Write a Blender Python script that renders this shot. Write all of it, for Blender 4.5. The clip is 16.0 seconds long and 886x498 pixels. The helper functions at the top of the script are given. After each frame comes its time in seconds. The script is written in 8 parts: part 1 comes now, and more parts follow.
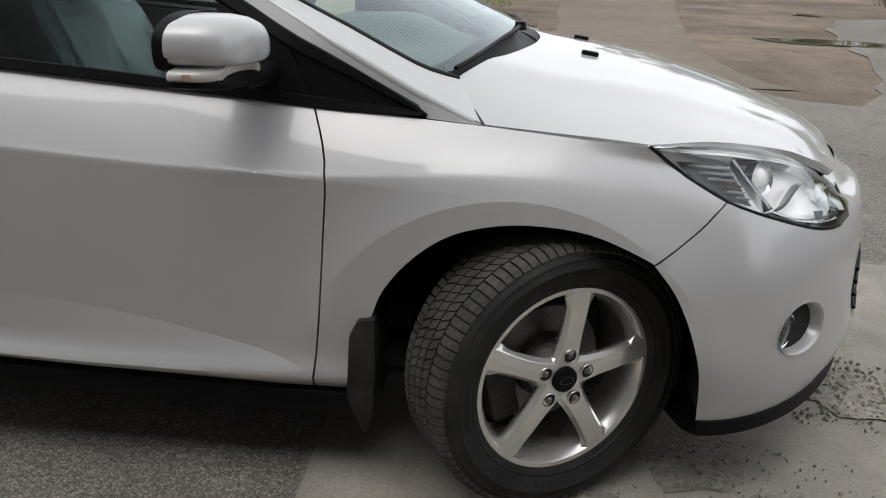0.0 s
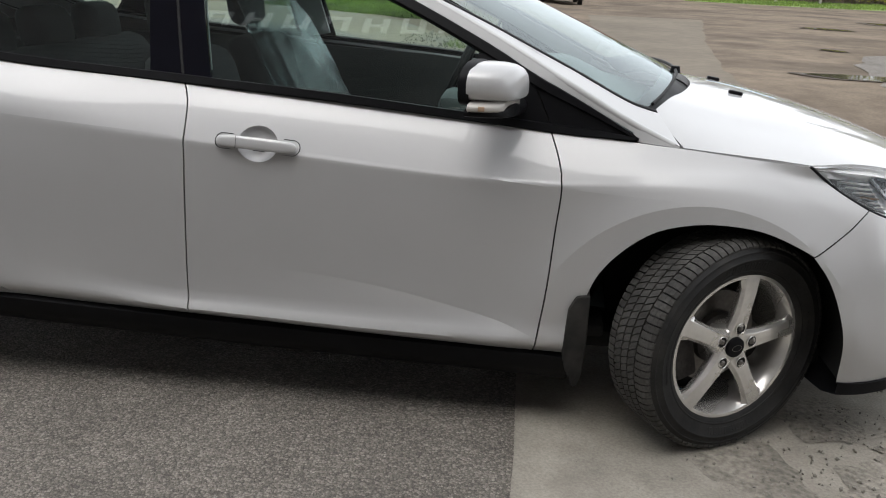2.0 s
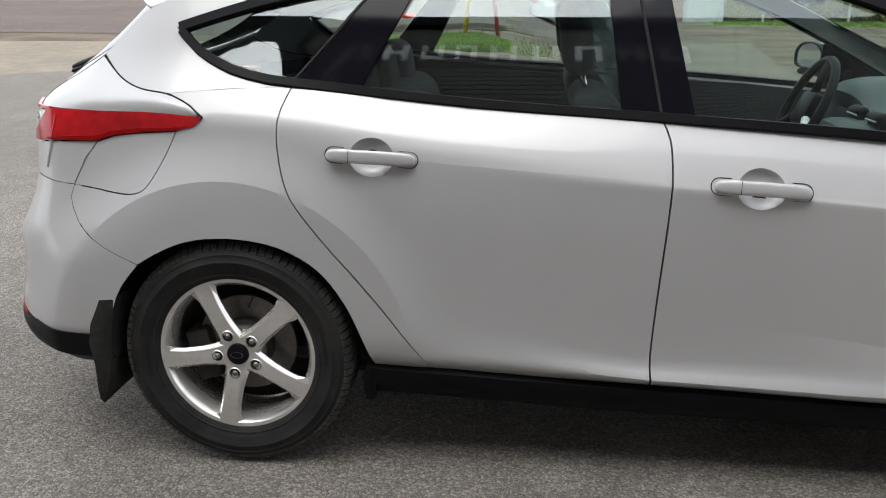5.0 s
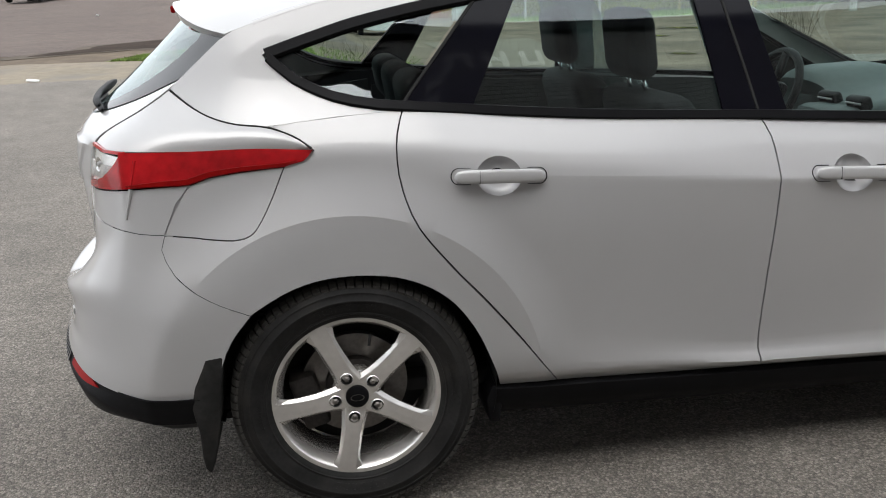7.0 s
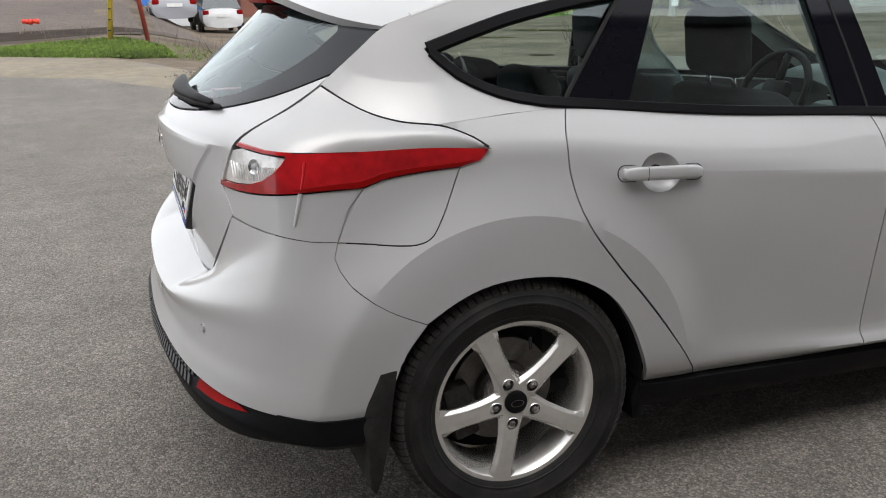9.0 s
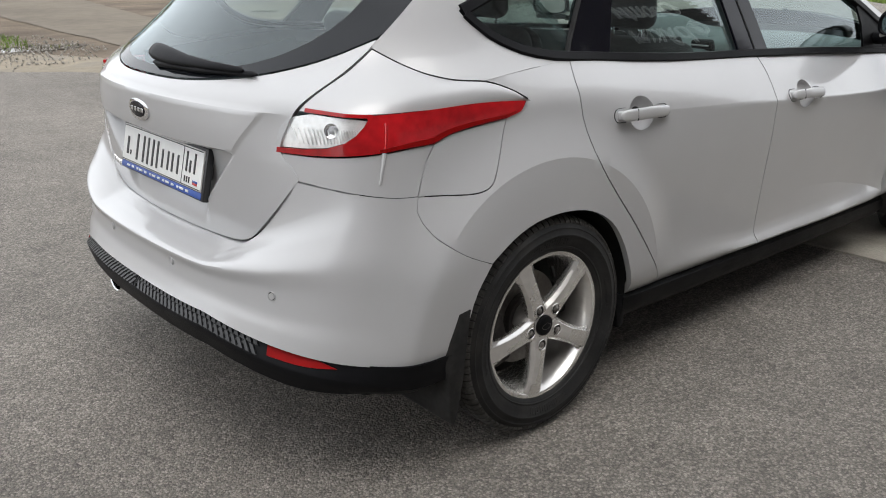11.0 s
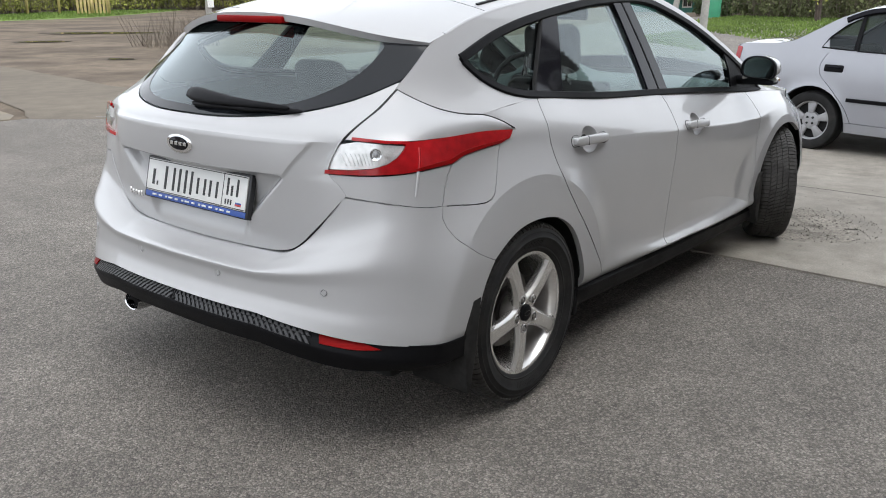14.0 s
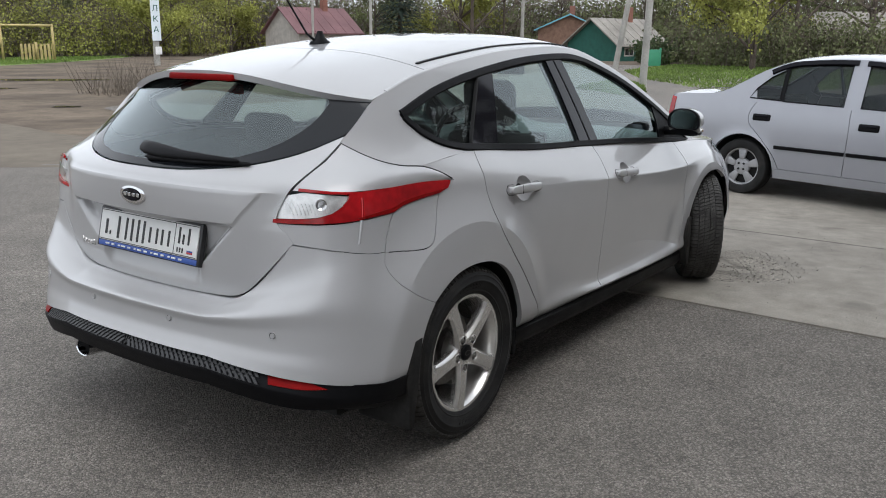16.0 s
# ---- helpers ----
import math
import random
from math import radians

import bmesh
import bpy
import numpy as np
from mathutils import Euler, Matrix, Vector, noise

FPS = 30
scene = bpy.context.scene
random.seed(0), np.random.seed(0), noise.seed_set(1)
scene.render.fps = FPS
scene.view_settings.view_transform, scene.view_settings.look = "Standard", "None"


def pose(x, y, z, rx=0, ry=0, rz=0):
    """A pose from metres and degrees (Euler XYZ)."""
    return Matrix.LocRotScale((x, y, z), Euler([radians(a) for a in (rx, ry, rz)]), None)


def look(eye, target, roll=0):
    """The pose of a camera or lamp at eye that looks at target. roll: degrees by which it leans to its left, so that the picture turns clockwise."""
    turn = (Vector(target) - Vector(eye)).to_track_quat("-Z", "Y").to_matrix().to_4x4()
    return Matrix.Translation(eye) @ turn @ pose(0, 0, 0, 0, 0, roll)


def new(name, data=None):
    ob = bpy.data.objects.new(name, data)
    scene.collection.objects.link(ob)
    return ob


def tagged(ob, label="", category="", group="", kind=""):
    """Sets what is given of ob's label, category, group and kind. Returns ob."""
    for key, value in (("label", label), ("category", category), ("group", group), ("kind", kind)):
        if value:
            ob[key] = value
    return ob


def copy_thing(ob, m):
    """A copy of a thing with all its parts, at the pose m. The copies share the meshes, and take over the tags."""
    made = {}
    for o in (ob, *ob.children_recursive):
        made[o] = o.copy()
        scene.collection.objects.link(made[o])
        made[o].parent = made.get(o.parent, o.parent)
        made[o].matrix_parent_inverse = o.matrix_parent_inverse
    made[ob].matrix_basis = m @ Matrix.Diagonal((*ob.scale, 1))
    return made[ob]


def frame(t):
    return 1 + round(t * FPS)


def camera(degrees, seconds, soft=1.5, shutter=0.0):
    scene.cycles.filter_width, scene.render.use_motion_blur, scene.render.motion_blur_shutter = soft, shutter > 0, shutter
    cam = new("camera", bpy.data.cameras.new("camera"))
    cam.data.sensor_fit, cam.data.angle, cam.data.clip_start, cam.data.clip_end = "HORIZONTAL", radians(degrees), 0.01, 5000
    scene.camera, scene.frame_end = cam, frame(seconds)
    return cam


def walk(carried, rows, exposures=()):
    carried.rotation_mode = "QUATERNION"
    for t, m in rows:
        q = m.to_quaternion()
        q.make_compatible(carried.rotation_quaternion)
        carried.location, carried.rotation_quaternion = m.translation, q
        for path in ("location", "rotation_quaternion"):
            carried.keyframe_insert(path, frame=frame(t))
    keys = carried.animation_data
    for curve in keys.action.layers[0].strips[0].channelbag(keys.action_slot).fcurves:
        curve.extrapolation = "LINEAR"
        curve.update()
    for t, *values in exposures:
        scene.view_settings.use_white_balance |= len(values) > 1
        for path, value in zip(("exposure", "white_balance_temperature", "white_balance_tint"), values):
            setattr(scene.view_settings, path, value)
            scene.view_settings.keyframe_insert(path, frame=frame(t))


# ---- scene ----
cam = camera(55.1, 16.0, 1.0)
PATH = [
    (0, (2.516, -2.481, 1.21), (2.362, -0.611, 0.519), 1.5),
    (0.5, (2.358, -2.612, 1.223), (2.158, -0.733, 0.566), 0.4),
    (1, (2.23, -2.779, 1.239), (2.017, -0.899, 0.59), 0.7),
    (1.5, (2.212, -2.95, 1.272), (2.018, -1.073, 0.607), 2.2),
    (2, (2.039, -3.058, 1.292), (1.86, -1.17, 0.655), 2.4),
    (2.5, (1.839, -3.126, 1.318), (1.657, -1.236, 0.69), 3.0),
    (3, (1.692, -3.031, 1.27), (1.43, -1.131, 0.702), 2.9),
    (3.5, (1.523, -2.967, 1.286), (1.232, -1.083, 0.681), 3.0),
    (4, (1.242, -3.026, 1.268), (0.954, -1.13, 0.7), 3.2),
    (4.5, (1.018, -2.983, 1.241), (0.718, -1.086, 0.682), 3.0),
    (4.7, (0.924, -2.929, 1.236), (0.637, -1.033, 0.671), 1.7),
    (6.8, (0.021, -2.777, 1.263), (0.296, -0.882, 0.687), -2.2),
    (7, (-0.064, -2.811, 1.277), (0.222, -0.913, 0.712), -2.2),
    (7.5, (-0.276, -2.866, 1.254), (0.058, -0.966, 0.729), -0.2),
    (8, (-0.414, -2.751, 1.233), (-0.041, -0.861, 0.696), -0.1),
    (8.5, (-0.575, -2.621, 1.26), (-0.149, -0.747, 0.709), -1.8),
    (8.7, (-0.67, -2.597, 1.27), (-0.161, -0.746, 0.709), -1.5),
    (10.8, (-1.574, -2.231, 1.322), (-0.358, -0.796, 0.643), -2.0),
    (11, (-1.617, -2.277, 1.321), (-0.388, -0.852, 0.643), -0.7),
    (11.5, (-1.723, -2.357, 1.331), (-0.453, -0.967, 0.659), -0.2),
    (12, (-1.919, -2.293, 1.338), (-0.607, -0.945, 0.659), -0.4),
    (12.5, (-2.025, -2.309, 1.34), (-0.673, -1.001, 0.659), 0.5),
    (13, (-2.066, -2.395, 1.361), (-0.664, -1.132, 0.698), 0.6),
    (13.5, (-2.14, -2.394, 1.374), (-0.678, -1.159, 0.794), 0.3),
    (14, (-2.293, -2.294, 1.364), (-0.795, -1.103, 0.783), -0.0),
    (14.5, (-2.368, -2.294, 1.377), (-0.838, -1.145, 0.797), 0.7),
    (15, (-2.378, -2.351, 1.383), (-0.84, -1.207, 0.813), 0.5),
    (15.5, (-2.396, -2.385, 1.401), (-0.841, -1.258, 0.842), 0.3),
    (16, (-2.397, -2.411, 1.407), (-0.808, -1.295, 0.927), 0.3),
]
walk(cam, [(t, look(eye, target, roll)) for t, eye, target, roll in PATH],
     exposures=[(0, 0.45, 6500, 10), (0.5, 0.54, 6510, 10), (1, 0.60, 6520, 10), (2, 0.70, 6500, 10), (3, 0.73, 6450, 10), (3.5, 0.92, 6400, 10), (4.5, 0.97, 6420, 10), (7, 0.79, 6500, 10), (8.5, 0.67, 6560, 10), (11, 0.78, 6480, 10), (12.5, 0.82, 6380, 10), (13.5, 0.77, 6310, 10), (15, 0.73, 6240, 10), (15.5, 0.73, 6220, 10), (16, 0.39, 6220, 10)])

# ---- light ----
world = bpy.data.worlds.new("sky")
scene.world = world
world.use_nodes = True
wn, wl = world.node_tree.nodes, world.node_tree.links
wn.clear()
sky = wn.new("ShaderNodeTexSky")
sky.sky_type, sky.sun_disc = "NISHITA", False
SUN_EL, SUN_AZ = 64.0, 205.0
sky.sun_elevation, sky.sun_rotation = radians(SUN_EL), radians(SUN_AZ)
sky.dust_density, sky.ozone_density = 4.0, 1.0
pale = wn.new("ShaderNodeHueSaturation")
pale.inputs["Saturation"].default_value = 0.15
cloud = wn.new("ShaderNodeTexNoise")
cloud.inputs["Scale"].default_value, cloud.inputs["Detail"].default_value = 1.7, 5.0
ramp = wn.new("ShaderNodeMapRange")
ramp.inputs["From Min"].default_value, ramp.inputs["From Max"].default_value = 0.3, 0.7
ramp.inputs["To Min"].default_value, ramp.inputs["To Max"].default_value = 0.80, 1.20
deck = wn.new("ShaderNodeMix")
deck.data_type = "RGBA"
deck.inputs["Factor"].default_value = 0.55
deck.inputs["B"].default_value = (8.45, 8.75, 9.15, 1)
mulc = wn.new("ShaderNodeVectorMath")
mulc.operation = "SCALE"
bg = wn.new("ShaderNodeBackground")
bg.inputs["Strength"].default_value = 0.15
wout = wn.new("ShaderNodeOutputWorld")
wl.new(sky.outputs["Color"], pale.inputs["Color"])
wl.new(cloud.outputs["Fac"], ramp.inputs["Value"])
wl.new(pale.outputs["Color"], deck.inputs["A"])
wl.new(deck.outputs["Result"], mulc.inputs[0])
wl.new(ramp.outputs["Result"], mulc.inputs["Scale"])
wl.new(mulc.outputs["Vector"], bg.inputs["Color"])
wl.new(bg.outputs["Background"], wout.inputs["Surface"])

sun = new("sun", bpy.data.lights.new("sun", "SUN"))
sun.data.energy, sun.data.angle, sun.data.color = 0.55, radians(45), (1.0, 0.96, 0.9)
_a, _e = radians(SUN_AZ), radians(SUN_EL)
_d = Vector((math.sin(_a) * math.cos(_e), math.cos(_a) * math.cos(_e), math.sin(_e)))
sun.matrix_world = look((0, 0, 30), Vector((0, 0, 30)) - _d)


# ---- materials ----
def material(name, base, rough=0.5, metal=0.0, **kw):
    """A Principled material with noise in colour, roughness and relief."""
    m = bpy.data.materials.new(name)
    m.use_nodes = True
    n, l = m.node_tree.nodes, m.node_tree.links
    b = n["Principled BSDF"]
    b.inputs["Base Color"].default_value = (*base, 1)
    b.inputs["Roughness"].default_value, b.inputs["Metallic"].default_value = rough, metal
    for key in ("Coat Weight", "Coat Roughness", "Coat IOR", "Specular IOR Level", "Transmission Weight", "IOR"):
        if key in kw:
            b.inputs[key].default_value = kw[key]
    co = n.new("ShaderNodeTexCoord")
    def tex(scale, detail=4.0):
        t = n.new("ShaderNodeTexNoise")
        t.inputs["Scale"].default_value, t.inputs["Detail"].default_value = scale, detail
        l.new(co.outputs["Object"], t.inputs["Vector"])
        return t
    vary = kw.get("vary", 0.0)
    last = None
    if vary:
        mixed = None
        for scale, amount in kw.get("scales", ((3.0, 1.0), (40.0, 0.6))):
            t = tex(scale)
            r = n.new("ShaderNodeMapRange")
            r.inputs["From Min"].default_value, r.inputs["From Max"].default_value = 0.3, 0.7
            r.inputs["To Min"].default_value, r.inputs["To Max"].default_value = 1 - vary * amount, 1 + vary * amount
            l.new(t.outputs["Fac"], r.inputs["Value"])
            if mixed is None:
                mixed = r.outputs["Result"]
            else:
                p = n.new("ShaderNodeMath")
                p.operation = "MULTIPLY"
                l.new(mixed, p.inputs[0]), l.new(r.outputs["Result"], p.inputs[1])
                mixed = p.outputs[0]
        if kw.get("random"):
            oi = n.new("ShaderNodeObjectInfo")
            r = n.new("ShaderNodeMapRange")
            r.inputs["To Min"].default_value, r.inputs["To Max"].default_value = 1 - kw["random"], 1 + kw["random"]
            l.new(oi.outputs["Random"], r.inputs["Value"])
            p = n.new("ShaderNodeMath")
            p.operation = "MULTIPLY"
            l.new(mixed, p.inputs[0]), l.new(r.outputs["Result"], p.inputs[1])
            mixed = p.outputs[0]
        v = n.new("ShaderNodeVectorMath")
        v.operation = "SCALE"
        v.inputs[0].default_value = base
        l.new(mixed, v.inputs["Scale"])
        last = v.outputs["Vector"]
    if "second" in kw:
        t = tex(kw.get("second_scale", 2.0), 6.0)
        r = n.new("ShaderNodeMapRange")
        r.inputs["From Min"].default_value, r.inputs["From Max"].default_value = kw.get("second_range", (0.5, 0.62))
        l.new(t.outputs["Fac"], r.inputs["Value"])
        mx = n.new("ShaderNodeMix")
        mx.data_type = "RGBA"
        l.new(r.outputs["Result"], mx.inputs["Factor"])
        if last is not None:
            l.new(last, mx.inputs["A"])
        else:
            mx.inputs["A"].default_value = (*base, 1)
        mx.inputs["B"].default_value = (*kw["second"], 1)
        last = mx.outputs["Result"]
    if last is not None:
        l.new(last, b.inputs["Base Color"])
    if kw.get("bump"):
        t = tex(kw.get("bump_scale", 150.0), 6.0)
        bp = n.new("ShaderNodeBump")
        bp.inputs["Strength"].default_value, bp.inputs["Distance"].default_value = kw["bump"], kw.get("bump_depth", 0.004)
        l.new(t.outputs["Fac"], bp.inputs["Height"])
        l.new(bp.outputs["Normal"], b.inputs["Normal"])
    if kw.get("rough_vary"):
        t = tex(kw.get("rough_scale", 8.0))
        r = n.new("ShaderNodeMapRange")
        r.inputs["To Min"].default_value, r.inputs["To Max"].default_value = rough - kw["rough_vary"], rough + kw["rough_vary"]
        l.new(t.outputs["Fac"], r.inputs["Value"])
        l.new(r.outputs["Result"], b.inputs["Roughness"])
    return m


def glass_material(name, tint, gloss_rough=0.0, ior=1.7, film=0.0, gloss=1.0):
    """Thin window glass: tinted see-through with a gloss that grows towards grazing view, and a film of dust where asked."""
    m = bpy.data.materials.new(name)
    m.use_nodes = True
    n, l = m.node_tree.nodes, m.node_tree.links
    n.clear()
    tr, gl, mx, fr, o, pw, rise = (n.new("ShaderNode" + k) for k in ("BsdfTransparent", "BsdfGlossy", "MixShader", "LayerWeight", "OutputMaterial", "Math", "MapRange"))
    tr.inputs["Color"].default_value = (*tint, 1)
    gl.inputs["Roughness"].default_value = gloss_rough
    gl.inputs["Color"].default_value = (0.90 * gloss, 0.98 * gloss, 1.0 * gloss, 1)
    fr.inputs["Blend"].default_value = 0.5
    pw.operation = "POWER"
    pw.inputs[1].default_value = 5.0
    rise.inputs["To Min"].default_value = ((ior - 1) / (ior + 1)) ** 2
    l.new(fr.outputs["Facing"], pw.inputs[0]), l.new(pw.outputs[0], rise.inputs["Value"])
    under = tr.outputs[0]
    if film:
        df, m2, tx, rg_ = (n.new("ShaderNode" + k) for k in ("BsdfDiffuse", "MixShader", "TexNoise", "MapRange"))
        df.inputs["Color"].default_value = (0.60, 0.68, 0.68, 1)
        tx.inputs["Scale"].default_value = 3.0
        rg_.inputs["To Min"].default_value, rg_.inputs["To Max"].default_value = film * 0.8, film * 1.2
        l.new(tx.outputs["Fac"], rg_.inputs["Value"])
        l.new(rg_.outputs["Result"], m2.inputs[0]), l.new(tr.outputs[0], m2.inputs[1]), l.new(df.outputs[0], m2.inputs[2])
        under = m2.outputs[0]
    l.new(rise.outputs["Result"], mx.inputs[0]), l.new(under, mx.inputs[1]), l.new(gl.outputs[0], mx.inputs[2])
    l.new(mx.outputs[0], o.inputs["Surface"])
    return m


def car_paint(name, base):
    """Metallic flake base under clear lacquer, with a thin film of road dust."""
    m = material(name, base, 0.42, 0.16, **{"Coat Weight": 1.0, "Coat Roughness": 0.03, "Coat IOR": 1.46}, vary=0.02, scales=((0.8, 1.0), (6.0, 0.6)),
                 bump=0.02, bump_scale=900.0, bump_depth=0.0005, rough_vary=0.03)
    return m


def stony(name, base, scale, contrast, depth):
    """Bound stones: every stone its own grey, dark binder between, worn patches and a few dark drips."""
    m = material(name, base, 0.88, vary=0.16, scales=((0.30, 0.9), (1.1, 0.7), (4.5, 0.6), (45.0, 0.9)))
    n, l = m.node_tree.nodes, m.node_tree.links
    b = n["Principled BSDF"]
    co = n.new("ShaderNodeTexCoord")
    patches = b.inputs["Base Color"].links[0].from_socket

    def math_(op, a, c):
        k = n.new("ShaderNodeMath")
        k.operation = op
        for i, v in enumerate((a, c)):
            if isinstance(v, (int, float)):
                k.inputs[i].default_value = v
            else:
                l.new(v, k.inputs[i])
        return k.outputs[0]

    def ramp_(v, a, c, lo, hi):
        k = n.new("ShaderNodeMapRange")
        for key, x in zip(("From Min", "From Max", "To Min", "To Max"), (a, c, lo, hi)):
            k.inputs[key].default_value = x
        l.new(v, k.inputs["Value"])
        return k.outputs["Result"]

    def cells(sc, feature="F1"):
        k = n.new("ShaderNodeTexVoronoi")
        k.feature = feature
        k.inputs["Scale"].default_value = sc
        l.new(co.outputs["Object"], k.inputs["Vector"])
        return k

    one, two, drip = cells(scale), cells(scale * 2.3), cells(0.9)
    tone = []
    for c, amount in ((one, contrast), (two, contrast * 0.6)):
        sep = n.new("ShaderNodeSeparateColor")
        l.new(c.outputs["Color"], sep.inputs["Color"])
        tone.append(ramp_(math_("POWER", sep.outputs["Red"], 1.6), 0.0, 1.0, 1 - amount * 0.75, 1 + amount * 1.25))
    pits = ramp_(one.outputs["Distance"], 0.35, 0.75, 1.05, 0.68)
    warp = n.new("ShaderNodeTexNoise")
    warp.inputs["Scale"].default_value = 9.0
    l.new(co.outputs["Object"], warp.inputs["Vector"])
    spot = ramp_(math_("ADD", drip.outputs["Distance"], math_("MULTIPLY", warp.outputs["Fac"], 0.10)), 0.070, 0.095, 0.60, 1.0)
    k = math_("MULTIPLY", math_("MULTIPLY", tone[0], tone[1]), math_("MULTIPLY", pits, spot))
    sc_ = n.new("ShaderNodeVectorMath")
    sc_.operation = "SCALE"
    l.new(patches, sc_.inputs[0])
    l.new(k, sc_.inputs["Scale"])
    l.new(sc_.outputs["Vector"], b.inputs["Base Color"])
    bp = n.new("ShaderNodeBump")
    bp.inputs["Strength"].default_value, bp.inputs["Distance"].default_value = 0.8, depth
    l.new(math_("ADD", math_("MULTIPLY", one.outputs["Distance"], -0.6), math_("MULTIPLY", two.outputs["Distance"], -0.3)), bp.inputs["Height"])
    l.new(bp.outputs["Normal"], b.inputs["Normal"])
    return m


SILVER = car_paint("silver paint", (0.455, 0.453, 0.456))
SILVER_B = car_paint("cool silver paint", (0.335, 0.342, 0.372))
BLACK_TRIM = material("black moulded plastic", (0.005, 0.005, 0.006), 0.5, vary=0.2, **{"Specular IOR Level": 0.12}, bump=0.25, bump_scale=700.0, bump_depth=0.0008, rough_vary=0.1)
BLACK_GLOSS = material("gloss black trim", (0.005, 0.005, 0.008), 0.06, vary=0.1, **{"Specular IOR Level": 0.18})
GLASS_PRINT = material("black glass print", (0.006, 0.007, 0.009), 0.03, vary=0.1, **{"Specular IOR Level": 0.34})
FLAP = material("dusty black rubber", (0.017, 0.0165, 0.016), 0.7, vary=0.4, scales=((6.0, 1.0), (60.0, 0.6)), **{"Specular IOR Level": 0.2}, second=(0.045, 0.042, 0.038), second_scale=9.0, second_range=(0.5, 0.8))
PAD_BLACK = material("ribbed black plastic", (0.022, 0.022, 0.023), 0.42, vary=0.2)
RUBBER = material("tyre rubber", (0.017, 0.0168, 0.0168), 0.6, **{"Specular IOR Level": 0.22}, vary=0.35, scales=((9.0, 1.0), (120.0, 0.5)), bump=0.3, bump_scale=300.0, bump_depth=0.001, second=(0.036, 0.034, 0.031), second_scale=7.0, second_range=(0.50, 0.80))
TREAD = material("dusty tyre tread", (0.050, 0.048, 0.045), 0.7, vary=0.4, scales=((12.0, 1.0), (140.0, 0.6)), **{"Specular IOR Level": 0.25}, bump=0.3, bump_scale=260.0, bump_depth=0.001)
DARK = material("dark underbody", (0.008, 0.008, 0.008), 0.85, vary=0.3)
ALLOY = material("silver lacquered alloy", (0.72, 0.705, 0.68), 0.24, 0.72, vary=0.08, scales=((7.0, 1.0), (60.0, 0.6)), rough_vary=0.05, **{"Coat Weight": 0.4})
TRIM_SILVER = material("dull silver plastic", (0.36, 0.36, 0.37), 0.45, 0.3, vary=0.1, scales=((9.0, 1.0), (80.0, 0.6)))
STEEL = material("brake steel", (0.16, 0.15, 0.14), 0.45, 0.8, vary=0.25, scales=((6.0, 1.0), (90.0, 0.6)))
IRON = material("rusty cast iron", (0.05, 0.045, 0.042), 0.7, 0.3, vary=0.4, scales=((14.0, 1.0), (90.0, 0.6)))
CHROME = material("chrome", (0.75, 0.75, 0.76), 0.08, 1.0)
RED_LENS = material("red lens", (0.34, 0.005, 0.008), 0.16, vary=0.3, **{"Coat Weight": 0.25})
RED_DARK = material("deep red reflector", (0.21, 0.004, 0.004), 0.4, vary=0.15, **{"Specular IOR Level": 0.06})
CLEAR_LENS = glass_material("clear lens", (0.98, 0.98, 0.98), 0.02, 1.5)
LENS_WHITE = material("pale lamp reflector", (0.76, 0.76, 0.75), 0.16, 0.35, vary=0.16, scales=((26.0, 1.0), (70.0, 0.8)), bump=0.35, bump_scale=60.0, bump_depth=0.004)
LAMP_SILVER = material("lamp reflector", (0.95, 0.95, 0.95), 0.16, 0.12, vary=0.05, scales=((25.0, 1.0), (90.0, 0.5)), bump=0.10, bump_scale=40.0, bump_depth=0.003)
LOUVRE = material("dark lamp louvre", (0.05, 0.05, 0.052), 0.25, 0.3, vary=0.2)
AMBER = material("faint amber insert", (0.36, 0.25, 0.17), 0.25, vary=0.1)
WHITE_INSERT = material("milky white lens", (0.46, 0.44, 0.41), 0.12, vary=0.06, **{"Coat Weight": 0.6})
GLASS_SIDE = glass_material("green side glass", (0.80, 0.91, 0.88), 0.0, 1.95)
GLASS_REAR = glass_material("green rear glass", (0.68, 0.80, 0.78), 0.0, 1.98, 0.015)
CLOTH = material("dark seat cloth", (0.022, 0.023, 0.026), 0.9, vary=0.3, bump=0.4, bump_scale=500.0)
DOOR_LINING = material("charcoal door lining", (0.020, 0.023, 0.024), 0.7, vary=0.2, bump=0.2, bump_scale=400.0)
DASH = material("grey green dashboard", (0.046, 0.062, 0.062), 0.6, vary=0.15, bump=0.2, bump_scale=400.0)
LINING = material("light cabin lining", (0.28, 0.30, 0.29), 0.85, vary=0.1)
FILM = glass_material("protective plastic film", (0.80, 0.86, 0.86), 0.22, 1.5, 0.22, 0.6)
PLATE_WHITE = material("white plate", (0.74, 0.74, 0.72), 0.35, vary=0.05)
PLATE_BLACK = material("black paint", (0.015, 0.015, 0.016), 0.4, vary=0.1)
PLATE_BLUE = material("blue plate frame strip", (0.03, 0.08, 0.32), 0.4, vary=0.1)
PLATE_RED = material("red flag stripe", (0.5, 0.03, 0.03), 0.4, vary=0.1)
MIRROR = material("mirror glass", (0.50, 0.52, 0.53), 0.01, 1.0)
ASPHALT = stony("worn asphalt", (0.189, 0.171, 0.149), 138.0, 0.40, 0.012)
CONCRETE = material("pale concrete", (0.240, 0.219, 0.187), 0.85, vary=0.20, scales=((0.55, 1.0), (2.6, 0.7), (9.0, 0.6), (140.0, 0.8)), bump=0.5, bump_scale=110.0, bump_depth=0.005, second=(0.165, 0.150, 0.128), second_scale=2.2, second_range=(0.60, 0.74))
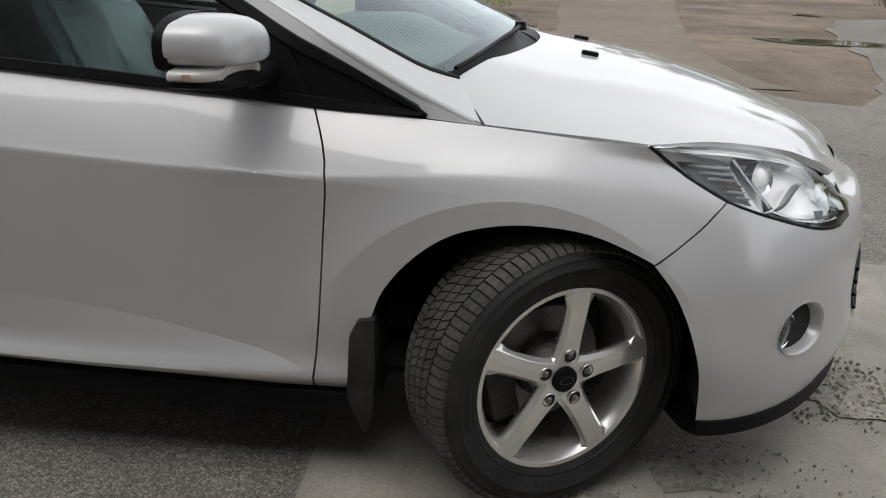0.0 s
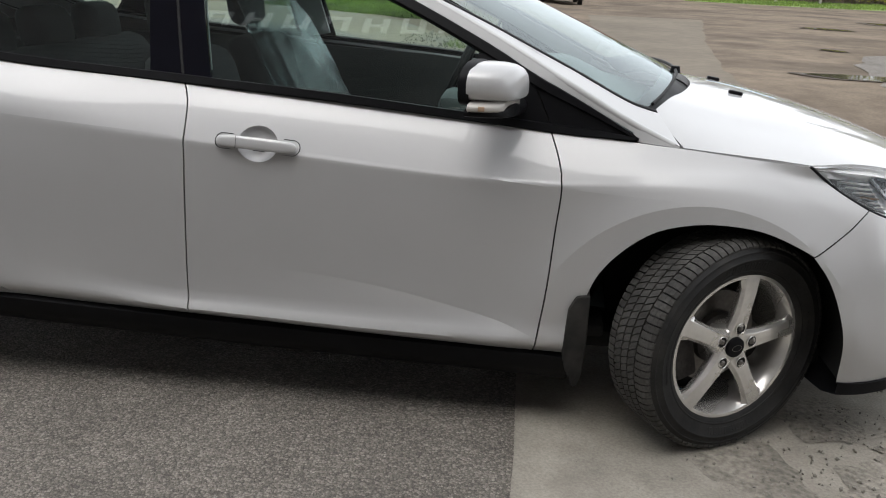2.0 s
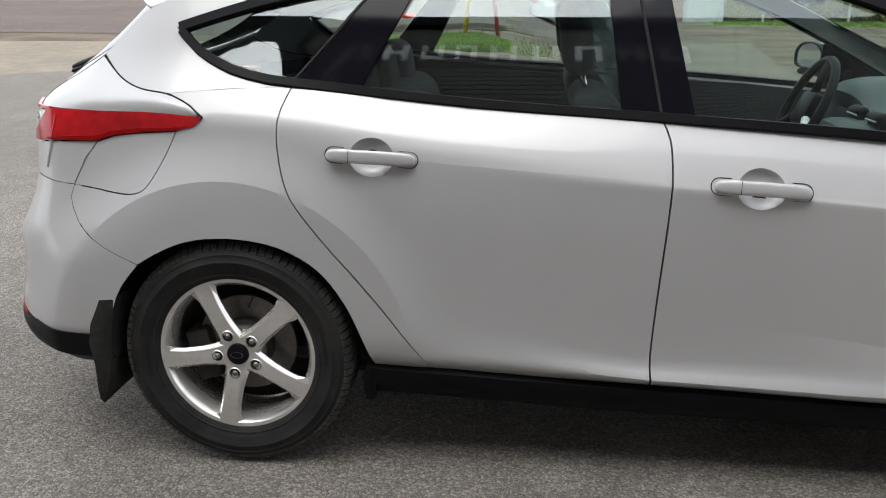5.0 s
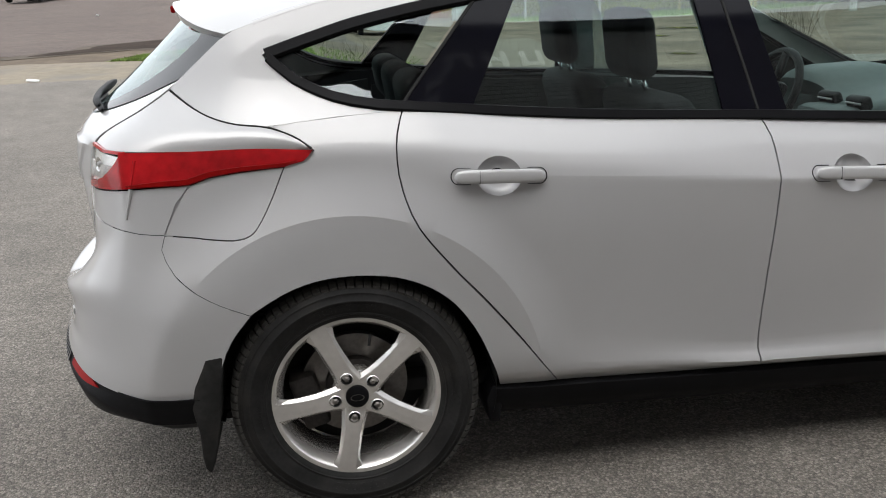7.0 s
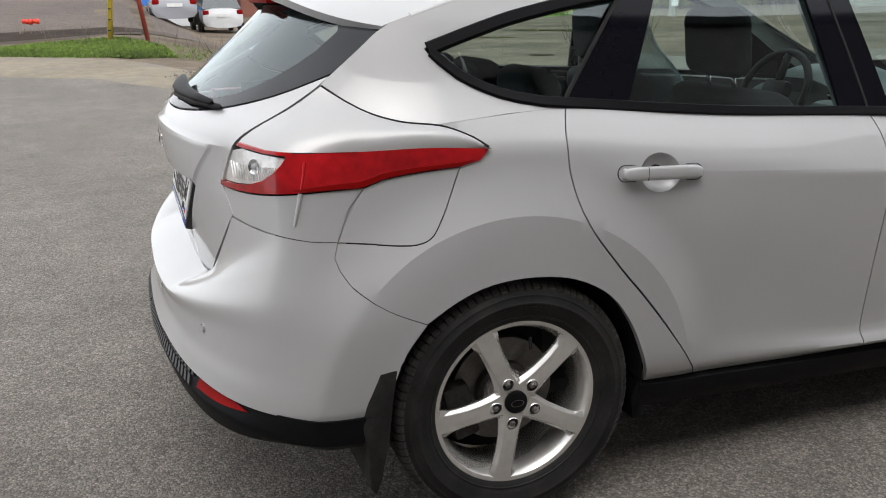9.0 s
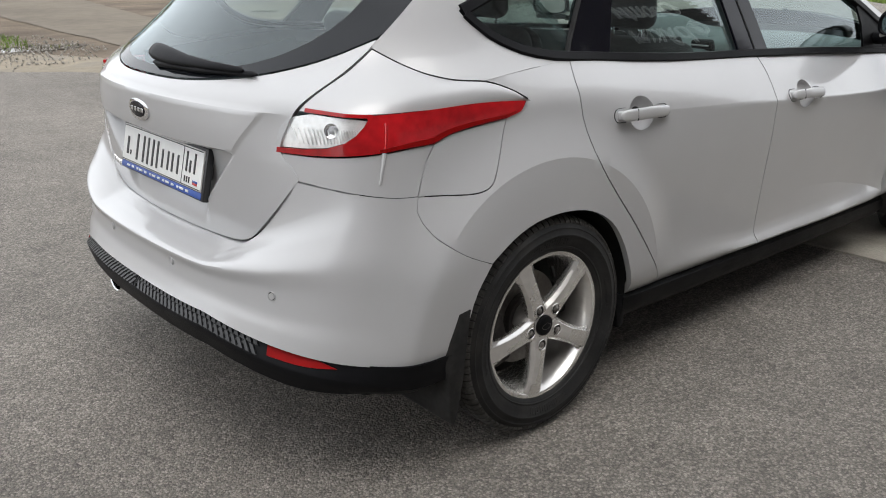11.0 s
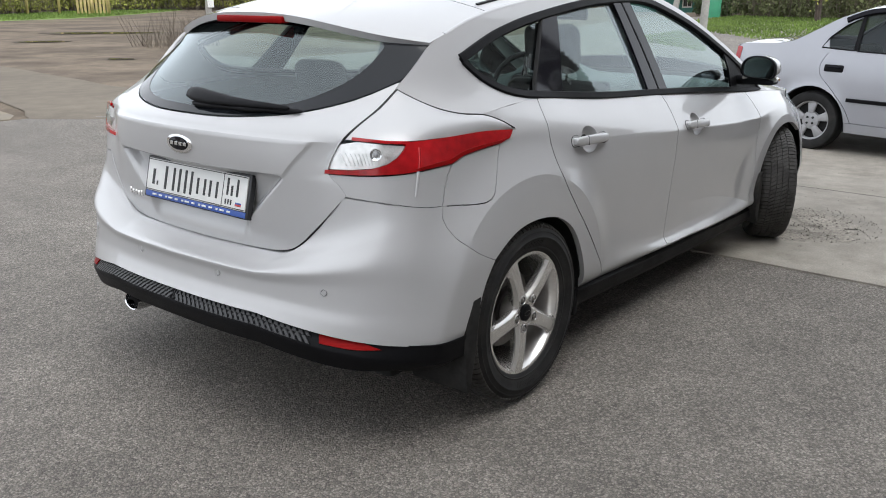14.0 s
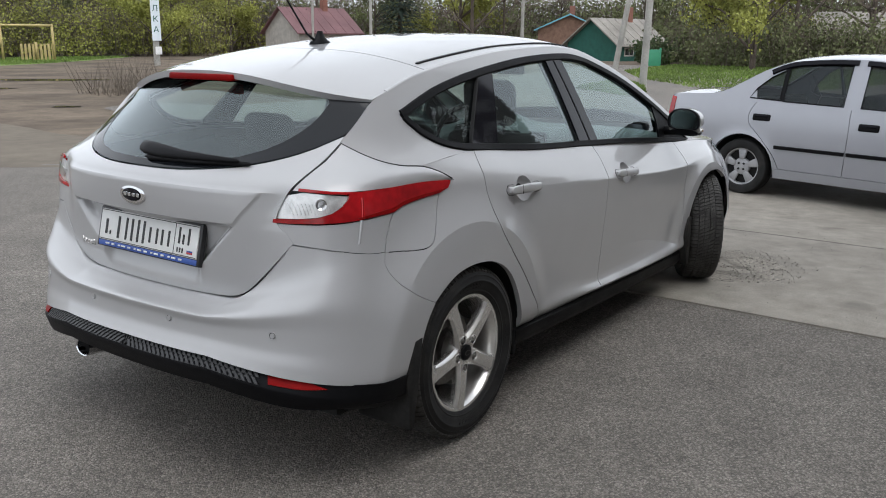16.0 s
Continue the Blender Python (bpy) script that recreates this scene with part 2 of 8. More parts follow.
DIRT = material("packed dirt", (0.150, 0.121, 0.093), 0.95, **{"Specular IOR Level": 0.08}, vary=0.25, scales=((0.25, 1.0), (2.5, 0.7), (30.0, 0.6)), bump=0.6, bump_scale=20.0, bump_depth=0.02, second=(0.088, 0.072, 0.057), second_scale=0.42, second_range=(0.48, 0.66))
PUDDLE = material("puddle water", (0.05, 0.042, 0.032), 0.03, vary=0.1, **{"Specular IOR Level": 0.5})
BRICK_DARK = material("dark brown brick", (0.120, 0.110, 0.103), 0.85, vary=0.35, scales=((3.0, 0.6), (30.0, 0.6)), random=0.3, bump=0.4, bump_scale=60.0)
BRICK_RED = material("red brick", (0.24, 0.105, 0.075), 0.88, vary=0.35, scales=((0.6, 0.7), (14.0, 0.9)), bump=0.4, bump_scale=40.0)
MORTAR = material("grey mortar", (0.105, 0.098, 0.092), 0.95, vary=0.2)
SIGN_WHITE = material("white sign letters", (0.78, 0.78, 0.76), 0.5, vary=0.04)
SIGN_BLUE = material("blue sign paint", (0.02, 0.22, 0.55), 0.5, vary=0.06)
SIGN_PALE = material("pale weathered sign board", (0.70, 0.76, 0.80), 0.6, vary=0.08)
POLE_GREY = material("weathered concrete pole", (0.33, 0.32, 0.29), 0.9, vary=0.2, scales=((1.0, 1.0), (20.0, 0.6)))
BARK = material("grey brown bark", (0.075, 0.058, 0.045), 0.95, vary=0.35, scales=((2.0, 1.0), (18.0, 0.8)))
TWIG = material("dry brown brush", (0.140, 0.116, 0.090), 0.95, vary=0.4, scales=((0.5, 1.0), (6.0, 0.6)))
LEAF_SPRING = material("young spring leaves", (0.245, 0.255, 0.052), 0.8, vary=0.4, scales=((0.5, 1.0), (6.0, 0.8)))
LEAF_DARK = material("dull green leaves", (0.125, 0.140, 0.058), 0.85, vary=0.4, scales=((0.5, 1.0), (6.0, 0.8)))
LEAF_SHRUB = material("dark shrub leaves", (0.055, 0.085, 0.030), 0.85, vary=0.4, scales=((0.5, 1.0), (6.0, 0.8)))
LEAF_SPRUCE = material("spruce needles", (0.020, 0.035, 0.024), 0.9, vary=0.4, scales=((0.8, 1.0), (8.0, 0.8)))
MAROON = material("maroon gate paint", (0.075, 0.022, 0.020), 0.6, vary=0.2)
SHED_PALE = material("pale corrugated shed", (0.42, 0.43, 0.43), 0.6, vary=0.15)
ROOF_MAROON = material("faded purple red roof", (0.17, 0.085, 0.090), 0.7, vary=0.2, scales=((0.5, 1.0), (8.0, 0.6)))
ROOF_BLUE = material("turquoise roof sheet", (0.16, 0.42, 0.50), 0.5, vary=0.12)
ROOF_GREY = material("grey slate roof", (0.27, 0.25, 0.22), 0.9, vary=0.25, scales=((0.5, 1.0), (8.0, 0.6)))
WALL_GREEN = material("green painted boards", (0.014, 0.092, 0.070), 0.7, vary=0.15)
GREEN_GATE = material("bright green sheet gate", (0.05, 0.28, 0.15), 0.5, vary=0.1)
WALL_PALE = material("pale plaster", (0.45, 0.42, 0.38), 0.9, vary=0.15)
WALL_BROWN = material("brown brick wall", (0.20, 0.12, 0.085), 0.9, vary=0.25)
YELLOW_PIPE = material("faded yellow pipe", (0.42, 0.33, 0.14), 0.6, vary=0.2)
YELLOW_POST = material("yellow marked post", (0.55, 0.40, 0.05), 0.5, vary=0.1)
RED_POST = material("dull red post", (0.35, 0.06, 0.04), 0.6, vary=0.15)
BLUE_KIOSK = material("blue kiosk sheet", (0.05, 0.20, 0.62), 0.5, vary=0.08)
DARK_GLASS = material("dark car glass", (0.045, 0.052, 0.054), 0.04, vary=0.1, **{"Coat Weight": 1.0, "Specular IOR Level": 1.0})
WHITE_PAINT = material("white car paint", (0.68, 0.69, 0.70), 0.3, vary=0.05, **{"Coat Weight": 1.0, "Coat Roughness": 0.05})
GRAVEL = material("dark gravel", (0.21, 0.195, 0.17), 0.9, vary=0.4, scales=((8.0, 1.0), (60.0, 0.6)))
TRACK = material("compacted pale track", (0.150, 0.130, 0.105), 0.92, **{"Specular IOR Level": 0.1}, vary=0.16, scales=((0.4, 1.0), (4.0, 0.6), (60.0, 0.5)), bump=0.4, bump_scale=40.0, bump_depth=0.01)
GRASS = material("spring grass", (0.118, 0.178, 0.032), 0.9, vary=0.4, scales=((0.6, 1.0), (9.0, 1.0)))


# ---- mesh helpers ----
def link_mesh(name, bm, mat, parent=None, label="", smooth=True):
    me = bpy.data.meshes.new(name)
    bm.normal_update()
    if smooth:
        for e_ in bm.edges:
            if len(e_.link_faces) == 2 and e_.calc_face_angle(0.0) > 0.65:
                e_.smooth = False
    bm.to_mesh(me)
    bm.free()
    for f in me.polygons:
        f.use_smooth = smooth
    me.materials.append(mat)
    ob = new(name, me)
    ob.parent = parent
    if label:
        ob["label"] = label
    return ob


def part(name, bm, material_, parent, label="", smooth=True):
    return link_mesh(name, bm, material_, parent, label, smooth)


def thing(name, label, category, m=None, group="", kind=""):
    ob = new(name)
    ob.empty_display_size = 0.2
    if m is not None:
        ob.matrix_world = m
    return tagged(ob, label, category, group, kind)


def mirrored(bm):
    """The mirror image of a bmesh across the plane y = 0."""
    c = bm.copy()
    for v in c.verts:
        v.co.y = -v.co.y
    bmesh.ops.reverse_faces(c, faces=c.faces[:])
    return c


def add_box(bm, x0, x1, y0, y1, z0, z1, m=None):
    vs = [bm.verts.new((x, y, z)) for z in (z0, z1) for y in (y0, y1) for x in (x0, x1)]
    for q in ((0, 2, 3, 1), (4, 5, 7, 6), (0, 1, 5, 4), (2, 6, 7, 3), (0, 4, 6, 2), (1, 3, 7, 5)):
        bm.faces.new([vs[i] for i in q])
    if m is not None:
        bmesh.ops.transform(bm, matrix=m, verts=vs)
    return vs


def box(x0, x1, y0, y1, z0, z1, bevel=0.0, segments=2):
    bm = bmesh.new()
    add_box(bm, x0, x1, y0, y1, z0, z1)
    if bevel:
        bmesh.ops.bevel(bm, geom=bm.edges[:], offset=bevel, segments=segments, profile=0.5, affect="EDGES")
    return bm


def lathe(profile, steps=48, axis="y"):
    """A profile of (radius, along) turned round an axis."""
    bm = bmesh.new()
    rings = []
    for k in range(steps):
        a = 2 * math.pi * k / steps
        ring = []
        for r, h in profile:
            c, s_ = r * math.cos(a), r * math.sin(a)
            ring.append(bm.verts.new((c, h, s_) if axis == "y" else ((c, s_, h) if axis == "z" else (h, c, s_))))
        rings.append(ring)
    for k in range(steps):
        a, b = rings[k], rings[(k + 1) % steps]
        for i in range(len(profile) - 1):
            bm.faces.new((a[i], a[i + 1], b[i + 1], b[i]))
    bmesh.ops.remove_doubles(bm, verts=bm.verts[:], dist=1e-5)
    bmesh.ops.recalc_face_normals(bm, faces=bm.faces[:])
    return bm


def tube(path, radius, sides=8, closed=False, taper=1.0):
    """A round bar along a list of points."""
    bm = bmesh.new()
    pts = [Vector(p) for p in path]
    rings = []
    for i, p in enumerate(pts):
        a, b = pts[max(i - 1, 0)], pts[min(i + 1, len(pts) - 1)]
        if closed:
            a, b = pts[i - 1], pts[(i + 1) % len(pts)]
        d = (b - a).normalized()
        u = d.orthogonal().normalized() if abs(d.z) > 0.9 else d.cross(Vector((0, 0, 1))).normalized()
        w = d.cross(u)
        r = radius * (1 + (taper - 1) * i / max(len(pts) - 1, 1))
        rings.append([bm.verts.new(p + u * (r * math.cos(2 * math.pi * k / sides)) + w * (r * math.sin(2 * math.pi * k / sides))) for k in range(sides)])
    n = len(rings)
    for i in range(n if closed else n - 1):
        a, b = rings[i], rings[(i + 1) % n]
        for k in range(sides):
            bm.faces.new((a[k], a[(k + 1) % sides], b[(k + 1) % sides], b[k]))
    if not closed:
        bm.faces.new(rings[0][::-1]), bm.faces.new(rings[-1])
    bmesh.ops.recalc_face_normals(bm, faces=bm.faces[:])
    return bm


def extrude_poly(pts, h, m=None):
    """A flat polygon given in x, y, h thick upwards."""
    bm = bmesh.new()
    lo = [bm.verts.new((x, y, 0)) for x, y in pts]
    hi = [bm.verts.new((x, y, h)) for x, y in pts]
    bm.faces.new(lo[::-1]), bm.faces.new(hi)
    for i in range(len(pts)):
        j = (i + 1) % len(pts)
        bm.faces.new((lo[i], lo[j], hi[j], hi[i]))
    bmesh.ops.recalc_face_normals(bm, faces=bm.faces[:])
    if m is not None:
        bmesh.ops.transform(bm, matrix=m, verts=bm.verts[:])
    return bm


def join(*bms):
    out = bmesh.new()
    for b in bms:
        me = bpy.data.meshes.new("tmp")
        b.to_mesh(me)
        b.free()
        out.from_mesh(me)
        bpy.data.meshes.remove(me)
    return out


def moved(bm, m):
    bmesh.ops.transform(bm, matrix=m, verts=bm.verts[:])
    return bm


# ---- smooth curves ----
def pchip(xs, ys, x):
    """Monotone cubic through the knots."""
    n = len(xs)
    if x <= xs[0]:
        return ys[0]
    if x >= xs[-1]:
        return ys[-1]
    h = [xs[i + 1] - xs[i] for i in range(n - 1)]
    d = [(ys[i + 1] - ys[i]) / h[i] for i in range(n - 1)]
    def slope(i):
        if i == 0:
            return d[0]
        if i == n - 1:
            return d[-1]
        if d[i - 1] * d[i] <= 0:
            return 0.0
        w1, w2 = 2 * h[i] + h[i - 1], h[i] + 2 * h[i - 1]
        return (w1 + w2) / (w1 / d[i - 1] + w2 / d[i])
    k = max(j for j in range(n - 1) if x >= xs[j])
    t = (x - xs[k]) / h[k]
    m0, m1 = slope(k) * h[k], slope(k + 1) * h[k]
    return ys[k] * (2 * t**3 - 3 * t**2 + 1) + m0 * (t**3 - 2 * t**2 + t) + ys[k + 1] * (3 * t**2 - 2 * t**3) + m1 * (t**3 - t**2)


def curve(knots):
    xs, ys = [k[0] for k in knots], [k[1] for k in knots]
    return lambda x: pchip(xs, ys, x)


def spline2(pts, step=0.02, closed=False):
    """A smooth line through 2D points, sampled about every step. A point given twice is a corner."""
    pts = [Vector(p) for p in pts]
    runs, run = [], [pts[0]]
    for p in pts[1:]:
        if (p - run[-1]).length < 1e-9:
            runs.append(run)
            run = [p]
        else:
            run.append(p)
    runs.append(run)
    out = []
    for run in runs:
        for i in range(len(run) - 1):
            p0, p1, p2, p3 = run[max(i - 1, 0)], run[i], run[i + 1], run[min(i + 2, len(run) - 1)]
            k = max(1, int((p2 - p1).length / step))
            for j in range(k):
                t = j / k
                out.append(0.5 * ((2 * p1) + (p2 - p0) * t + (2 * p0 - 5 * p1 + 4 * p2 - p3) * t * t + (3 * p1 - p0 - 3 * p2 + p3) * t**3))
        out.append(run[-1])
    clean = [out[0]]
    for p in out[1:]:
        if (p - clean[-1]).length > 1e-5:
            clean.append(p)
    if closed and (clean[0] - clean[-1]).length < 1e-5:
        clean.pop()
    return clean


def inside(p, poly):
    c, n = False, len(poly)
    j = n - 1
    for i in range(n):
        a, b = poly[i], poly[j]
        if (a[1] > p[1]) != (b[1] > p[1]) and p[0] < (b[0] - a[0]) * (p[1] - a[1]) / (b[1] - a[1]) + a[0]:
            c = not c
        j = i
    return c


def inset(poly, d):
    """The closed polygon moved inwards by d."""
    area = sum(poly[i - 1][0] * poly[i][1] - poly[i][0] * poly[i - 1][1] for i in range(len(poly)))
    sg = 1 if area > 0 else -1
    out, n = [], len(poly)
    for i in range(n):
        e0, e1 = (poly[i] - poly[i - 1]), (poly[(i + 1) % n] - poly[i])
        n0, n1 = Vector((-e0.y, e0.x)).normalized() * sg, Vector((-e1.y, e1.x)).normalized() * sg
        b = n0 + n1
        b = b.normalized() if b.length > 1e-6 else n0
        out.append(poly[i] + b * (d / max(0.5, b.dot(n1))))
    return out


from mathutils.geometry import delaunay_2d_cdt


def normal_of(surf, u, v, e=0.004):
    a = surf(u + e, v) - surf(u - e, v)
    b = surf(u, v + e) - surf(u, v - e)
    n = a.cross(b)
    return n.normalized() if n.length > 1e-12 else Vector((0, -1, 0))


def sheet(outline, surf, step=0.03, gap=0.0, depth=0.012, lift=0.0, out=None, holes=(), creases=()):
    """A panel cut out of a surface surf(u, v) along an outline in (u, v), with its rim folded inwards. out: a direction that tells its outer side."""
    poly = inset(outline, gap) if gap else list(outline)
    dense = []
    for i, p in enumerate(poly):
        q = poly[(i + 1) % len(poly)]
        n_ = max(1, int((q - p).length / step + 0.3))
        dense += [p.lerp(q, k / n_) for k in range(n_)]
    poly = dense
    loops = [poly] + [list(h) for h in holes]
    coords, edges, folds = [], [], {}
    for lp in loops:
        k = len(coords)
        coords += [Vector((p[0], p[1])) for p in lp]
        edges += [(k + i, k + (i + 1) % len(lp)) for i in range(len(lp))]
    for line_ in creases:
        run = [p for p in line_ if inside(p, poly) and min((p - q).length for q in poly) > step * 0.4]
        k = len(coords)
        for i, p in enumerate(run):
            folds[(round(p[0], 5), round(p[1], 5))] = (len(folds), i)
        coords += [Vector((p[0], p[1])) for p in run]
        edges += [(k + i, k + i + 1) for i in range(len(run) - 1) if (run[i] - run[i + 1]).length < step * 1.8]
    us, vs = [p[0] for p in poly], [p[1] for p in poly]
    grid = {}
    for c in coords:
        grid.setdefault((int(c.x // step), int(c.y // step)), []).append(c)
    nu, nv = int((max(us) - min(us)) / step) + 1, int((max(vs) - min(vs)) / step) + 1
    for i in range(nu + 1):
        for j in range(nv + 1):
            p = Vector((min(us) + (i + 0.5) * step, min(vs) + (j + 0.5) * step))
            if not inside(p, poly) or any(inside(p, h) for h in holes):
                continue
            a, b = int(p.x // step), int(p.y // step)
            if any((q - p).length < step * 0.55 for da in (-1, 0, 1) for db in (-1, 0, 1) for q in grid.get((a + da, b + db), ())):
                continue
            coords.append(p)
    verts2, _, faces, *_ = delaunay_2d_cdt(coords, edges, [], 1, 1e-6)
    bm = bmesh.new()
    vb = []
    for p in verts2:
        co = surf(p.x, p.y)
        if lift:
            nn = normal_of(surf, p.x, p.y)
            if out is not None and nn.dot(out) < 0:
                nn = -nn
            co = co + nn * lift
        vb.append(bm.verts.new(co))
    for f in faces:
        c = sum((verts2[i] for i in f), Vector((0, 0))) / len(f)
        if inside(c, poly) and not any(inside(c, h) for h in holes):
            try:
                bm.faces.new([vb[i] for i in f])
            except ValueError:
                pass
    on_fold = {vb[i]: folds[(round(p.x, 5), round(p.y, 5))] for i, p in enumerate(verts2) if (round(p.x, 5), round(p.y, 5)) in folds}
    for e in bm.edges:
        a, b = (on_fold.get(v) for v in e.verts)
        if a and b and abs(a[1] - b[1]) == 1 and abs(a[0] - b[0]) == 1:
            e.smooth = False
    for v in [v for v in bm.verts if not v.link_faces]:
        bm.verts.remove(v)
    bm.normal_update()
    if out is not None:
        s_ = sum((f.normal.dot(out) * f.calc_area() for f in bm.faces))
        if s_ < 0:
            bmesh.ops.reverse_faces(bm, faces=bm.faces[:])
            bm.normal_update()
    if depth:
        edge = [e for e in bm.edges if e.is_boundary]
        nrm = {v: v.normal.copy() for e in edge for v in e.verts}
        r = bmesh.ops.extrude_edge_only(bm, edges=edge)
        tree = {tuple(round(c, 6) for c in v.co): n_ for v, n_ in nrm.items()}
        for v in [g for g in r["geom"] if isinstance(g, bmesh.types.BMVert)]:
            v.co -= tree[tuple(round(c, 6) for c in v.co)] * depth
        for e in edge:
            e.smooth = False
    return bm


def band(path, width, surf, lift=0.004, thick=0.01, out=None):
    """A raised strip of a width along a 2D path on a surface."""
    bm = bmesh.new()
    rows = []
    n = len(path)
    for i, p in enumerate(path):
        d = (path[min(i + 1, n - 1)] - path[max(i - 1, 0)]).normalized()
        side = Vector((-d.y, d.x))
        w = width(i / (n - 1)) if callable(width) else width
        nn = normal_of(surf, p.x, p.y)
        if out is not None and nn.dot(out) < 0:
            nn = -nn
        row = []
        for k, h in ((-0.5, -thick), (-0.5, lift * 0.4), (-0.38, lift), (0.38, lift), (0.5, lift * 0.4), (0.5, -thick)):
            q = p + side * (w * k)
            row.append(bm.verts.new(surf(q.x, q.y) + nn * h))
        rows.append(row)
    for a, b in zip(rows, rows[1:]):
        for k in range(5):
            bm.faces.new((a[k], a[k + 1], b[k + 1], b[k]))
    bm.faces.new(rows[0][::-1]), bm.faces.new(rows[-1])
    bmesh.ops.recalc_face_normals(bm, faces=bm.faces[:])
    return bm


# ---- the silver hatchback: its surfaces ----
# Rear axle at x = 0, nose towards +x, the side that is seen towards -y. Widths below are half widths.
X_TAIL, X_NOSE = -0.38, 2.95
# each line runs from the tail's middle round the side to the nose: tail (x, z, squareness), side knots (x, half width, z), nose (x, z, squareness)
LINES = [
    ((-0.808, 0.447, 2.6), ((-0.38, 0.850, 0.368), (0.40, 0.812, 0.300), (1.10, 0.816, 0.278), (2.10, 0.816, 0.250), (2.95, 0.815, 0.225)), (3.47, 0.262, 1.75)),
    ((-0.798, 0.469, 2.6), ((-0.38, 0.852, 0.42), (0.40, 0.838, 0.345), (0.75, 0.8445, 0.330), (1.10, 0.8525, 0.308), (2.00, 0.850, 0.290), (2.95, 0.832, 0.30)), (3.50, 0.305, 1.75)),
    ((-0.787, 0.503, 2.55), ((-0.38, 0.853, 0.48), (0.45, 0.840, 0.43), (0.75, 0.8375, 0.395), (1.10, 0.8335, 0.350), (2.00, 0.834, 0.352), (2.95, 0.842, 0.40)), (3.49, 0.38, 1.7)),
    ((-0.786, 0.537, 2.5), ((-0.38, 0.851, 0.565), (0.0, 0.846, 0.61), (0.60, 0.845, 0.58), (1.10, 0.845, 0.56), (2.10, 0.843, 0.54), (2.60, 0.848, 0.61), (2.95, 0.840, 0.54)), (3.49, 0.49, 1.65)),
    ((-0.795, 0.566, 2.5), ((-0.38, 0.840, 0.635), (0.0, 0.838, 0.745), (0.60, 0.851, 0.72), (1.10, 0.853, 0.71), (2.10, 0.850, 0.67), (2.60, 0.842, 0.71), (2.95, 0.815, 0.64)), (3.49, 0.57, 1.6)),
    ((-0.735, 0.583, 2.8), ((-0.38, 0.816, 0.725), (0.0, 0.826, 0.83), (0.60, 0.846, 0.822), (1.10, 0.852, 0.800), (2.10, 0.850, 0.742), (2.60, 0.830, 0.755), (2.95, 0.787, 0.70)), (3.48, 0.615, 1.55)),
    ((-0.676, 0.603, 3.2), ((-0.38, 0.796, 0.810), (0.0, 0.814, 0.895), (0.60, 0.838, 0.862), (1.10, 0.843, 0.822), (2.10, 0.842, 0.760), (2.60, 0.812, 0.785), (2.95, 0.760, 0.737)), (3.45, 0.635, 1.5)),
    ((-0.655, 0.86, 3.3), ((-0.38, 0.776, 0.910), (0.0, 0.805, 0.938), (0.60, 0.820, 0.901), (1.10, 0.811, 0.885), (2.10, 0.8095, 0.815), (2.60, 0.790, 0.81), (2.95, 0.730, 0.775)), (3.43, 0.655, 1.5)),
    ((-0.625, 0.96, 4.0), ((-0.38, 0.748, 0.985), (-0.165, 0.7582, 1.004), (0.0, 0.755, 1.0155), (0.16, 0.7451, 1.024), (0.35, 0.747, 1.007), (0.60, 0.757, 0.985), (1.08, 0.770, 0.955), (2.09, 0.768, 0.878), (2.45, 0.771, 0.850), (2.79, 0.765, 0.822), (2.95, 0.690, 0.819)), (3.41, 0.678, 1.5)),
]
P_SIDE, P_FRONT = 1.0, 1.0 + X_NOSE - X_TAIL
P_END = P_FRONT + 1.0
_line = []
for tail, side_, nose in LINES:
    yk, zk = curve([(k[0], k[1]) for k in side_]), curve([(k[0], k[2]) for k in side_])
    _line.append((tail, yk, zk, nose))


def on_line(k, p):
    tail, yk, zk, nose = _line[k]
    if p < P_SIDE:
        a = max(p, 0) * math.pi / 2
        x = X_TAIL - (X_TAIL - tail[0]) * max(math.cos(a), 0) ** (2 / tail[2])
        y = yk(X_TAIL) * math.sin(a) ** (2 / tail[2])
        w = (1 - y / yk(X_TAIL)) ** 0.8 if y < yk(X_TAIL) else 0
        return x, y, zk(X_TAIL) + (tail[1] - zk(X_TAIL)) * min(1, w * 1.6) ** 1.0
    if p <= P_FRONT:
        x = X_TAIL + (p - P_SIDE)
        return x, yk(x), zk(x)
    a = (p - P_FRONT) * math.pi / 2
    x = X_NOSE + (nose[0] - X_NOSE) * min(1, math.sin(a)) ** (2 / nose[2])
    y = yk(X_NOSE) * max(0, math.cos(a)) ** (2 / nose[2])
    return x, y, zk(X_NOSE) + (nose[1] - zk(X_NOSE)) * min(1.0, (1 - y / yk(X_NOSE)) * (1 + 0.156 * k))


from functools import lru_cache


@lru_cache(maxsize=None)
def _section(pk):
    pts = [on_line(k, pk / 1000) for k in range(len(LINES))]
    return [list(c) for c in zip(*pts)]


V_LEVELS = list(range(len(LINES)))
Q = 0.09  # metres of the (p, q) plane between two lines


def flare(x, z):
    """The swelling round the wheel arches."""
    out_ = 0.0
    for hx, hz, r0, rc, amount in ARCHES:
        r = math.hypot(x - hx, z - hz)
        if r < r0:
            out_ += amount * (r0 - max(r, rc)) / (r0 - rc) * ((r0 - max(r, rc)) / (r0 - rc)) ** 0.5
            out_ -= 0.02 * max(0.0, min(rc - r, 0.12))
    return out_ * min(1.0, max(0.0, (z - 0.27) / 0.12))


# centre, outer reach and crease radius of the swelling round each wheel
ARCHES = ((-0.01, 0.300, 0.600, 0.494, 0.021), (2.52, 0.270, 0.535, 0.448, 0.016))


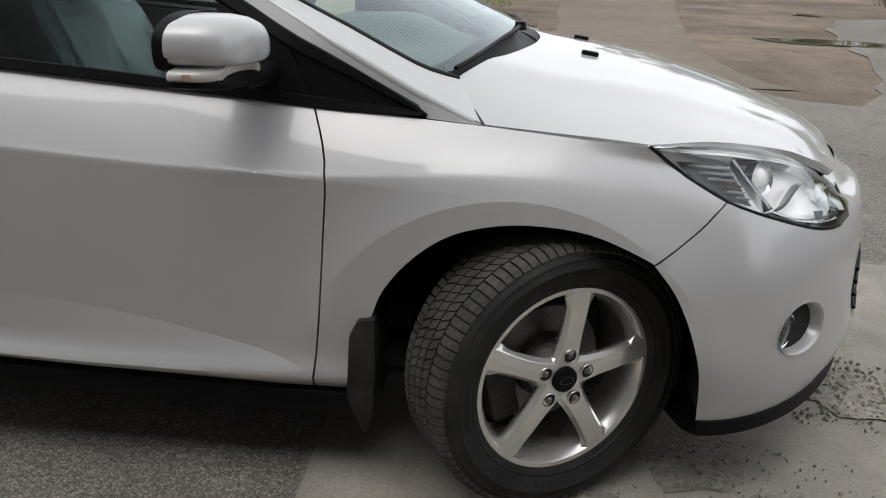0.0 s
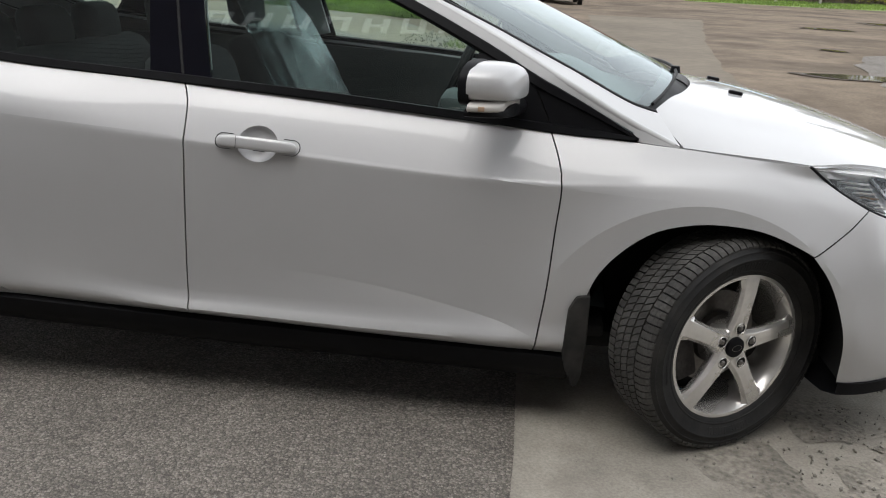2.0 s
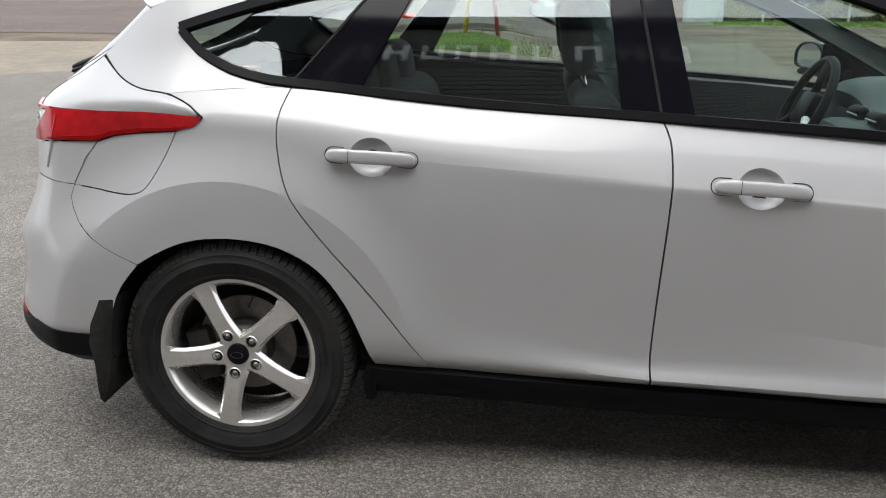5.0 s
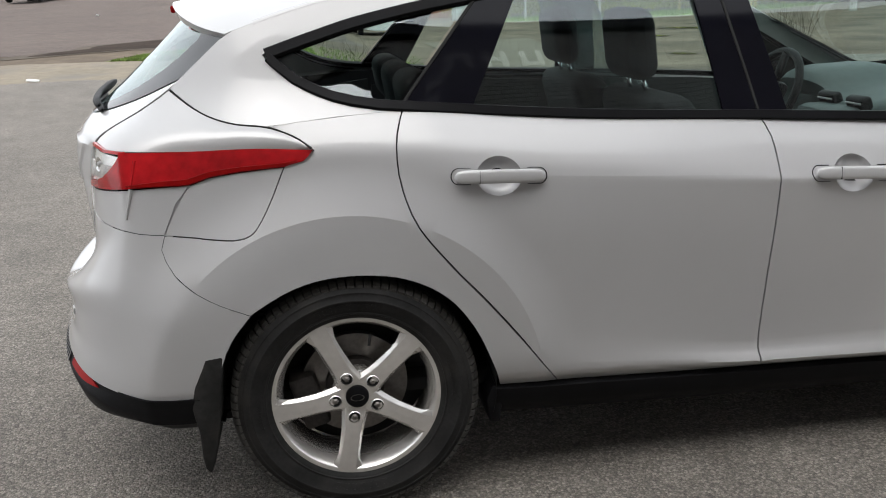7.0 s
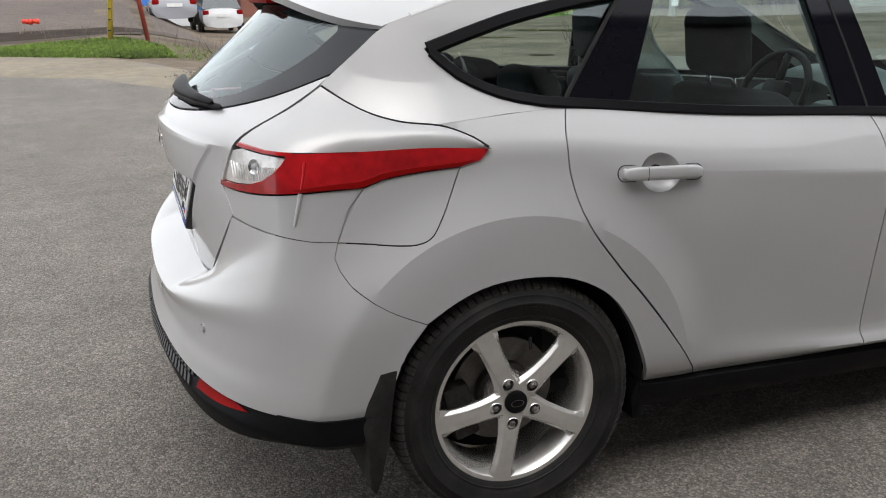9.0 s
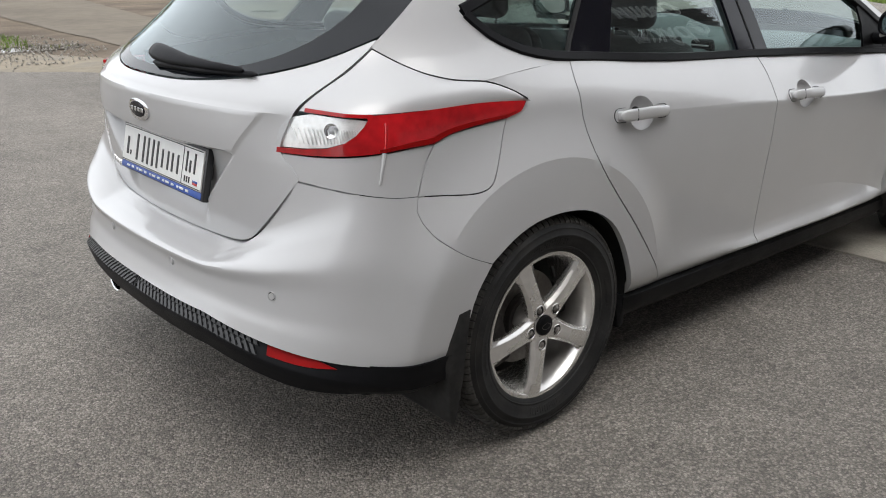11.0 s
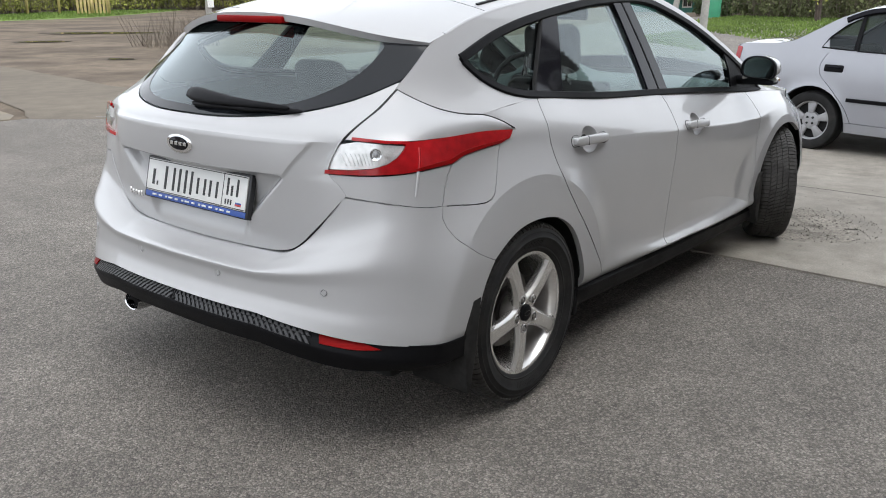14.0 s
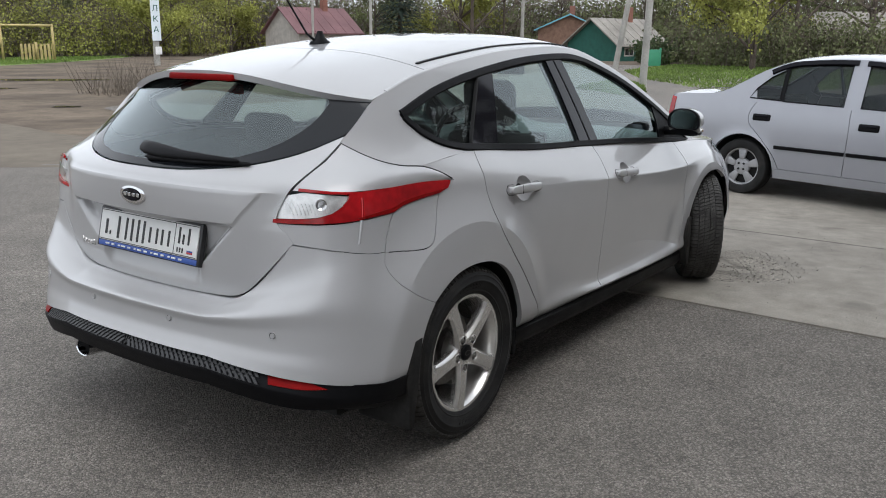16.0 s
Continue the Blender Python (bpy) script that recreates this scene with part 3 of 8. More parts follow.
CREASE = curve([(0.30, 0.868), (0.70, 0.842), (1.06, 0.820), (1.473, 0.795), (2.11, 0.742), (2.32, 0.730), (2.50, 0.725)])


def crease(x, z):
    """The fold along the doors, fading out over the rear door and the front wheel."""
    if not 0.35 < x < 2.45:
        return 0.0
    fade = min(1.0, (x - 0.35) / 0.35) * min(1.0, (2.45 - x) / 0.30)
    d = z - CREASE(x)
    sill_ = SWEEP(x) - z
    low_ = 0.0065 * min(1.0, max(0.0, (x - 1.30) / 0.30)) * min(1.0, max(0.0, (2.12 - x) / 0.10)) * (1 - math.exp(-sill_ / 0.026)) if sill_ > 0 and 1.30 < x < 2.14 else 0.0
    return low_ + 0.0050 * fade * (max(0.0, 1 - d / 0.13) if d > 0 else math.exp(d / 0.045))


# the fold that sweeps down along the foot of the front door
SWEEP = curve([(1.28, 0.452), (1.45, 0.442), (1.646, 0.418), (1.847, 0.377), (1.998, 0.338), (2.14, 0.285)])


def lower(p, q):
    """The body side below the belt, as a point for (p, q)."""
    p = min(max(p, 0), P_END)
    v = q / Q
    a = int(p * 200)
    f = p * 200 - a
    s0, s1 = _section(a * 5), _section(min(a * 5 + 5, int(P_END * 1000)))
    c0 = [pchip(V_LEVELS, s0[i], v) for i in range(3)]
    c1 = [pchip(V_LEVELS, s1[i], v) for i in range(3)]
    x, y, z = (c0[i] * (1 - f) + c1[i] * f for i in range(3))
    if P_SIDE - 0.3 < p < P_FRONT + 0.2:
        y += flare(x, z) + crease(x, z)
    return Vector((x, -y, z))


def q_of(p, z):
    lo, hi = 0.0, Q * (len(LINES) - 1)
    for _ in range(22):
        mid = (lo + hi) / 2
        if lower(p, mid).z < z:
            lo = mid
        else:
            hi = mid
    return (lo + hi) / 2


def at_x(x, z):
    """The (p, q) of the body side at x and z."""
    if X_TAIL <= x <= X_NOSE:
        p = P_SIDE + x - X_TAIL
        return Vector((p, q_of(p, z)))
    lo, hi = (0.0, P_SIDE) if x < X_TAIL else (P_FRONT, P_END)
    for _ in range(18):
        mid = (lo + hi) / 2
        if lower(mid, q_of(mid, z)).x < x:
            lo = mid
        else:
            hi = mid
    return Vector((mid, q_of(mid, z)))


def at_y(y, z, front=False):
    """The (p, q) of the tail or nose at a half width and z."""
    lo, hi = (P_FRONT, P_END) if front else (0.0, P_SIDE)
    for _ in range(18):
        mid = (lo + hi) / 2
        w = -lower(mid, q_of(mid, z)).y
        if (w < y) != front:
            lo = mid
        else:
            hi = mid
    return Vector((mid, q_of(mid, z)))


OUT = Vector((0, -1, 0.1))


def green(x, z):
    """The body side above the belt."""
    y = 0.771 - 0.40 * (z - 0.955) - 0.16 * max(0.0, z - 0.955) ** 2
    if x < 0.6:
        y -= 0.022 * (0.6 - x) ** 1.4
    if x < 0.35 and z < 1.12:
        w = min(1.0, (0.35 - x) / 0.35)
        y += w * w * (3 - 2 * w) * 0.022 * ((1.12 - z) / 0.11) ** 2
    if x < -0.12:
        y -= 1.1 * (-0.12 - x) ** 2
    if x > 1.6:
        y -= 0.016 * (x - 1.6) ** 2
    if x > 1.2 and z < 1.0:
        y -= 0.030 * min(1.0, (x - 1.2) / 0.9) * min(1.0, (1.0 - z) / 0.12)
    return Vector((x, -y, z))


RAIL = curve([(-0.40, 1.150), (-0.23, 1.222), (0.0, 1.286), (0.33, 1.333), (0.70, 1.366), (1.05, 1.376), (1.25, 1.364), (1.45, 1.315), (1.67, 1.238), (1.92, 1.122), (2.15, 1.000), (2.33, 0.905), (2.44, 0.855)])
TOP = curve([(-0.44, 1.298), (-0.20, 1.340), (0.17, 1.388), (0.60, 1.425), (1.00, 1.436), (1.30, 1.428), (1.50, 1.395), (1.80, 1.290), (2.10, 1.165), (2.40, 1.035), (2.64, 0.930), (2.80, 0.86)])


def rail_width(x):
    return -green(min(x, 2.44), RAIL(x)).y


def top(x, y):
    """Roof and windscreen."""
    w = rail_width(x)
    u = min(abs(y) / w, 1.3)
    power = 2.6 if x < 1.2 else 2.6 - 0.5 * min(1, (x - 1.2) / 0.5)
    return Vector((x, y, TOP(x) - (TOP(x) - RAIL(x)) * u**power))


BONNET_MID = curve([(2.40, 0.975), (2.56, 0.952), (2.80, 0.915), (3.10, 0.842), (3.30, 0.770), (3.42, 0.700), (3.47, 0.655)])
BONNET_EDGE = curve([(2.40, 0.854), (2.45, 0.850), (2.79, 0.820), (3.10, 0.735), (3.30, 0.640), (3.47, 0.53)])


BONNET_SIDE = curve([(2.70, 0.765), (2.79, 0.762), (2.95, 0.690), (3.10, 0.592), (3.21, 0.50), (3.295, 0.40), (3.36, 0.20), (3.38, 0.0)])
BONNET_DROP = curve([(2.70, 0.0), (2.79, 0.0), (2.95, -0.012), (3.10, -0.004), (3.21, 0.020), (3.295, 0.050), (3.38, 0.045), (3.50, 0.03)])


def bonnet(x, y):
    u = abs(y) / 0.771
    ridge = 0.006 * math.exp(-((abs(y) - 0.50 + 0.10 * (x - 2.5)) / 0.06) ** 2)
    reach = BONNET_SIDE(min(x, 3.38)) - abs(y)
    drop = BONNET_DROP(x) * math.exp(-((max(0.0, reach) / 0.13) ** 2)) if x > 2.79 else 0.0
    return Vector((x, y, BONNET_MID(x) - (BONNET_MID(x) - BONNET_EDGE(x)) * u ** (2.3 + 1.7 * min(1.0, max(0.0, (2.62 - x) / 0.22))) + ridge - drop))


TAIL_MID = curve([(0.56, -0.680), (0.62, -0.690), (0.70, -0.704), (0.80, -0.717), (0.848, -0.724), (0.88, -0.7285), (0.92, -0.7315), (0.945, -0.7315), (0.957, -0.7300), (0.968, -0.7260), (0.98, -0.7190), (1.00, -0.7010), (1.03, -0.6640), (1.10, -0.582), (1.20, -0.470), (1.29, -0.375)])
# how far the tailgate's edges are drawn in to lie flush with the corners
TAIL_EDGE = curve([(0.56, 0.0), (0.64, 0.0), (0.70, 0.0075), (0.78, 0.0115), (0.835, 0.0150), (0.868, 0.0195), (0.90, 0.0205), (0.93, 0.0165), (0.96, 0.0085), (0.975, 0.003), (0.99, 0.0), (1.30, 0.0)])
TAIL_BOW = curve([(0.56, 0.17), (0.70, 0.21), (0.86, 0.28), (0.95, 0.365), (1.08, 0.55), (1.20, 0.62), (1.30, 0.60)])


def ease(t):
    t = min(1.0, max(0.0, t))
    return t * t * (3 - 2 * t)


LEDGE_Z = 0.848  # lower edge of the ledge over the plate


def ledge_half(z):
    return 0.425 + 0.090 * (z - LEDGE_Z) / 0.108


def recess(y, z):
    """The hollow that holds the plate, wide under the ledge and narrower below."""
    half = 0.262 + 0.165 * min(1, max(0, (z - 0.69) / 0.155))
    return ease((half - abs(y)) / 0.050) * ease((z - 0.610) / 0.11) * ease((LEDGE_Z + 0.004 - z) / 0.016)


def fold_z(y):
    return 0.960 - 0.007 * (y / 0.5) ** 2


def tail(y, z):
    """The tailgate and its glass."""
    edge_ = ease((0.56 - abs(y)) / 0.06)
    fold_ = 0.0040 * edge_ * math.exp(-abs(z - fold_z(y)) / (0.008 if z > fold_z(y) else 0.030))
    proud = 0.0045 * ease((ledge_half(z) - abs(y)) / 0.013) * ease((fold_z(y) + 0.006 - z) / 0.012) * ease((z - LEDGE_Z + 0.012) / 0.012)
    return Vector((TAIL_MID(z) + TAIL_BOW(z) * abs(y) ** 2.15 + TAIL_EDGE(z) * ease((abs(y) - 0.42) / 0.13) + 0.040 * recess(y, z) - fold_ - proud, y, z))


BACK = Vector((-1, 0, 0.2))
UP = Vector((0, 0, 1))

# ---- outlines ----
ARCH_R = [(0.372, 0.306), (0.349, 0.378), (0.304, 0.481), (0.236, 0.570), (0.140, 0.625), (0.030, 0.645), (-0.078, 0.640), (-0.161, 0.614), (-0.240, 0.570)]
ARCH_F = [(2.190, 0.250), (2.235, 0.446), (2.272, 0.526), (2.330, 0.592), (2.399, 0.639), (2.490, 0.664), (2.581, 0.668), (2.673, 0.656), (2.754, 0.626), (2.810, 0.598)]
DOOR_B = [(1.083, 0.956), (1.102, 0.909), (1.106, 0.827), (1.102, 0.712), (1.092, 0.530), (1.086, 0.366), (1.092, 0.276)]
DOOR_R = [(0.161, 1.024), (0.140, 0.970), (0.134, 0.913), (0.142, 0.843), (0.174, 0.754), (0.253, 0.648), (0.335, 0.553), (0.421, 0.446), (0.530, 0.298)]
DOOR_F = [(2.100, 0.878), (2.128, 0.806), (2.139, 0.739), (2.131, 0.618), (2.119, 0.437), (2.097, 0.250)]
BELT = [(0.161, 1.024), (0.626, 0.983), (1.083, 0.956)], [(1.083, 0.956), (1.50, 0.930), (1.90, 0.897), (2.100, 0.878)]


def body_outline(*runs):
    pts = []
    for r in runs:
        s_ = spline2(r, 0.025)
        pts += s_ if not pts else s_[1:]
    if (pts[0] - pts[-1]).length < 1e-4:
        pts.pop()
    return [at_x(*p) for p in pts]


car = thing("hatchback_car", "silver five-door hatchback car parked with its front wheels turned", "car")


def both(name, bm, mat, parent_pair, label=""):
    """The part on the seen side, and its mirror image on the other."""
    other = mirrored(bm)
    return part(name, bm, mat, parent_pair[0], label), part(name, other, mat, parent_pair[1], label)


CARS = (car, car)
bottom = curve([(0.37, 0.302), (1.1, 0.276), (2.2, 0.248)])
sill = [(x, bottom(x)) for x in (0.53, 0.7, 0.9, 1.092)]
SWEEP_LINE = [at_x(x, SWEEP(x)) for x in np.arange(1.32, 2.10, 0.022)]
FOLD = [at_x(x, CREASE(x)) for x in np.arange(0.37, 2.45, 0.022)]
LIP_R, LIP_F = ([at_x(hx + r * math.cos(a), hz + r * math.sin(a)) for a in np.linspace(0.1, math.pi - 0.1, 64)] for hx, hz, _, r, _ in ARCHES)
HANDLES = ((0.378, 0.861, 2.5), (1.312, 0.807, 3.2))


def cup_ring(x, z, tilt, f, n=26):
    t = radians(-tilt)
    return [at_x(x + f * (0.056 * math.cos(a) * math.cos(t) - 0.047 * math.sin(a) * math.sin(t)), z + f * (0.056 * math.cos(a) * math.sin(t) + 0.047 * math.sin(a) * math.cos(t))) for a in np.linspace(0, 2 * math.pi, n, endpoint=False)]


rear_door = both("rear_door", sheet(body_outline(BELT[0], DOOR_B, sill[::-1], DOOR_R[::-1]), lower, 0.025, 0.0022, 0.014, out=OUT, holes=[cup_ring(*HANDLES[0], 1.0)], creases=[[p for p in FOLD if p.x > P_SIDE + 0.46 - X_TAIL], LIP_R]), SILVER, CARS)
sill = [(x, bottom(x)) for x in (1.092, 1.3, 1.6, 1.9, 2.097)]
front_door = both("front_door", sheet(body_outline(BELT[1], DOOR_F, sill[::-1], DOOR_B[::-1]), lower, 0.025, 0.0022, 0.014, out=OUT, holes=[cup_ring(*HANDLES[1], 1.0)], creases=[[p for p in FOLD if p.x < P_SIDE + 1.24 - X_TAIL or p.x > P_SIDE + 1.385 - X_TAIL], SWEEP_LINE]), SILVER, CARS)
both("front_fender", sheet(body_outline(
    [(2.100, 0.878), (2.28, 0.864), (2.45, 0.850), (2.62, 0.836), (2.79, 0.820)], [(2.79, 0.820), (2.85, 0.775), (2.90, 0.745), (2.955, 0.716)],
    [(2.955, 0.716), (2.89, 0.655), (2.810, 0.598)], ARCH_F[::-1], [(2.19, 0.250), (2.097, 0.250)], DOOR_F[::-1]), lower, 0.028, 0.002, 0.02, out=OUT, creases=[FOLD, LIP_F]), SILVER, CARS)

# quarter panel: below the belt, round the arch, up to the lamp and the flap
TIP = (-0.06, 0.946)
quarter_edge = [(-0.240, 0.570), (-0.33, 0.615), (-0.405, 0.675), (-0.432, 0.735), (-0.422, 0.767)]
flap_low = [(-0.422, 0.767), (-0.38, 0.761), (-0.34, 0.757)]
flap_rear = [tuple(p) for p in spline2([(-0.34, 0.756), (-0.285, 0.751), (-0.248, 0.752), (-0.218, 0.763), (-0.195, 0.790), (-0.165, 0.842), (-0.132, 0.911)], 0.008)]
flap_top = [(-0.132, 0.911), (-0.228, 0.904), (-0.31, 0.894), (-0.354, 0.879)]
flap_front = [tuple(p) for p in spline2([(-0.354, 0.879), (-0.39, 0.83), (-0.422, 0.767)], 0.007)]
rb = [(x, bottom(x)) for x in (0.372, 0.53)]
quarter = both("quarter_panel", sheet(body_outline(
    DOOR_R, rb[::-1], ARCH_R, quarter_edge, flap_low, flap_rear, [(-0.132, 0.911), TIP], [TIP, (-0.10, 0.975), (-0.165, 1.004)],
    [(-0.165, 1.004), (0.0, 1.018), (0.161, 1.024)]), lower, 0.028, 0.0014, 0.02, out=OUT, creases=[LIP_R]), SILVER, CARS)
flap = both("fuel_flap", sheet(body_outline(flap_low, flap_rear, flap_top, flap_front), lower, 0.025, 0.0018, 0.012, out=OUT), SILVER, CARS)

both("flap_backing", band([at_x(x, z) for x, z in flap_front], 0.034, lower, -0.005, 0.001, OUT), SILVER, CARS)
# tail lamp with its clear inner end
lamp_low_edge = [(-0.354, 0.879), (-0.42, 0.879), (-0.50, 0.875), (-0.588, 0.867), (-0.632, 0.862)]
lens_line = [(-0.512, 0.949), (-0.521, 0.936), (-0.538, 0.917), (-0.558, 0.900), (-0.582, 0.8875), (-0.605, 0.881), (-0.628, 0.876)]
red = body_outline([TIP, (-0.20, 0.955), (-0.36, 0.955), (-0.512, 0.960)], [(-0.512, 0.960), (-0.512, 0.949)], lens_line, [(-0.628, 0.876), (-0.632, 0.862)], lamp_low_edge[::-1], flap_top[::-1], [(-0.132, 0.911), (-0.085, 0.922), TIP])
lamp = both("tail_lamp", sheet(red, lower, 0.02, 0.001, 0.02, lift=0.004, out=OUT), RED_LENS, CARS, "red tail lamp lens")
clear = body_outline([(-0.512, 0.949), (-0.55, 0.9535), (-0.590, 0.959)], [(-0.590, 0.959), (-0.606, 0.948), (-0.618, 0.920), (-0.628, 0.876)], lens_line[::-1])
CORNER = Vector((-1, -1, 0))
both("clear_lens", sheet(clear, lower, 0.015, 0.001, 0.0, lift=0.005, out=CORNER), CLEAR_LENS, lamp, "clear reversing lamp lens")
NO_SHADE = ["clear_lens", "lamp_cover", "fog_lens"]
both("lamp_bowl", sheet(clear, lower, 0.015, 0.0, 0.0, lift=-0.004, out=CORNER), LENS_WHITE, lamp)
both("lens_rim", band(body_outline([(-0.500, 0.957), (-0.55, 0.9605), (-0.592, 0.966)]), 0.011, lower, 0.0042, 0.004, CORNER), RED_LENS, lamp)
for k in range(19):
    xr_ = -0.610 + 0.0042 * k
    both("lens_rib", band([at_x(xr_, 0.891 + 0.012 * k / 19 + (0.034 - 0.008 * k / 19) * t) for t in (0, 0.33, 0.67, 1.0)], 0.0022, lower, -0.001, 0.003, CORNER), LENS_WHITE, lamp)
for rr_, up_, mat_ in ((0.017, 0.0, CHROME), (0.008, 0.004, TRIM_SILVER)):
    c_, n_ = lower(*at_x(-0.572, 0.926)), Vector((-0.80, -0.58, 0.12)).normalized()
    both("bulb_ring", moved(lathe([(0.0, -0.002), (rr_ * 0.6, 0.000), (rr_, 0.004)] if up_ == 0 else [(0.0, 0.006), (rr_ * 0.7, 0.004), (rr_, -0.002)], 24, "z"), Matrix.Translation(c_ - n_ * (0.003 - up_ * 0.5)) @ n_.to_track_quat("Z", "Y").to_matrix().to_4x4()), mat_, lamp)
both("lens_band", band([at_x(x, z) for x, z in spline2([(-0.100, 0.924), (-0.140, 0.917), (-0.228, 0.911), (-0.31, 0.901), (-0.357, 0.887), (-0.42, 0.886), (-0.50, 0.882)], 0.02)], lambda t: 0.004 + 0.012 * math.sin(math.pi * min(1, t + 0.05)) ** 0.5, lower, 0.0055, 0.001, OUT), RED_DARK, lamp)
# painted corner below the lamp
corner_low = body_outline(lamp_low_edge, [(-0.632, 0.862), (-0.625, 0.80)], [(-0.625, 0.80), (-0.55, 0.785), (-0.48, 0.772), (-0.422, 0.767)], flap_front[::-1])
both("lamp_corner_panel", sheet(corner_low, lower, 0.02, 0.0018, 0.015, out=Vector((-1, -1, 0))), SILVER, CARS)

def ridge(pts, r0, lift):
    """A slim raised edge along the body."""
    run = [at_x(*p) for p in spline2(pts, 0.012)]
    out_ = []
    for p in run:
        n_ = normal_of(lower, *p)
        out_.append(lower(*p) + (n_ if n_.dot(CORNER) > 0 else -n_) * lift)
    return tube(out_, r0, 8, taper=0.6)


both("corner_edge", ridge([(-0.489, 0.876), (-0.496, 0.850), (-0.503, 0.825), (-0.508, 0.806)], 0.0058, 0.0005), SILVER, CARS, "bright raised edge below the tail lamp")
both("lens_edge", ridge([(-0.474, 0.940), (-0.480, 0.912), (-0.488, 0.880)], 0.0042, 0.0030), RED_LENS, lamp)
# rear bumper, one piece across the car
def whole(half):
    """A half panel and its mirror image, closed along the middle."""
    out_ = join(half, mirrored(half.copy()))
    mid_ = [v for v in out_.verts if abs(v.co.y) < 0.003]
    for v in mid_:
        v.co.y = 0
    bmesh.ops.remove_doubles(out_, verts=mid_, dist=0.002)
    return out_


top_edge = [at_x(x, z) for x, z in spline2([(-0.422, 0.767), (-0.48, 0.772), (-0.55, 0.785), (-0.622, 0.80)], 0.025)]
top_edge += [at_y(y, z) for y, z in spline2([(0.585, 0.775), (0.52, 0.70), (0.45, 0.635), (0.38, 0.604), (0.25, 0.600), (0.06, 0.599)], 0.025)] + [Vector((0.0, q_of(0.0, 0.598)))]
low_edge = [Vector((p, 0.0)) for p in np.linspace(0.0, P_SIDE + 0.045, 60)]
arch_edge = [at_x(x, z) for x, z in spline2([(-0.335, 0.37), (-0.318, 0.45), (-0.290, 0.51), (-0.240, 0.570)], 0.025)]
q_edge = [at_x(x, z) for x, z in spline2(quarter_edge, 0.025)][1:-1]
bumper_r = part("rear_bumper", whole(sheet(low_edge + arch_edge + q_edge + top_edge, lower, 0.015, 0.0, 0.0, out=Vector((-1, -0.5, 0)))), SILVER, car)

ret_ = bmesh.new()
rr_ = []
for p in top_edge[4:]:
    a = lower(*p)
    rr_.append([ret_.verts.new(a + Vector(d)) for d in ((-0.002, 0, -0.003), (0.006, 0, 0.0005), (0.034, 0, 0.003))])
for a, b in zip(rr_, rr_[1:]):
    for k in range(2):
        ret_.faces.new((a[k], b[k], b[k + 1], a[k + 1]))
bmesh.ops.recalc_face_normals(ret_, faces=ret_.faces[:])
part("bumper_return", whole(ret_), SILVER, bumper_r)

# front bumper
nose_low = [Vector((p, 0.0)) for p in np.linspace(P_END, P_FRONT - 0.005, 50)]
arch_f2 = [at_x(x, z) for x, z in spline2([(2.945, 0.226), (2.930, 0.352), (2.900, 0.452), (2.859, 0.537), (2.810, 0.598)], 0.025)]
fb_edge = [at_x(x, z) for x, z in spline2([(2.810, 0.598), (2.89, 0.655), (2.955, 0.716)], 0.025)][1:]
lamp_low = [(2.955, 0.716), (3.015, 0.694), (3.074, 0.674), (3.14, 0.650), (3.20, 0.630), (3.26, 0.618), (3.305, 0.622)]
fb_top = [at_x(x, z) for x, z in spline2(lamp_low, 0.025)][1:]
fb_top += [at_y(0.405, 0.655, True), at_y(0.372, 0.685, True)] + [Vector((at_y(y, 0.69, True).x, Q * 7.97)) for y in (0.34, 0.28, 0.22, 0.16, 0.10, 0.05)] + [Vector((P_END, Q * 7.97))]
fx = at_x(3.163, 0.420)
fog_ring = [fx + Vector((0.080 * math.cos(a), 0.040 * math.sin(a))) for a in np.linspace(0, 2 * math.pi, 28, endpoint=False)]
bumper_f = part("front_bumper", whole(sheet(nose_low + arch_f2 + fb_edge + fb_top, lower, 0.028, 0.0, 0.0, out=Vector((1, -0.5, 0)), holes=[fog_ring], creases=[LIP_F[10:]])), SILVER, car)

both("fender_gap", tube([lower(*at_x(x, z)) + Vector((0, 0.0005, 0)) for x, z in spline2([(2.812, 0.600), (2.89, 0.655), (2.953, 0.714)], 0.012)], 0.0014, 6), DARK, CARS)
# headlamps
lamp_up = [(2.79, 0.819), (2.887, 0.819), (2.982, 0.810), (3.066, 0.793), (3.136, 0.770), (3.227, 0.728), (3.291, 0.690)]
head_out = body_outline(lamp_up, [(3.291, 0.690), (3.322, 0.655), (3.305, 0.622)], lamp_low[::-1], [(2.955, 0.716), (2.90, 0.745), (2.85, 0.775), (2.79, 0.820)])
head = both("headlamp", sheet(head_out, lower, 0.02, 0.004, 0.0, lift=-0.038, out=OUT), LAMP_SILVER, CARS, "silver headlamp bowl behind a clear cover")
both("lamp_cover", sheet(head_out, lower, 0.02, 0.002, 0.012, lift=0.002, out=OUT), CLEAR_LENS, head, "clear headlamp cover")
wall_ = bmesh.new()
ring_ = []
for p in inset(head_out, 0.004):
    n_ = normal_of(lower, *p)
    n_ = n_ if n_.dot(OUT) > 0 else -n_
    ring_.append((wall_.verts.new(lower(*p) - n_ * 0.001), wall_.verts.new(lower(*p) - n_ * 0.039)))
for a, b in zip(ring_, ring_[1:] + ring_[:1]):
    wall_.faces.new((a[0], b[0], b[1], a[1]))
both("lamp_wall", wall_, LAMP_SILVER, head)
rimline = head_out + [head_out[0]]
both("lamp_seal", band(rimline[len(spline2(lamp_up, 0.025)):], 0.012, lower, 0.001, 0.03, OUT), BLACK_TRIM, head)

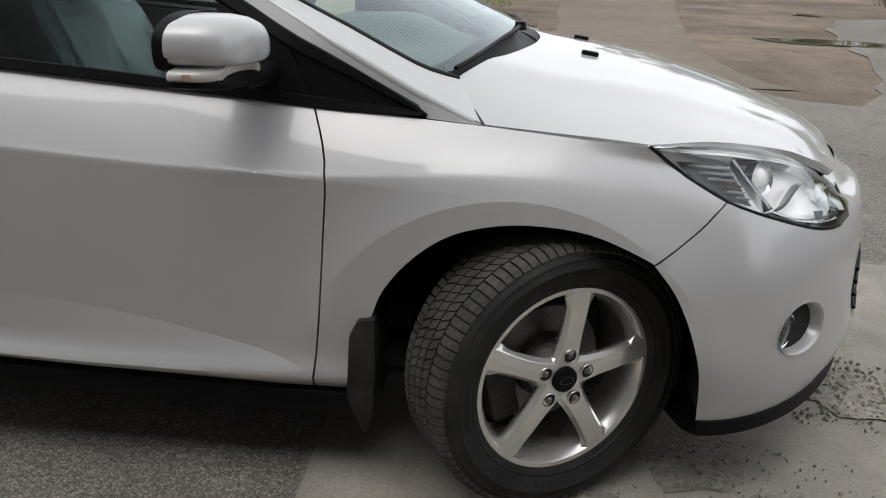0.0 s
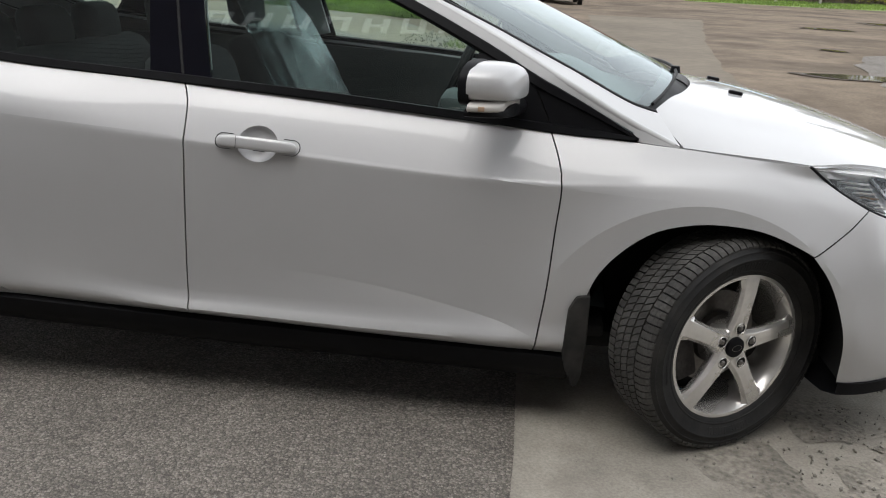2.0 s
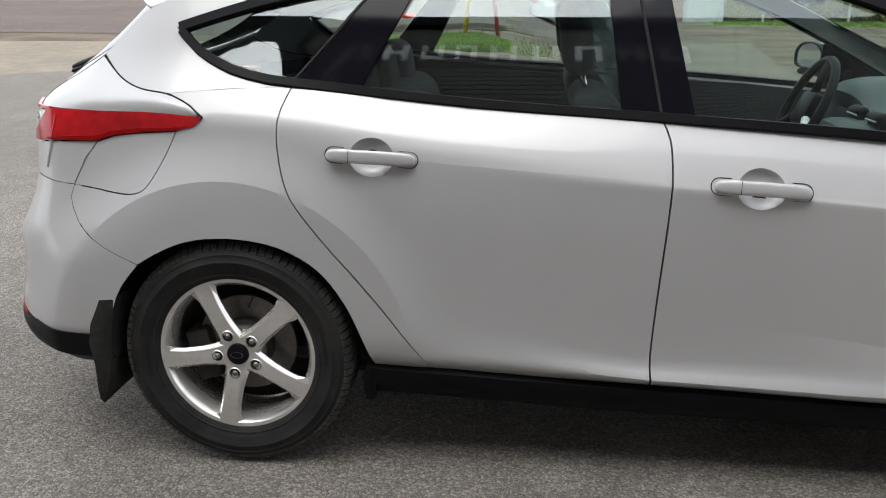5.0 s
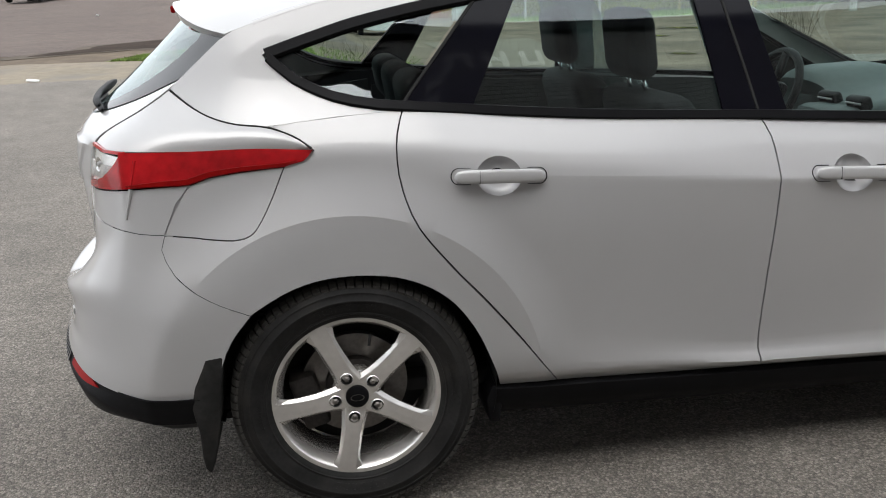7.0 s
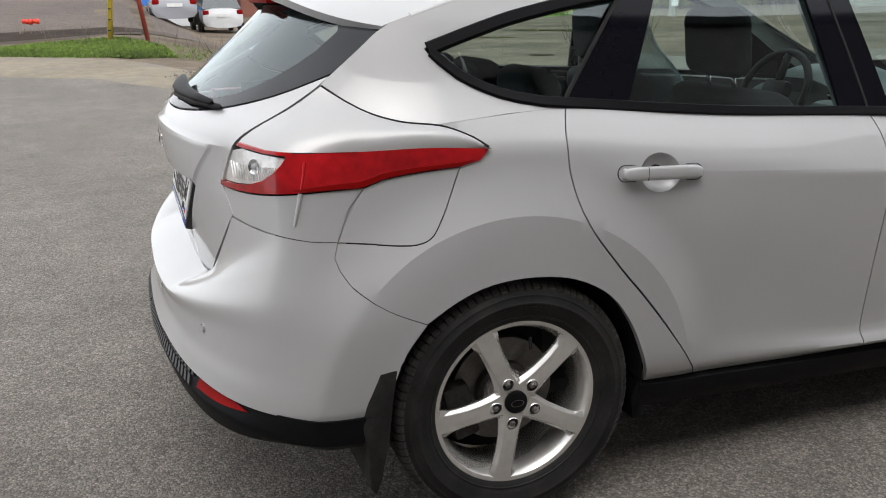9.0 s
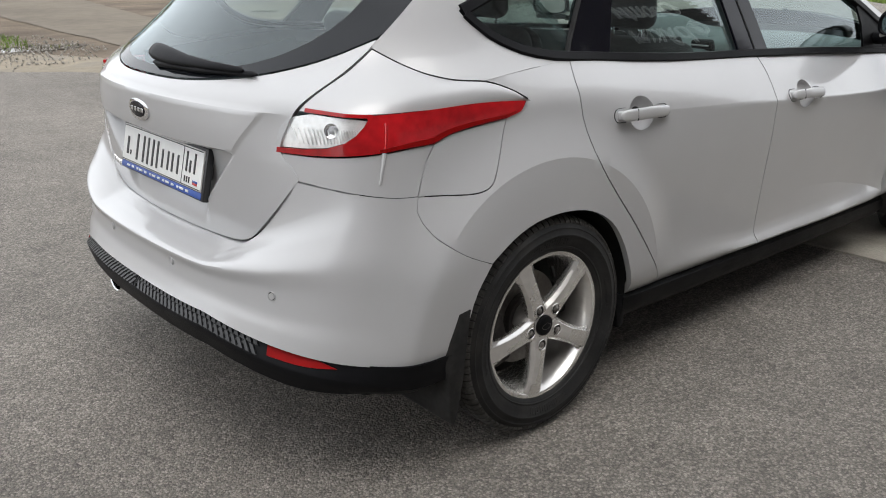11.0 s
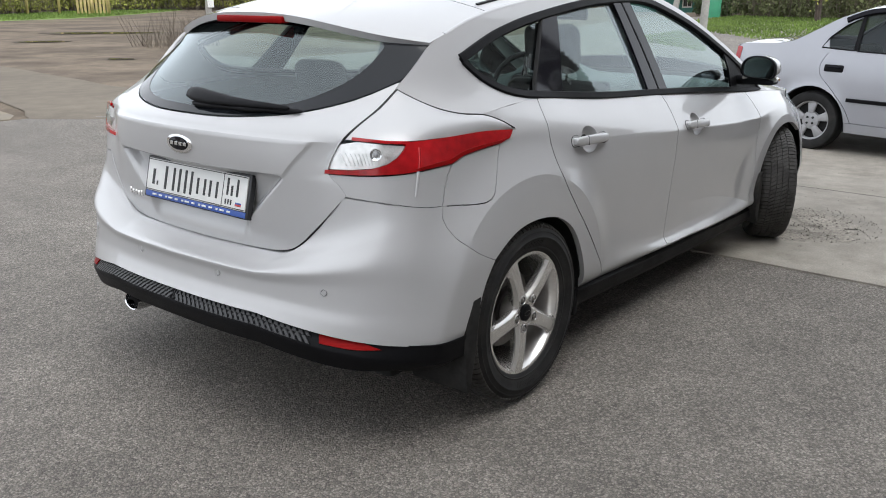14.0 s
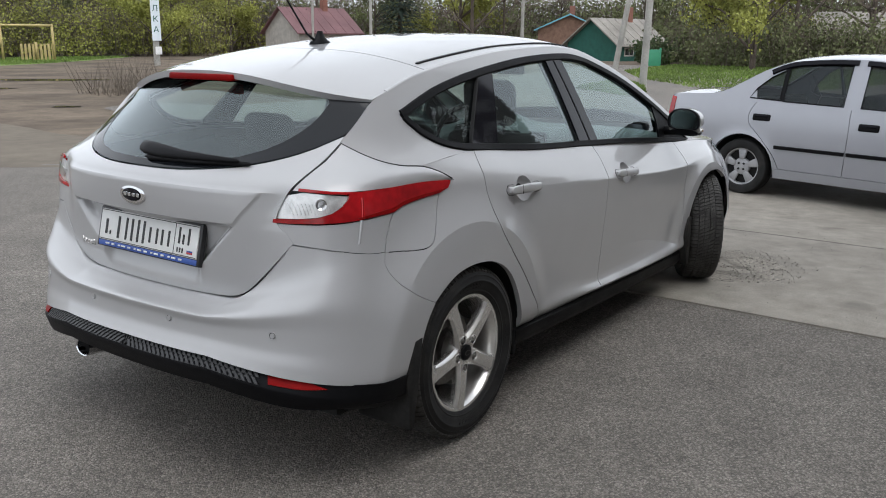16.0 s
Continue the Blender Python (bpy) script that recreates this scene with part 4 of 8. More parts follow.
def loft(rings, cap0=True, cap1=True):
    bm_ = bmesh.new()
    vs = [[bm_.verts.new(p) for p in r] for r in rings]
    n_ = len(vs[0])
    for p, q in zip(vs, vs[1:]):
        for k in range(n_):
            bm_.faces.new((p[k], p[(k + 1) % n_], q[(k + 1) % n_], q[k]))
    if cap0:
        bm_.faces.new(vs[0][::-1])
    if cap1:
        bm_.faces.new(vs[-1])
    bmesh.ops.recalc_face_normals(bm_, faces=bm_.faces[:])
    return bm_


# ---- greenhouse ----
SEAM = curve([(-0.400, 1.088), (-0.372, 1.066), (-0.345, 1.047), (-0.30, 1.024), (-0.24, 1.008), (-0.17, 1.000), (-0.10, 0.975), (-0.06, 0.948)])
TIPQ = (-0.157, 1.163)
win_low_q = [TIPQ, (-0.093, 1.104), (-0.002, 1.060), (0.085, 1.040), (0.166, 1.030)]
win_top = [TIPQ, (-0.03, 1.202), (0.10, 1.236), (0.33, 1.276), (0.70, 1.318), (1.05, 1.333), (1.25, 1.322), (1.45, 1.272), (1.67, 1.194), (1.92, 1.076), (2.04, 1.010), (2.20, 0.935), (2.335, 0.866)]
win_low = [(0.166, 1.030), (0.626, 0.988), (1.083, 0.961), (1.50, 0.935), (1.90, 0.902), (2.10, 0.884), (2.335, 0.866)]
f_top, f_low = spline2(win_top, 0.03), spline2(win_low_q + win_low[1:], 0.03)


def cut(line, x0, x1):
    """The stretch of a line between two x, with ends on them."""
    xs, zs = [p.x for p in line], [p.y for p in line]
    f = lambda x: float(np.interp(x, xs, zs))
    return [Vector((x0, f(x0)))] + [p for p in line if x0 + 0.004 < p.x < x1 - 0.004] + [Vector((x1, f(x1)))]


def pane(xl0, xt0, xl1, xt1, rise=0.012):
    lo = [p + Vector((0, rise)) for p in cut(f_low, xl0, xl1)]
    hi = [p - Vector((0, rise)) for p in cut(f_top, xt0, xt1)]
    return lo + hi[::-1]


def glass_surf(x, z):
    return green(x, z) + Vector((0, 0.012, 0))


q_pane = [p for p in pane(-0.125, -0.115, 0.155, 0.355)]
for name, shape, par in (("quarter_glass", q_pane, CARS), ("door_glass", pane(0.335, 0.47, 0.985, 0.945), rear_door), ("door_glass", pane(1.155, 1.075, 1.905, 1.895), front_door)):
    obs = both(name, sheet(shape, glass_surf, 0.05, 0.0, 0.0, out=OUT), GLASS_SIDE, par, "green-tinted window glass")
    for o in obs:
        o.visible_shadow = False
# black divisions and frames
both("pillar_trim", sheet([Vector(p) for p in ((0.165, 1.040), (0.335, 1.020), (0.475, 1.280), (0.365, 1.268))], green, 0.04, 0.0, 0.008, lift=0.001, out=OUT), BLACK_GLOSS, rear_door, "gloss black door frame corner")
both("pillar_trim", sheet([Vector(p) for p in ((0.985, 0.975), (1.078, 0.968), (1.005, 1.325), (0.940, 1.322))], green, 0.04, 0.0, 0.008, lift=0.001, out=OUT), BLACK_GLOSS, rear_door, "gloss black pillar cover")
both("pillar_trim", sheet([Vector(p) for p in ((1.084, 0.968), (1.160, 0.963), (1.082, 1.324), (1.011, 1.325))], green, 0.04, 0.0, 0.008, lift=0.001, out=OUT), BLACK_GLOSS, front_door, "gloss black pillar cover")
both("sail_panel", sheet([Vector(p) for p in ((1.90, 0.905), (2.098, 0.884), (2.040, 1.008), (1.92, 1.068), (1.893, 1.068))], green, 0.03, 0.0, 0.008, lift=0.001, out=OUT), BLACK_TRIM, front_door)
both("sail_backing", sheet([Vector(p) for p in ((2.02, 0.90), (2.13, 0.885), (2.070, 1.005), (2.0, 1.03))], green, 0.03, 0.0, 0.0, lift=-0.010, out=OUT), DARK, front_door)
both("fixed_corner_panel", sheet([Vector(p) for p in ((2.104, 0.884), (2.325, 0.868), (2.20, 0.933), (2.048, 1.006))], green, 0.03, 0.0, 0.008, lift=0.0, out=OUT), BLACK_TRIM, CARS)
both("window_trim", band(f_top, lambda t: 0.028 * (1 - 0.8 * max(0, (t - 0.90) / 0.10)), green, 0.007, 0.012, OUT), BLACK_TRIM, CARS, "black window surround")
both("belt_strip", band(cut(f_low, -0.15, 2.325), lambda t: 0.024 * (1 - 0.7 * max(0, (t - 0.93) / 0.07)), green, 0.008, 0.012, OUT), BLACK_TRIM, CARS, "black belt moulding")
for xa, za, xb, zb in ((0.163, 1.036, 0.37, 1.275), (1.08, 0.968, 1.008, 1.33)):
    both("door_gap", band([Vector((xa + (xb - xa) * k / 8, za + (zb - za) * k / 8)) for k in range(9)], 0.008, green, 0.0035, 0.01, OUT), DARK, CARS)

# painted body above the windows and behind them
roof_line = [Vector((x, RAIL(x))) for x in np.linspace(-0.232, 2.435, 90)]
upper_side = roof_line + [Vector((2.45, 0.850)), Vector((2.335, 0.860))] + [p + Vector((0, 0.010)) for p in f_top[::-1]][1:-1]
upper_side += [Vector((-0.165, 1.163))] + [p - Vector((0.004, 0.008)) for p in cut(f_low, -0.15, 0.158)] + [Vector((0.161, 1.022)), Vector((0.0, 1.016)), Vector((-0.165, 1.003))]
upper_side += [Vector((x, SEAM(x))) for x in np.linspace(-0.20, -0.400, 12)] + [Vector((-0.327, 1.150)), Vector((-0.268, 1.200))]
both("roof_side", sheet(upper_side, green, 0.028, 0.0, 0.01, out=OUT), SILVER, CARS)
# shoulder over the lamp


def shoulder(u, v):
    """From the lamp's upper edge (v = 0) to the seam beside the glass (v = 1)."""
    lo = lower(*at_x(-0.06 - 0.533 * u, 0.945 + 0.015 * min(1, u * 1.2)))
    hx = -0.06 - 0.336 * u
    hi = green(hx, SEAM(hx))
    base_ = lo.lerp(hi, v) + Vector((-0.3, -0.6, 0.6)) * (0.05 * v * (1 - v) * min(1, 5 * u))
    if u < 0.4:
        return base_
    w = ((u - 0.4) / 0.6) ** 3
    return base_ + (gate_side(v) - shoulder_end(v)) * w


def gate_side(v):
    """Beside the tailgate's edge, from the lamp (v = 0) to the glass corner (v = 1)."""
    z = 0.962 + 0.123 * v
    y = float(np.interp(z, (0.93, 0.985, 1.04, 1.085), (0.570, 0.598, 0.612, 0.612))) + 0.005
    c = tail(y, z)
    return Vector((c.x + 0.003, -c.y, c.z))


def shoulder_end(v):
    lo, hi = lower(*at_x(-0.593, 0.960)), green(-0.396, SEAM(-0.396))
    return lo.lerp(hi, v) + Vector((-0.3, -0.6, 0.6)) * (0.05 * v * (1 - v))


both("shoulder_gap", tube([green(x, SEAM(x)) + Vector((0, 0.002, 0.001)) for x in np.linspace(-0.396, -0.065, 24)], 0.0028, 6), DARK, CARS)
both("gate_gap", tube([gate_side(k / 10) + Vector((0.006, 0.003, 0)) for k in range(11)], 0.004, 6), DARK, CARS)
bm = bmesh.new()
gridv = [[bm.verts.new(shoulder(i / 26, j / 8)) for j in range(9)] for i in range(27)]
for i in range(26):
    for j in range(8):
        bm.faces.new((gridv[i][j], gridv[i + 1][j], gridv[i + 1][j + 1], gridv[i][j + 1]))
bmesh.ops.recalc_face_normals(bm, faces=bm.faces[:])
bm.normal_update()
if sum(f.normal.dot(Vector((-0.3, -0.6, 0.6))) for f in bm.faces) < 0:
    bmesh.ops.reverse_faces(bm, faces=bm.faces[:])
both("lamp_shoulder", bm, SILVER, CARS)

both("pillar_edge", tube([green(x, RAIL(x)) + Vector((0, 0.0095, -0.0075)) for x in np.linspace(-0.18, 2.43, 90)], 0.0125, 12), SILVER, CARS)

# roof, spoiler, windscreen
def in_plan(x0, x1, edge0, edge1, n=40, fr=1.0):
    """A plan outline between two end lines x = edge(y), as wide as the roof rails."""
    ys = np.linspace(-1, 1, n)
    a = [Vector((edge0(y), y * rail_width(edge0(y)) * fr)) for y in ys]
    b = [Vector((edge1(y), y * rail_width(edge1(y)) * fr)) for y in ys]
    r0, r1 = edge0(1), edge1(1)
    right = [Vector((x, rail_width(x) * fr)) for x in np.linspace(r0, r1, 40)][1:-1]
    left = [Vector((p.x, -p.y)) for p in right]
    return a + right + b[::-1] + left[::-1]


seam_x = lambda y: 0.07 - 0.05 * (1 - y * y) if abs(y) < 0.999 else 0.07
part("roof", sheet(in_plan(0, 0, seam_x, lambda y: 1.50 - 0.10 * y * y), top, 0.05, 0.002, 0.01, out=UP), SILVER, car)
spoiler = part("roof_spoiler", sheet(in_plan(0, 0, lambda y: -0.432 + 0.18 * abs(y) ** 3, lambda y: seam_x(y) - 0.003), top, 0.04, 0.001, 0.022, out=UP), SILVER, car)
SCREEN_EDGE = curve([(1.38, 0.585), (1.66, 0.628), (1.94, 0.652), (2.13, 0.664), (2.30, 0.668), (2.40, 0.640)])
foot = lambda y: 2.558 - 0.195 * abs(y / 0.64) ** 1.9 - 0.045 * max(0, 1 - (y / 0.60) ** 2)
head_x = lambda y: 1.505 - 0.12 * (y / 0.585) ** 2
ys = np.linspace(-1, 1, 40)
scr = [Vector((head_x(y * 0.585), y * 0.585)) for y in ys] + [Vector((x, SCREEN_EDGE(x))) for x in np.linspace(1.40, 2.385, 30)] + [Vector((foot(y * 0.64), y * 0.64)) for y in ys[::-1]] + [Vector((x, -SCREEN_EDGE(x))) for x in np.linspace(2.385, 1.40, 30)]
ws = part("windscreen", sheet(scr, top, 0.05, 0.0, 0.0, lift=-0.004, out=UP), GLASS_SIDE, car, "green-tinted windscreen")
ws.visible_shadow = False
for sgn in (-1, 1):
    a_edge = [Vector((x, sgn * (SCREEN_EDGE(x) + 0.006))) for x in np.linspace(1.385, 2.40, 34)]
    b_edge = [Vector((x, sgn * (rail_width(x) - 0.001))) for x in np.linspace(2.445, 1.385, 34)]
    part("screen_pillar", sheet(a_edge + [Vector((2.40, sgn * 0.66))] + b_edge, top, 0.03, 0.0, 0.01, out=UP), SILVER, car)
    part("screen_seal", band([Vector((x, sgn * SCREEN_EDGE(x))) for x in np.linspace(1.385, 2.39, 34)], 0.014, top, 0.002, 0.012, UP), BLACK_TRIM, ws)
    part("roof_ditch", band([Vector((x, sgn * rail_width(x) * 0.90)) for x in np.linspace(0.09, 1.38, 40)], 0.012, top, 0.004, 0.008, UP), BLACK_TRIM, car)
bm = box(-0.4365, -0.400, -0.165, 0.165, 1.266, 1.288, 0.006)
part("high_brake_light", bm, RED_DARK, spoiler, "red high-level brake light")

under = bmesh.new()
rows_ = []
for y in np.linspace(-1, 1, 41):
    xe = -0.424 + 0.18 * abs(y) ** 3
    e_ = top(xe, y * rail_width(xe) * 0.985) - Vector((0, 0, 0.020))
    yg = y * 0.612
    g_ = tail(yg, 1.215 + 0.055 * (1 - (yg / 0.612) ** 2)) + Vector((0.006, 0, -0.004))
    rows_.append([under.verts.new(v) for v in (e_, e_.lerp(g_, 0.5) + Vector((0.006, 0, 0.006)), g_)])
for a, b in zip(rows_, rows_[1:]):
    for k in range(2):
        under.faces.new((a[k], b[k], b[k + 1], a[k + 1]))
part("spoiler_underside", under, BLACK_TRIM, spoiler, "black underside of the roof spoiler")

# bonnet
hood_rear = lambda y: 2.57 - 0.195 * (abs(y) / 0.64) ** 1.9
hood_pts = [Vector((hood_rear(y), y)) for y in np.linspace(-0.64, 0.64, 40)]
hood_edge = [(2.380, 0.650), (2.454, 0.769)], [(2.454, 0.769), (2.62, 0.768), (2.79, 0.762)], [(2.79, 0.762), (2.95, 0.690), (3.10, 0.592), (3.21, 0.500), (3.295, 0.40)], [(3.295, 0.40), (3.36, 0.20), (3.38, 0.0)]
right = []
for r in hood_edge:
    right += spline2(r, 0.03)[:-1]
right.append(Vector((3.38, 0.0)))
hood_out = hood_pts + right[1:] + [Vector((p.x, -p.y)) for p in right[1:-1]][::-1]
hood = part("bonnet", sheet(hood_out, bonnet, 0.035, 0.002, 0.02, out=UP), SILVER, car)
for y in (-0.19, 0.19):
    part("washer_nozzle", moved(box(-0.022, 0.022, -0.012, 0.012, -0.004, 0.010, 0.004), pose(2.70, y, bonnet(2.70, y).z, 0, 8, 0)), BLACK_TRIM, hood)
cowl = bmesh.new()
rows_ = []
for y in np.linspace(-0.63, 0.63, 30):
    xa, xb = foot(y), hood_rear(y) + 0.03
    za = top(xa, y).z - 0.012
    rows_.append((cowl.verts.new((xa - 0.04, y, top(xa - 0.04, y).z - 0.012)), cowl.verts.new((xa + 0.015, y, za - 0.03)), cowl.verts.new((xb, y, bonnet(xb, y).z - 0.035))))
for a, b in zip(rows_, rows_[1:]):
    for k in range(2):
        cowl.faces.new((a[k], b[k], b[k + 1], a[k + 1]))
part("cowl", cowl, BLACK_TRIM, car)

# tailgate
gl_low = [(0.0, 1.000), (0.20, 1.003), (0.40, 1.022), (0.53, 1.058), (0.607, 1.108)]
gl_side = [(0.607, 1.108), (0.620, 1.130), (0.624, 1.165), (0.612, 1.222)]
gate_right = [(0.0, 0.600), (0.25, 0.602), (0.38, 0.610), (0.45, 0.639), (0.52, 0.704), (0.588, 0.778), (0.612, 0.805), (0.588, 0.835), (0.550, 0.868), (0.570, 0.93), (0.598, 0.985), (0.612, 1.04), (0.614, 1.085), (0.611, 1.106)]
half = spline2(gate_right, 0.025)
lowg = spline2(gl_low, 0.025)
gate_all = half + [Vector((p.x, p.y)) for p in lowg[::-1]][0:] + [Vector((-p.x, p.y)) for p in lowg][1:] + [Vector((-p.x, p.y)) for p in half[::-1]][:-1]
zs_ = np.arange(LEDGE_Z + 0.004, 0.948, 0.0065)
GATE_LINES = [[Vector((y, fold_z(y))) for y in np.arange(-0.55, 0.551, 0.0065)], [Vector((y, LEDGE_Z)) for y in np.arange(-0.41, 0.411, 0.0065)]]
GATE_LINES += [[Vector((sgn * (ledge_half(z) - 0.012), z)) for z in zs_] for sgn in (-1, 1)]
tailgate = part("tailgate", sheet(gate_all, tail, 0.0065, 0.002, 0.016, out=BACK, creases=GATE_LINES), SILVER, car)
upl = [Vector((y, 1.222 + 0.062 * (1 - (y / 0.612) ** 2))) for y in np.linspace(0.612, -0.612, 30)]
sidel = spline2(gl_side, 0.03)
glass_out = lowg + sidel[1:-1] + upl + [Vector((-p.x, p.y)) for p in sidel[::-1]][1:-1] + [Vector((-p.x, p.y)) for p in lowg[::-1]][:-1]
rg = part("rear_glass", sheet(glass_out, tail, 0.05, 0.001, 0.0, lift=0.0, out=BACK), GLASS_REAR, tailgate, "green-tinted rear window glass")
rg.visible_shadow = False
inner_r = spline2([(0.0, 1.020), (0.22, 1.026), (0.38, 1.050), (0.468, 1.098), (0.500, 1.155), (0.505, 1.20), (0.475, 1.232), (0.25, 1.255), (0.0, 1.262)], 0.03)
inner = inner_r + [Vector((-p.x, p.y)) for p in inner_r[::-1]][1:-1]
border = sheet(glass_out, tail, 0.04, 0.002, 0.0, lift=0.0015, out=BACK, holes=[inner])
part("glass_border", border, GLASS_PRINT, tailgate, "black printed border of the rear glass")
# badge and plate on the tailgate
def oval(rx, rz, thick, x, z, tilt):
    bm_ = lathe([(0.0, -thick), (0.8, -thick), (1.0, -thick * 0.4), (1.0, 0.0)], 40, "x")
    return moved(bm_, Matrix.Translation((x, 0, z)) @ Matrix.Rotation(radians(tilt), 4, "Y") @ Matrix.Diagonal((1, rx, rz, 1)))


badge = part("badge", oval(0.066, 0.031, 0.0055, -0.7350, 0.908, 2), CHROME, tailgate, "chrome oval badge")
part("badge_face", oval(0.058, 0.0245, 0.0068, -0.7350, 0.908, 2), BLACK_GLOSS, badge)
for y in (0.033, 0.011, -0.011, -0.033):
    part("badge_bar", moved(box(-0.0006, 0.0006, -0.0075, 0.0075, -0.0058, 0.0058, 0.0005, 1), pose(-0.7422, y, 0.908, 0, 2, 0)), CHROME, badge)
plate_m = Matrix.Translation((-0.682, 0, 0.763)) @ Matrix.Rotation(radians(14), 4, "Y")
plate = part("plate_frame", moved(box(-0.010, 0.010, -0.272, 0.272, -0.072, 0.068, 0.004), plate_m), PLATE_BLACK, tailgate, "black plate holder with a blue strip")
part("plate", moved(box(-0.014, 0.0, -0.260, 0.260, -0.048, 0.060, 0.002), plate_m), PLATE_WHITE, plate, "white number plate with plain bars")
part("frame_strip", moved(box(-0.0115, 0.0, -0.262, 0.262, -0.068, -0.050, 0.001), plate_m), PLATE_BLUE, plate)
for y0, y1, z0, z1 in ((0.228, 0.215, -0.026, 0.026), (0.203, 0.195, -0.026, -0.012), (0.160, 0.148, -0.034, 0.042), (0.116, 0.105, -0.034, 0.042), (0.085, 0.074, -0.034, 0.042), (0.052, 0.041, -0.034, 0.042), (0.021, 0.010, -0.034, 0.042), (-0.014, -0.024, -0.026, 0.026), (-0.050, -0.060, -0.026, 0.026), (-0.078, -0.088, -0.026, 0.026), (-0.112, -0.122, -0.026, 0.026), (-0.165, -0.174, -0.008, 0.046), (-0.186, -0.195, -0.008, 0.024), (-0.212, -0.221, -0.008, 0.046), (-0.162, -0.168, -0.036, -0.020), (-0.175, -0.181, -0.036, -0.020), (-0.188, -0.194, -0.036, -0.020)):
    part("plate_bar", moved(box(-0.0155, -0.013, min(y0, y1), max(y0, y1), z0, z1, 0.0004, 1), plate_m), PLATE_BLACK, plate)
for a in ((-0.258, 0.258, 0.055, 0.0575), (-0.258, 0.258, -0.0455, -0.043), (-0.1475, -0.145, -0.045, 0.057)):
    part("plate_line", moved(box(-0.0150, -0.013, *a, 0.0003, 1), plate_m), PLATE_BLACK, plate)
fb_ = bmesh.new()
add_box(fb_, -0.0155, -0.013, -0.240, -0.213, -0.036, -0.030)
part("flag_stripe", moved(fb_, plate_m), PLATE_RED, plate)
fb_ = bmesh.new()
add_box(fb_, -0.0155, -0.013, -0.240, -0.213, -0.030, -0.025)
part("flag_stripe", moved(fb_, plate_m), PLATE_BLUE, plate)
lb = bmesh.new()
for k in range(14):
    add_box(lb, -0.0130, -0.011, 0.20 - k * 0.030, 0.20 - k * 0.030 + 0.022 - 0.006 * (k % 3), -0.062, -0.056)
part("strip_bars", moved(lb, plate_m), PLATE_WHITE, plate)
mdl = bmesh.new()
for k in range(5):
    add_box(mdl, -0.003, 0.004, 0.320 + k * 0.021, 0.320 + k * 0.021 + 0.006 + 0.004 * (k % 2), -0.009, 0.007 if k % 4 else 0.012)
for v in mdl.verts:
    v.co += Vector((tail(v.co.y, 0.70).x, 0, 0.690))
part("model_badge", mdl, ALLOY, tailgate, "small chrome model letters, illegible")

# rear wiper
GU, GN = Vector((0.74, 0, 0.67)), Vector((-0.67, 0, 0.74))


def wiper_ring(y, hh, th, lift, down):
    y = 0.030 + (y - 0.066) * 1.24
    c = tail(y, 1.046 - 0.012 * (0.05 - y) / 0.4) + GN * (lift + 0.010) - GU * (down + 0.006)
    return [c + GU * (hh * math.cos(a)) + GN * (th * math.sin(a)) for a in np.linspace(0, 2 * math.pi, 16, endpoint=False)]


wiper = part("rear_wiper", loft([wiper_ring(*r) for r in ((0.068, 0.006, 0.003, 0.014, -0.006), (0.060, 0.020, 0.009, 0.014, -0.002), (0.030, 0.026, 0.012, 0.014, 0.002), (-0.03, 0.024, 0.011, 0.013, 0.006), (-0.10, 0.017, 0.009, 0.012, 0.008), (-0.18, 0.012, 0.008, 0.011, 0.009), (-0.265, 0.008, 0.006, 0.010, 0.010), (-0.272, 0.003, 0.003, 0.009, 0.010))]), BLACK_TRIM, tailgate, "black rear wiper with a tapered plastic arm")
part("wiper_blade", loft([wiper_ring(*r) for r in ((0.035, 0.005, 0.005, 0.000, 0.028), (0.015, 0.012, 0.009, 0.001, 0.027), (-0.15, 0.011, 0.008, 0.001, 0.019), (-0.29, 0.008, 0.006, 0.001, 0.012), (-0.302, 0.003, 0.003, 0.001, 0.012))]), BLACK_TRIM, wiper)
# black lower rear: valance, step pad, reflectors, sensors, exhaust
def pad(u, v):
    """The black band below the painted bumper: u as on the bumper, v from its upper edge (0) to its lip (1)."""
    a = lower(u, 0.0)
    n_ = Vector((a.x + 0.15, a.y * 0.55, 0)).normalized() if u < 0.999 else Vector((0, -1, 0))
    f_ = smooth_fade(u)
    return a + n_ * (0.007 - 0.030 * f_ + (0.036 * v - 0.004 * v * v) * f_ - 0.006 * v * (1 - f_)) + Vector((0, 0, -0.040 * v))


def smooth_fade(u):
    t = min(1.0, max(0.0, (0.90 - u) / 0.45))
    return t * t * (3 - 2 * t)


val = bmesh.new()
rowsv = []
for p in np.linspace(0.0, P_SIDE + 0.045, 70):
    a = lower(p, 0.0)
    n_ = Vector((a.x + 0.15, a.y * 0.55, 0)).normalized() if p < 0.999 else Vector((0, -1, 0))
    lip_ = pad(p, 1.0)
    rowsv.append([val.verts.new(v) for v in (a - n_ * 0.01 + Vector((0, 0, 0.003)), pad(p, 0.0) + Vector((0, 0, 0.003)), pad(p, 0.08), pad(p, 0.5), pad(p, 0.97), lip_ + Vector((0, 0, -0.006)), lip_ - n_ * 0.005 + Vector((0, 0, -0.024)), lip_ - n_ * 0.016 + Vector((0, 0, -0.058 * smooth_fade(p) - 0.03 * (1 - smooth_fade(p)))), lip_ - n_ * (0.06 + 0.06 * smooth_fade(p)) + Vector((0, 0, (0.305 if p < 0.3 else 0.305 - 0.035 * min(1, (p - 0.3) / 0.45)) - lip_.z)), a - n_ * 0.28 + Vector((0, 0, 0.25 - a.z)))])
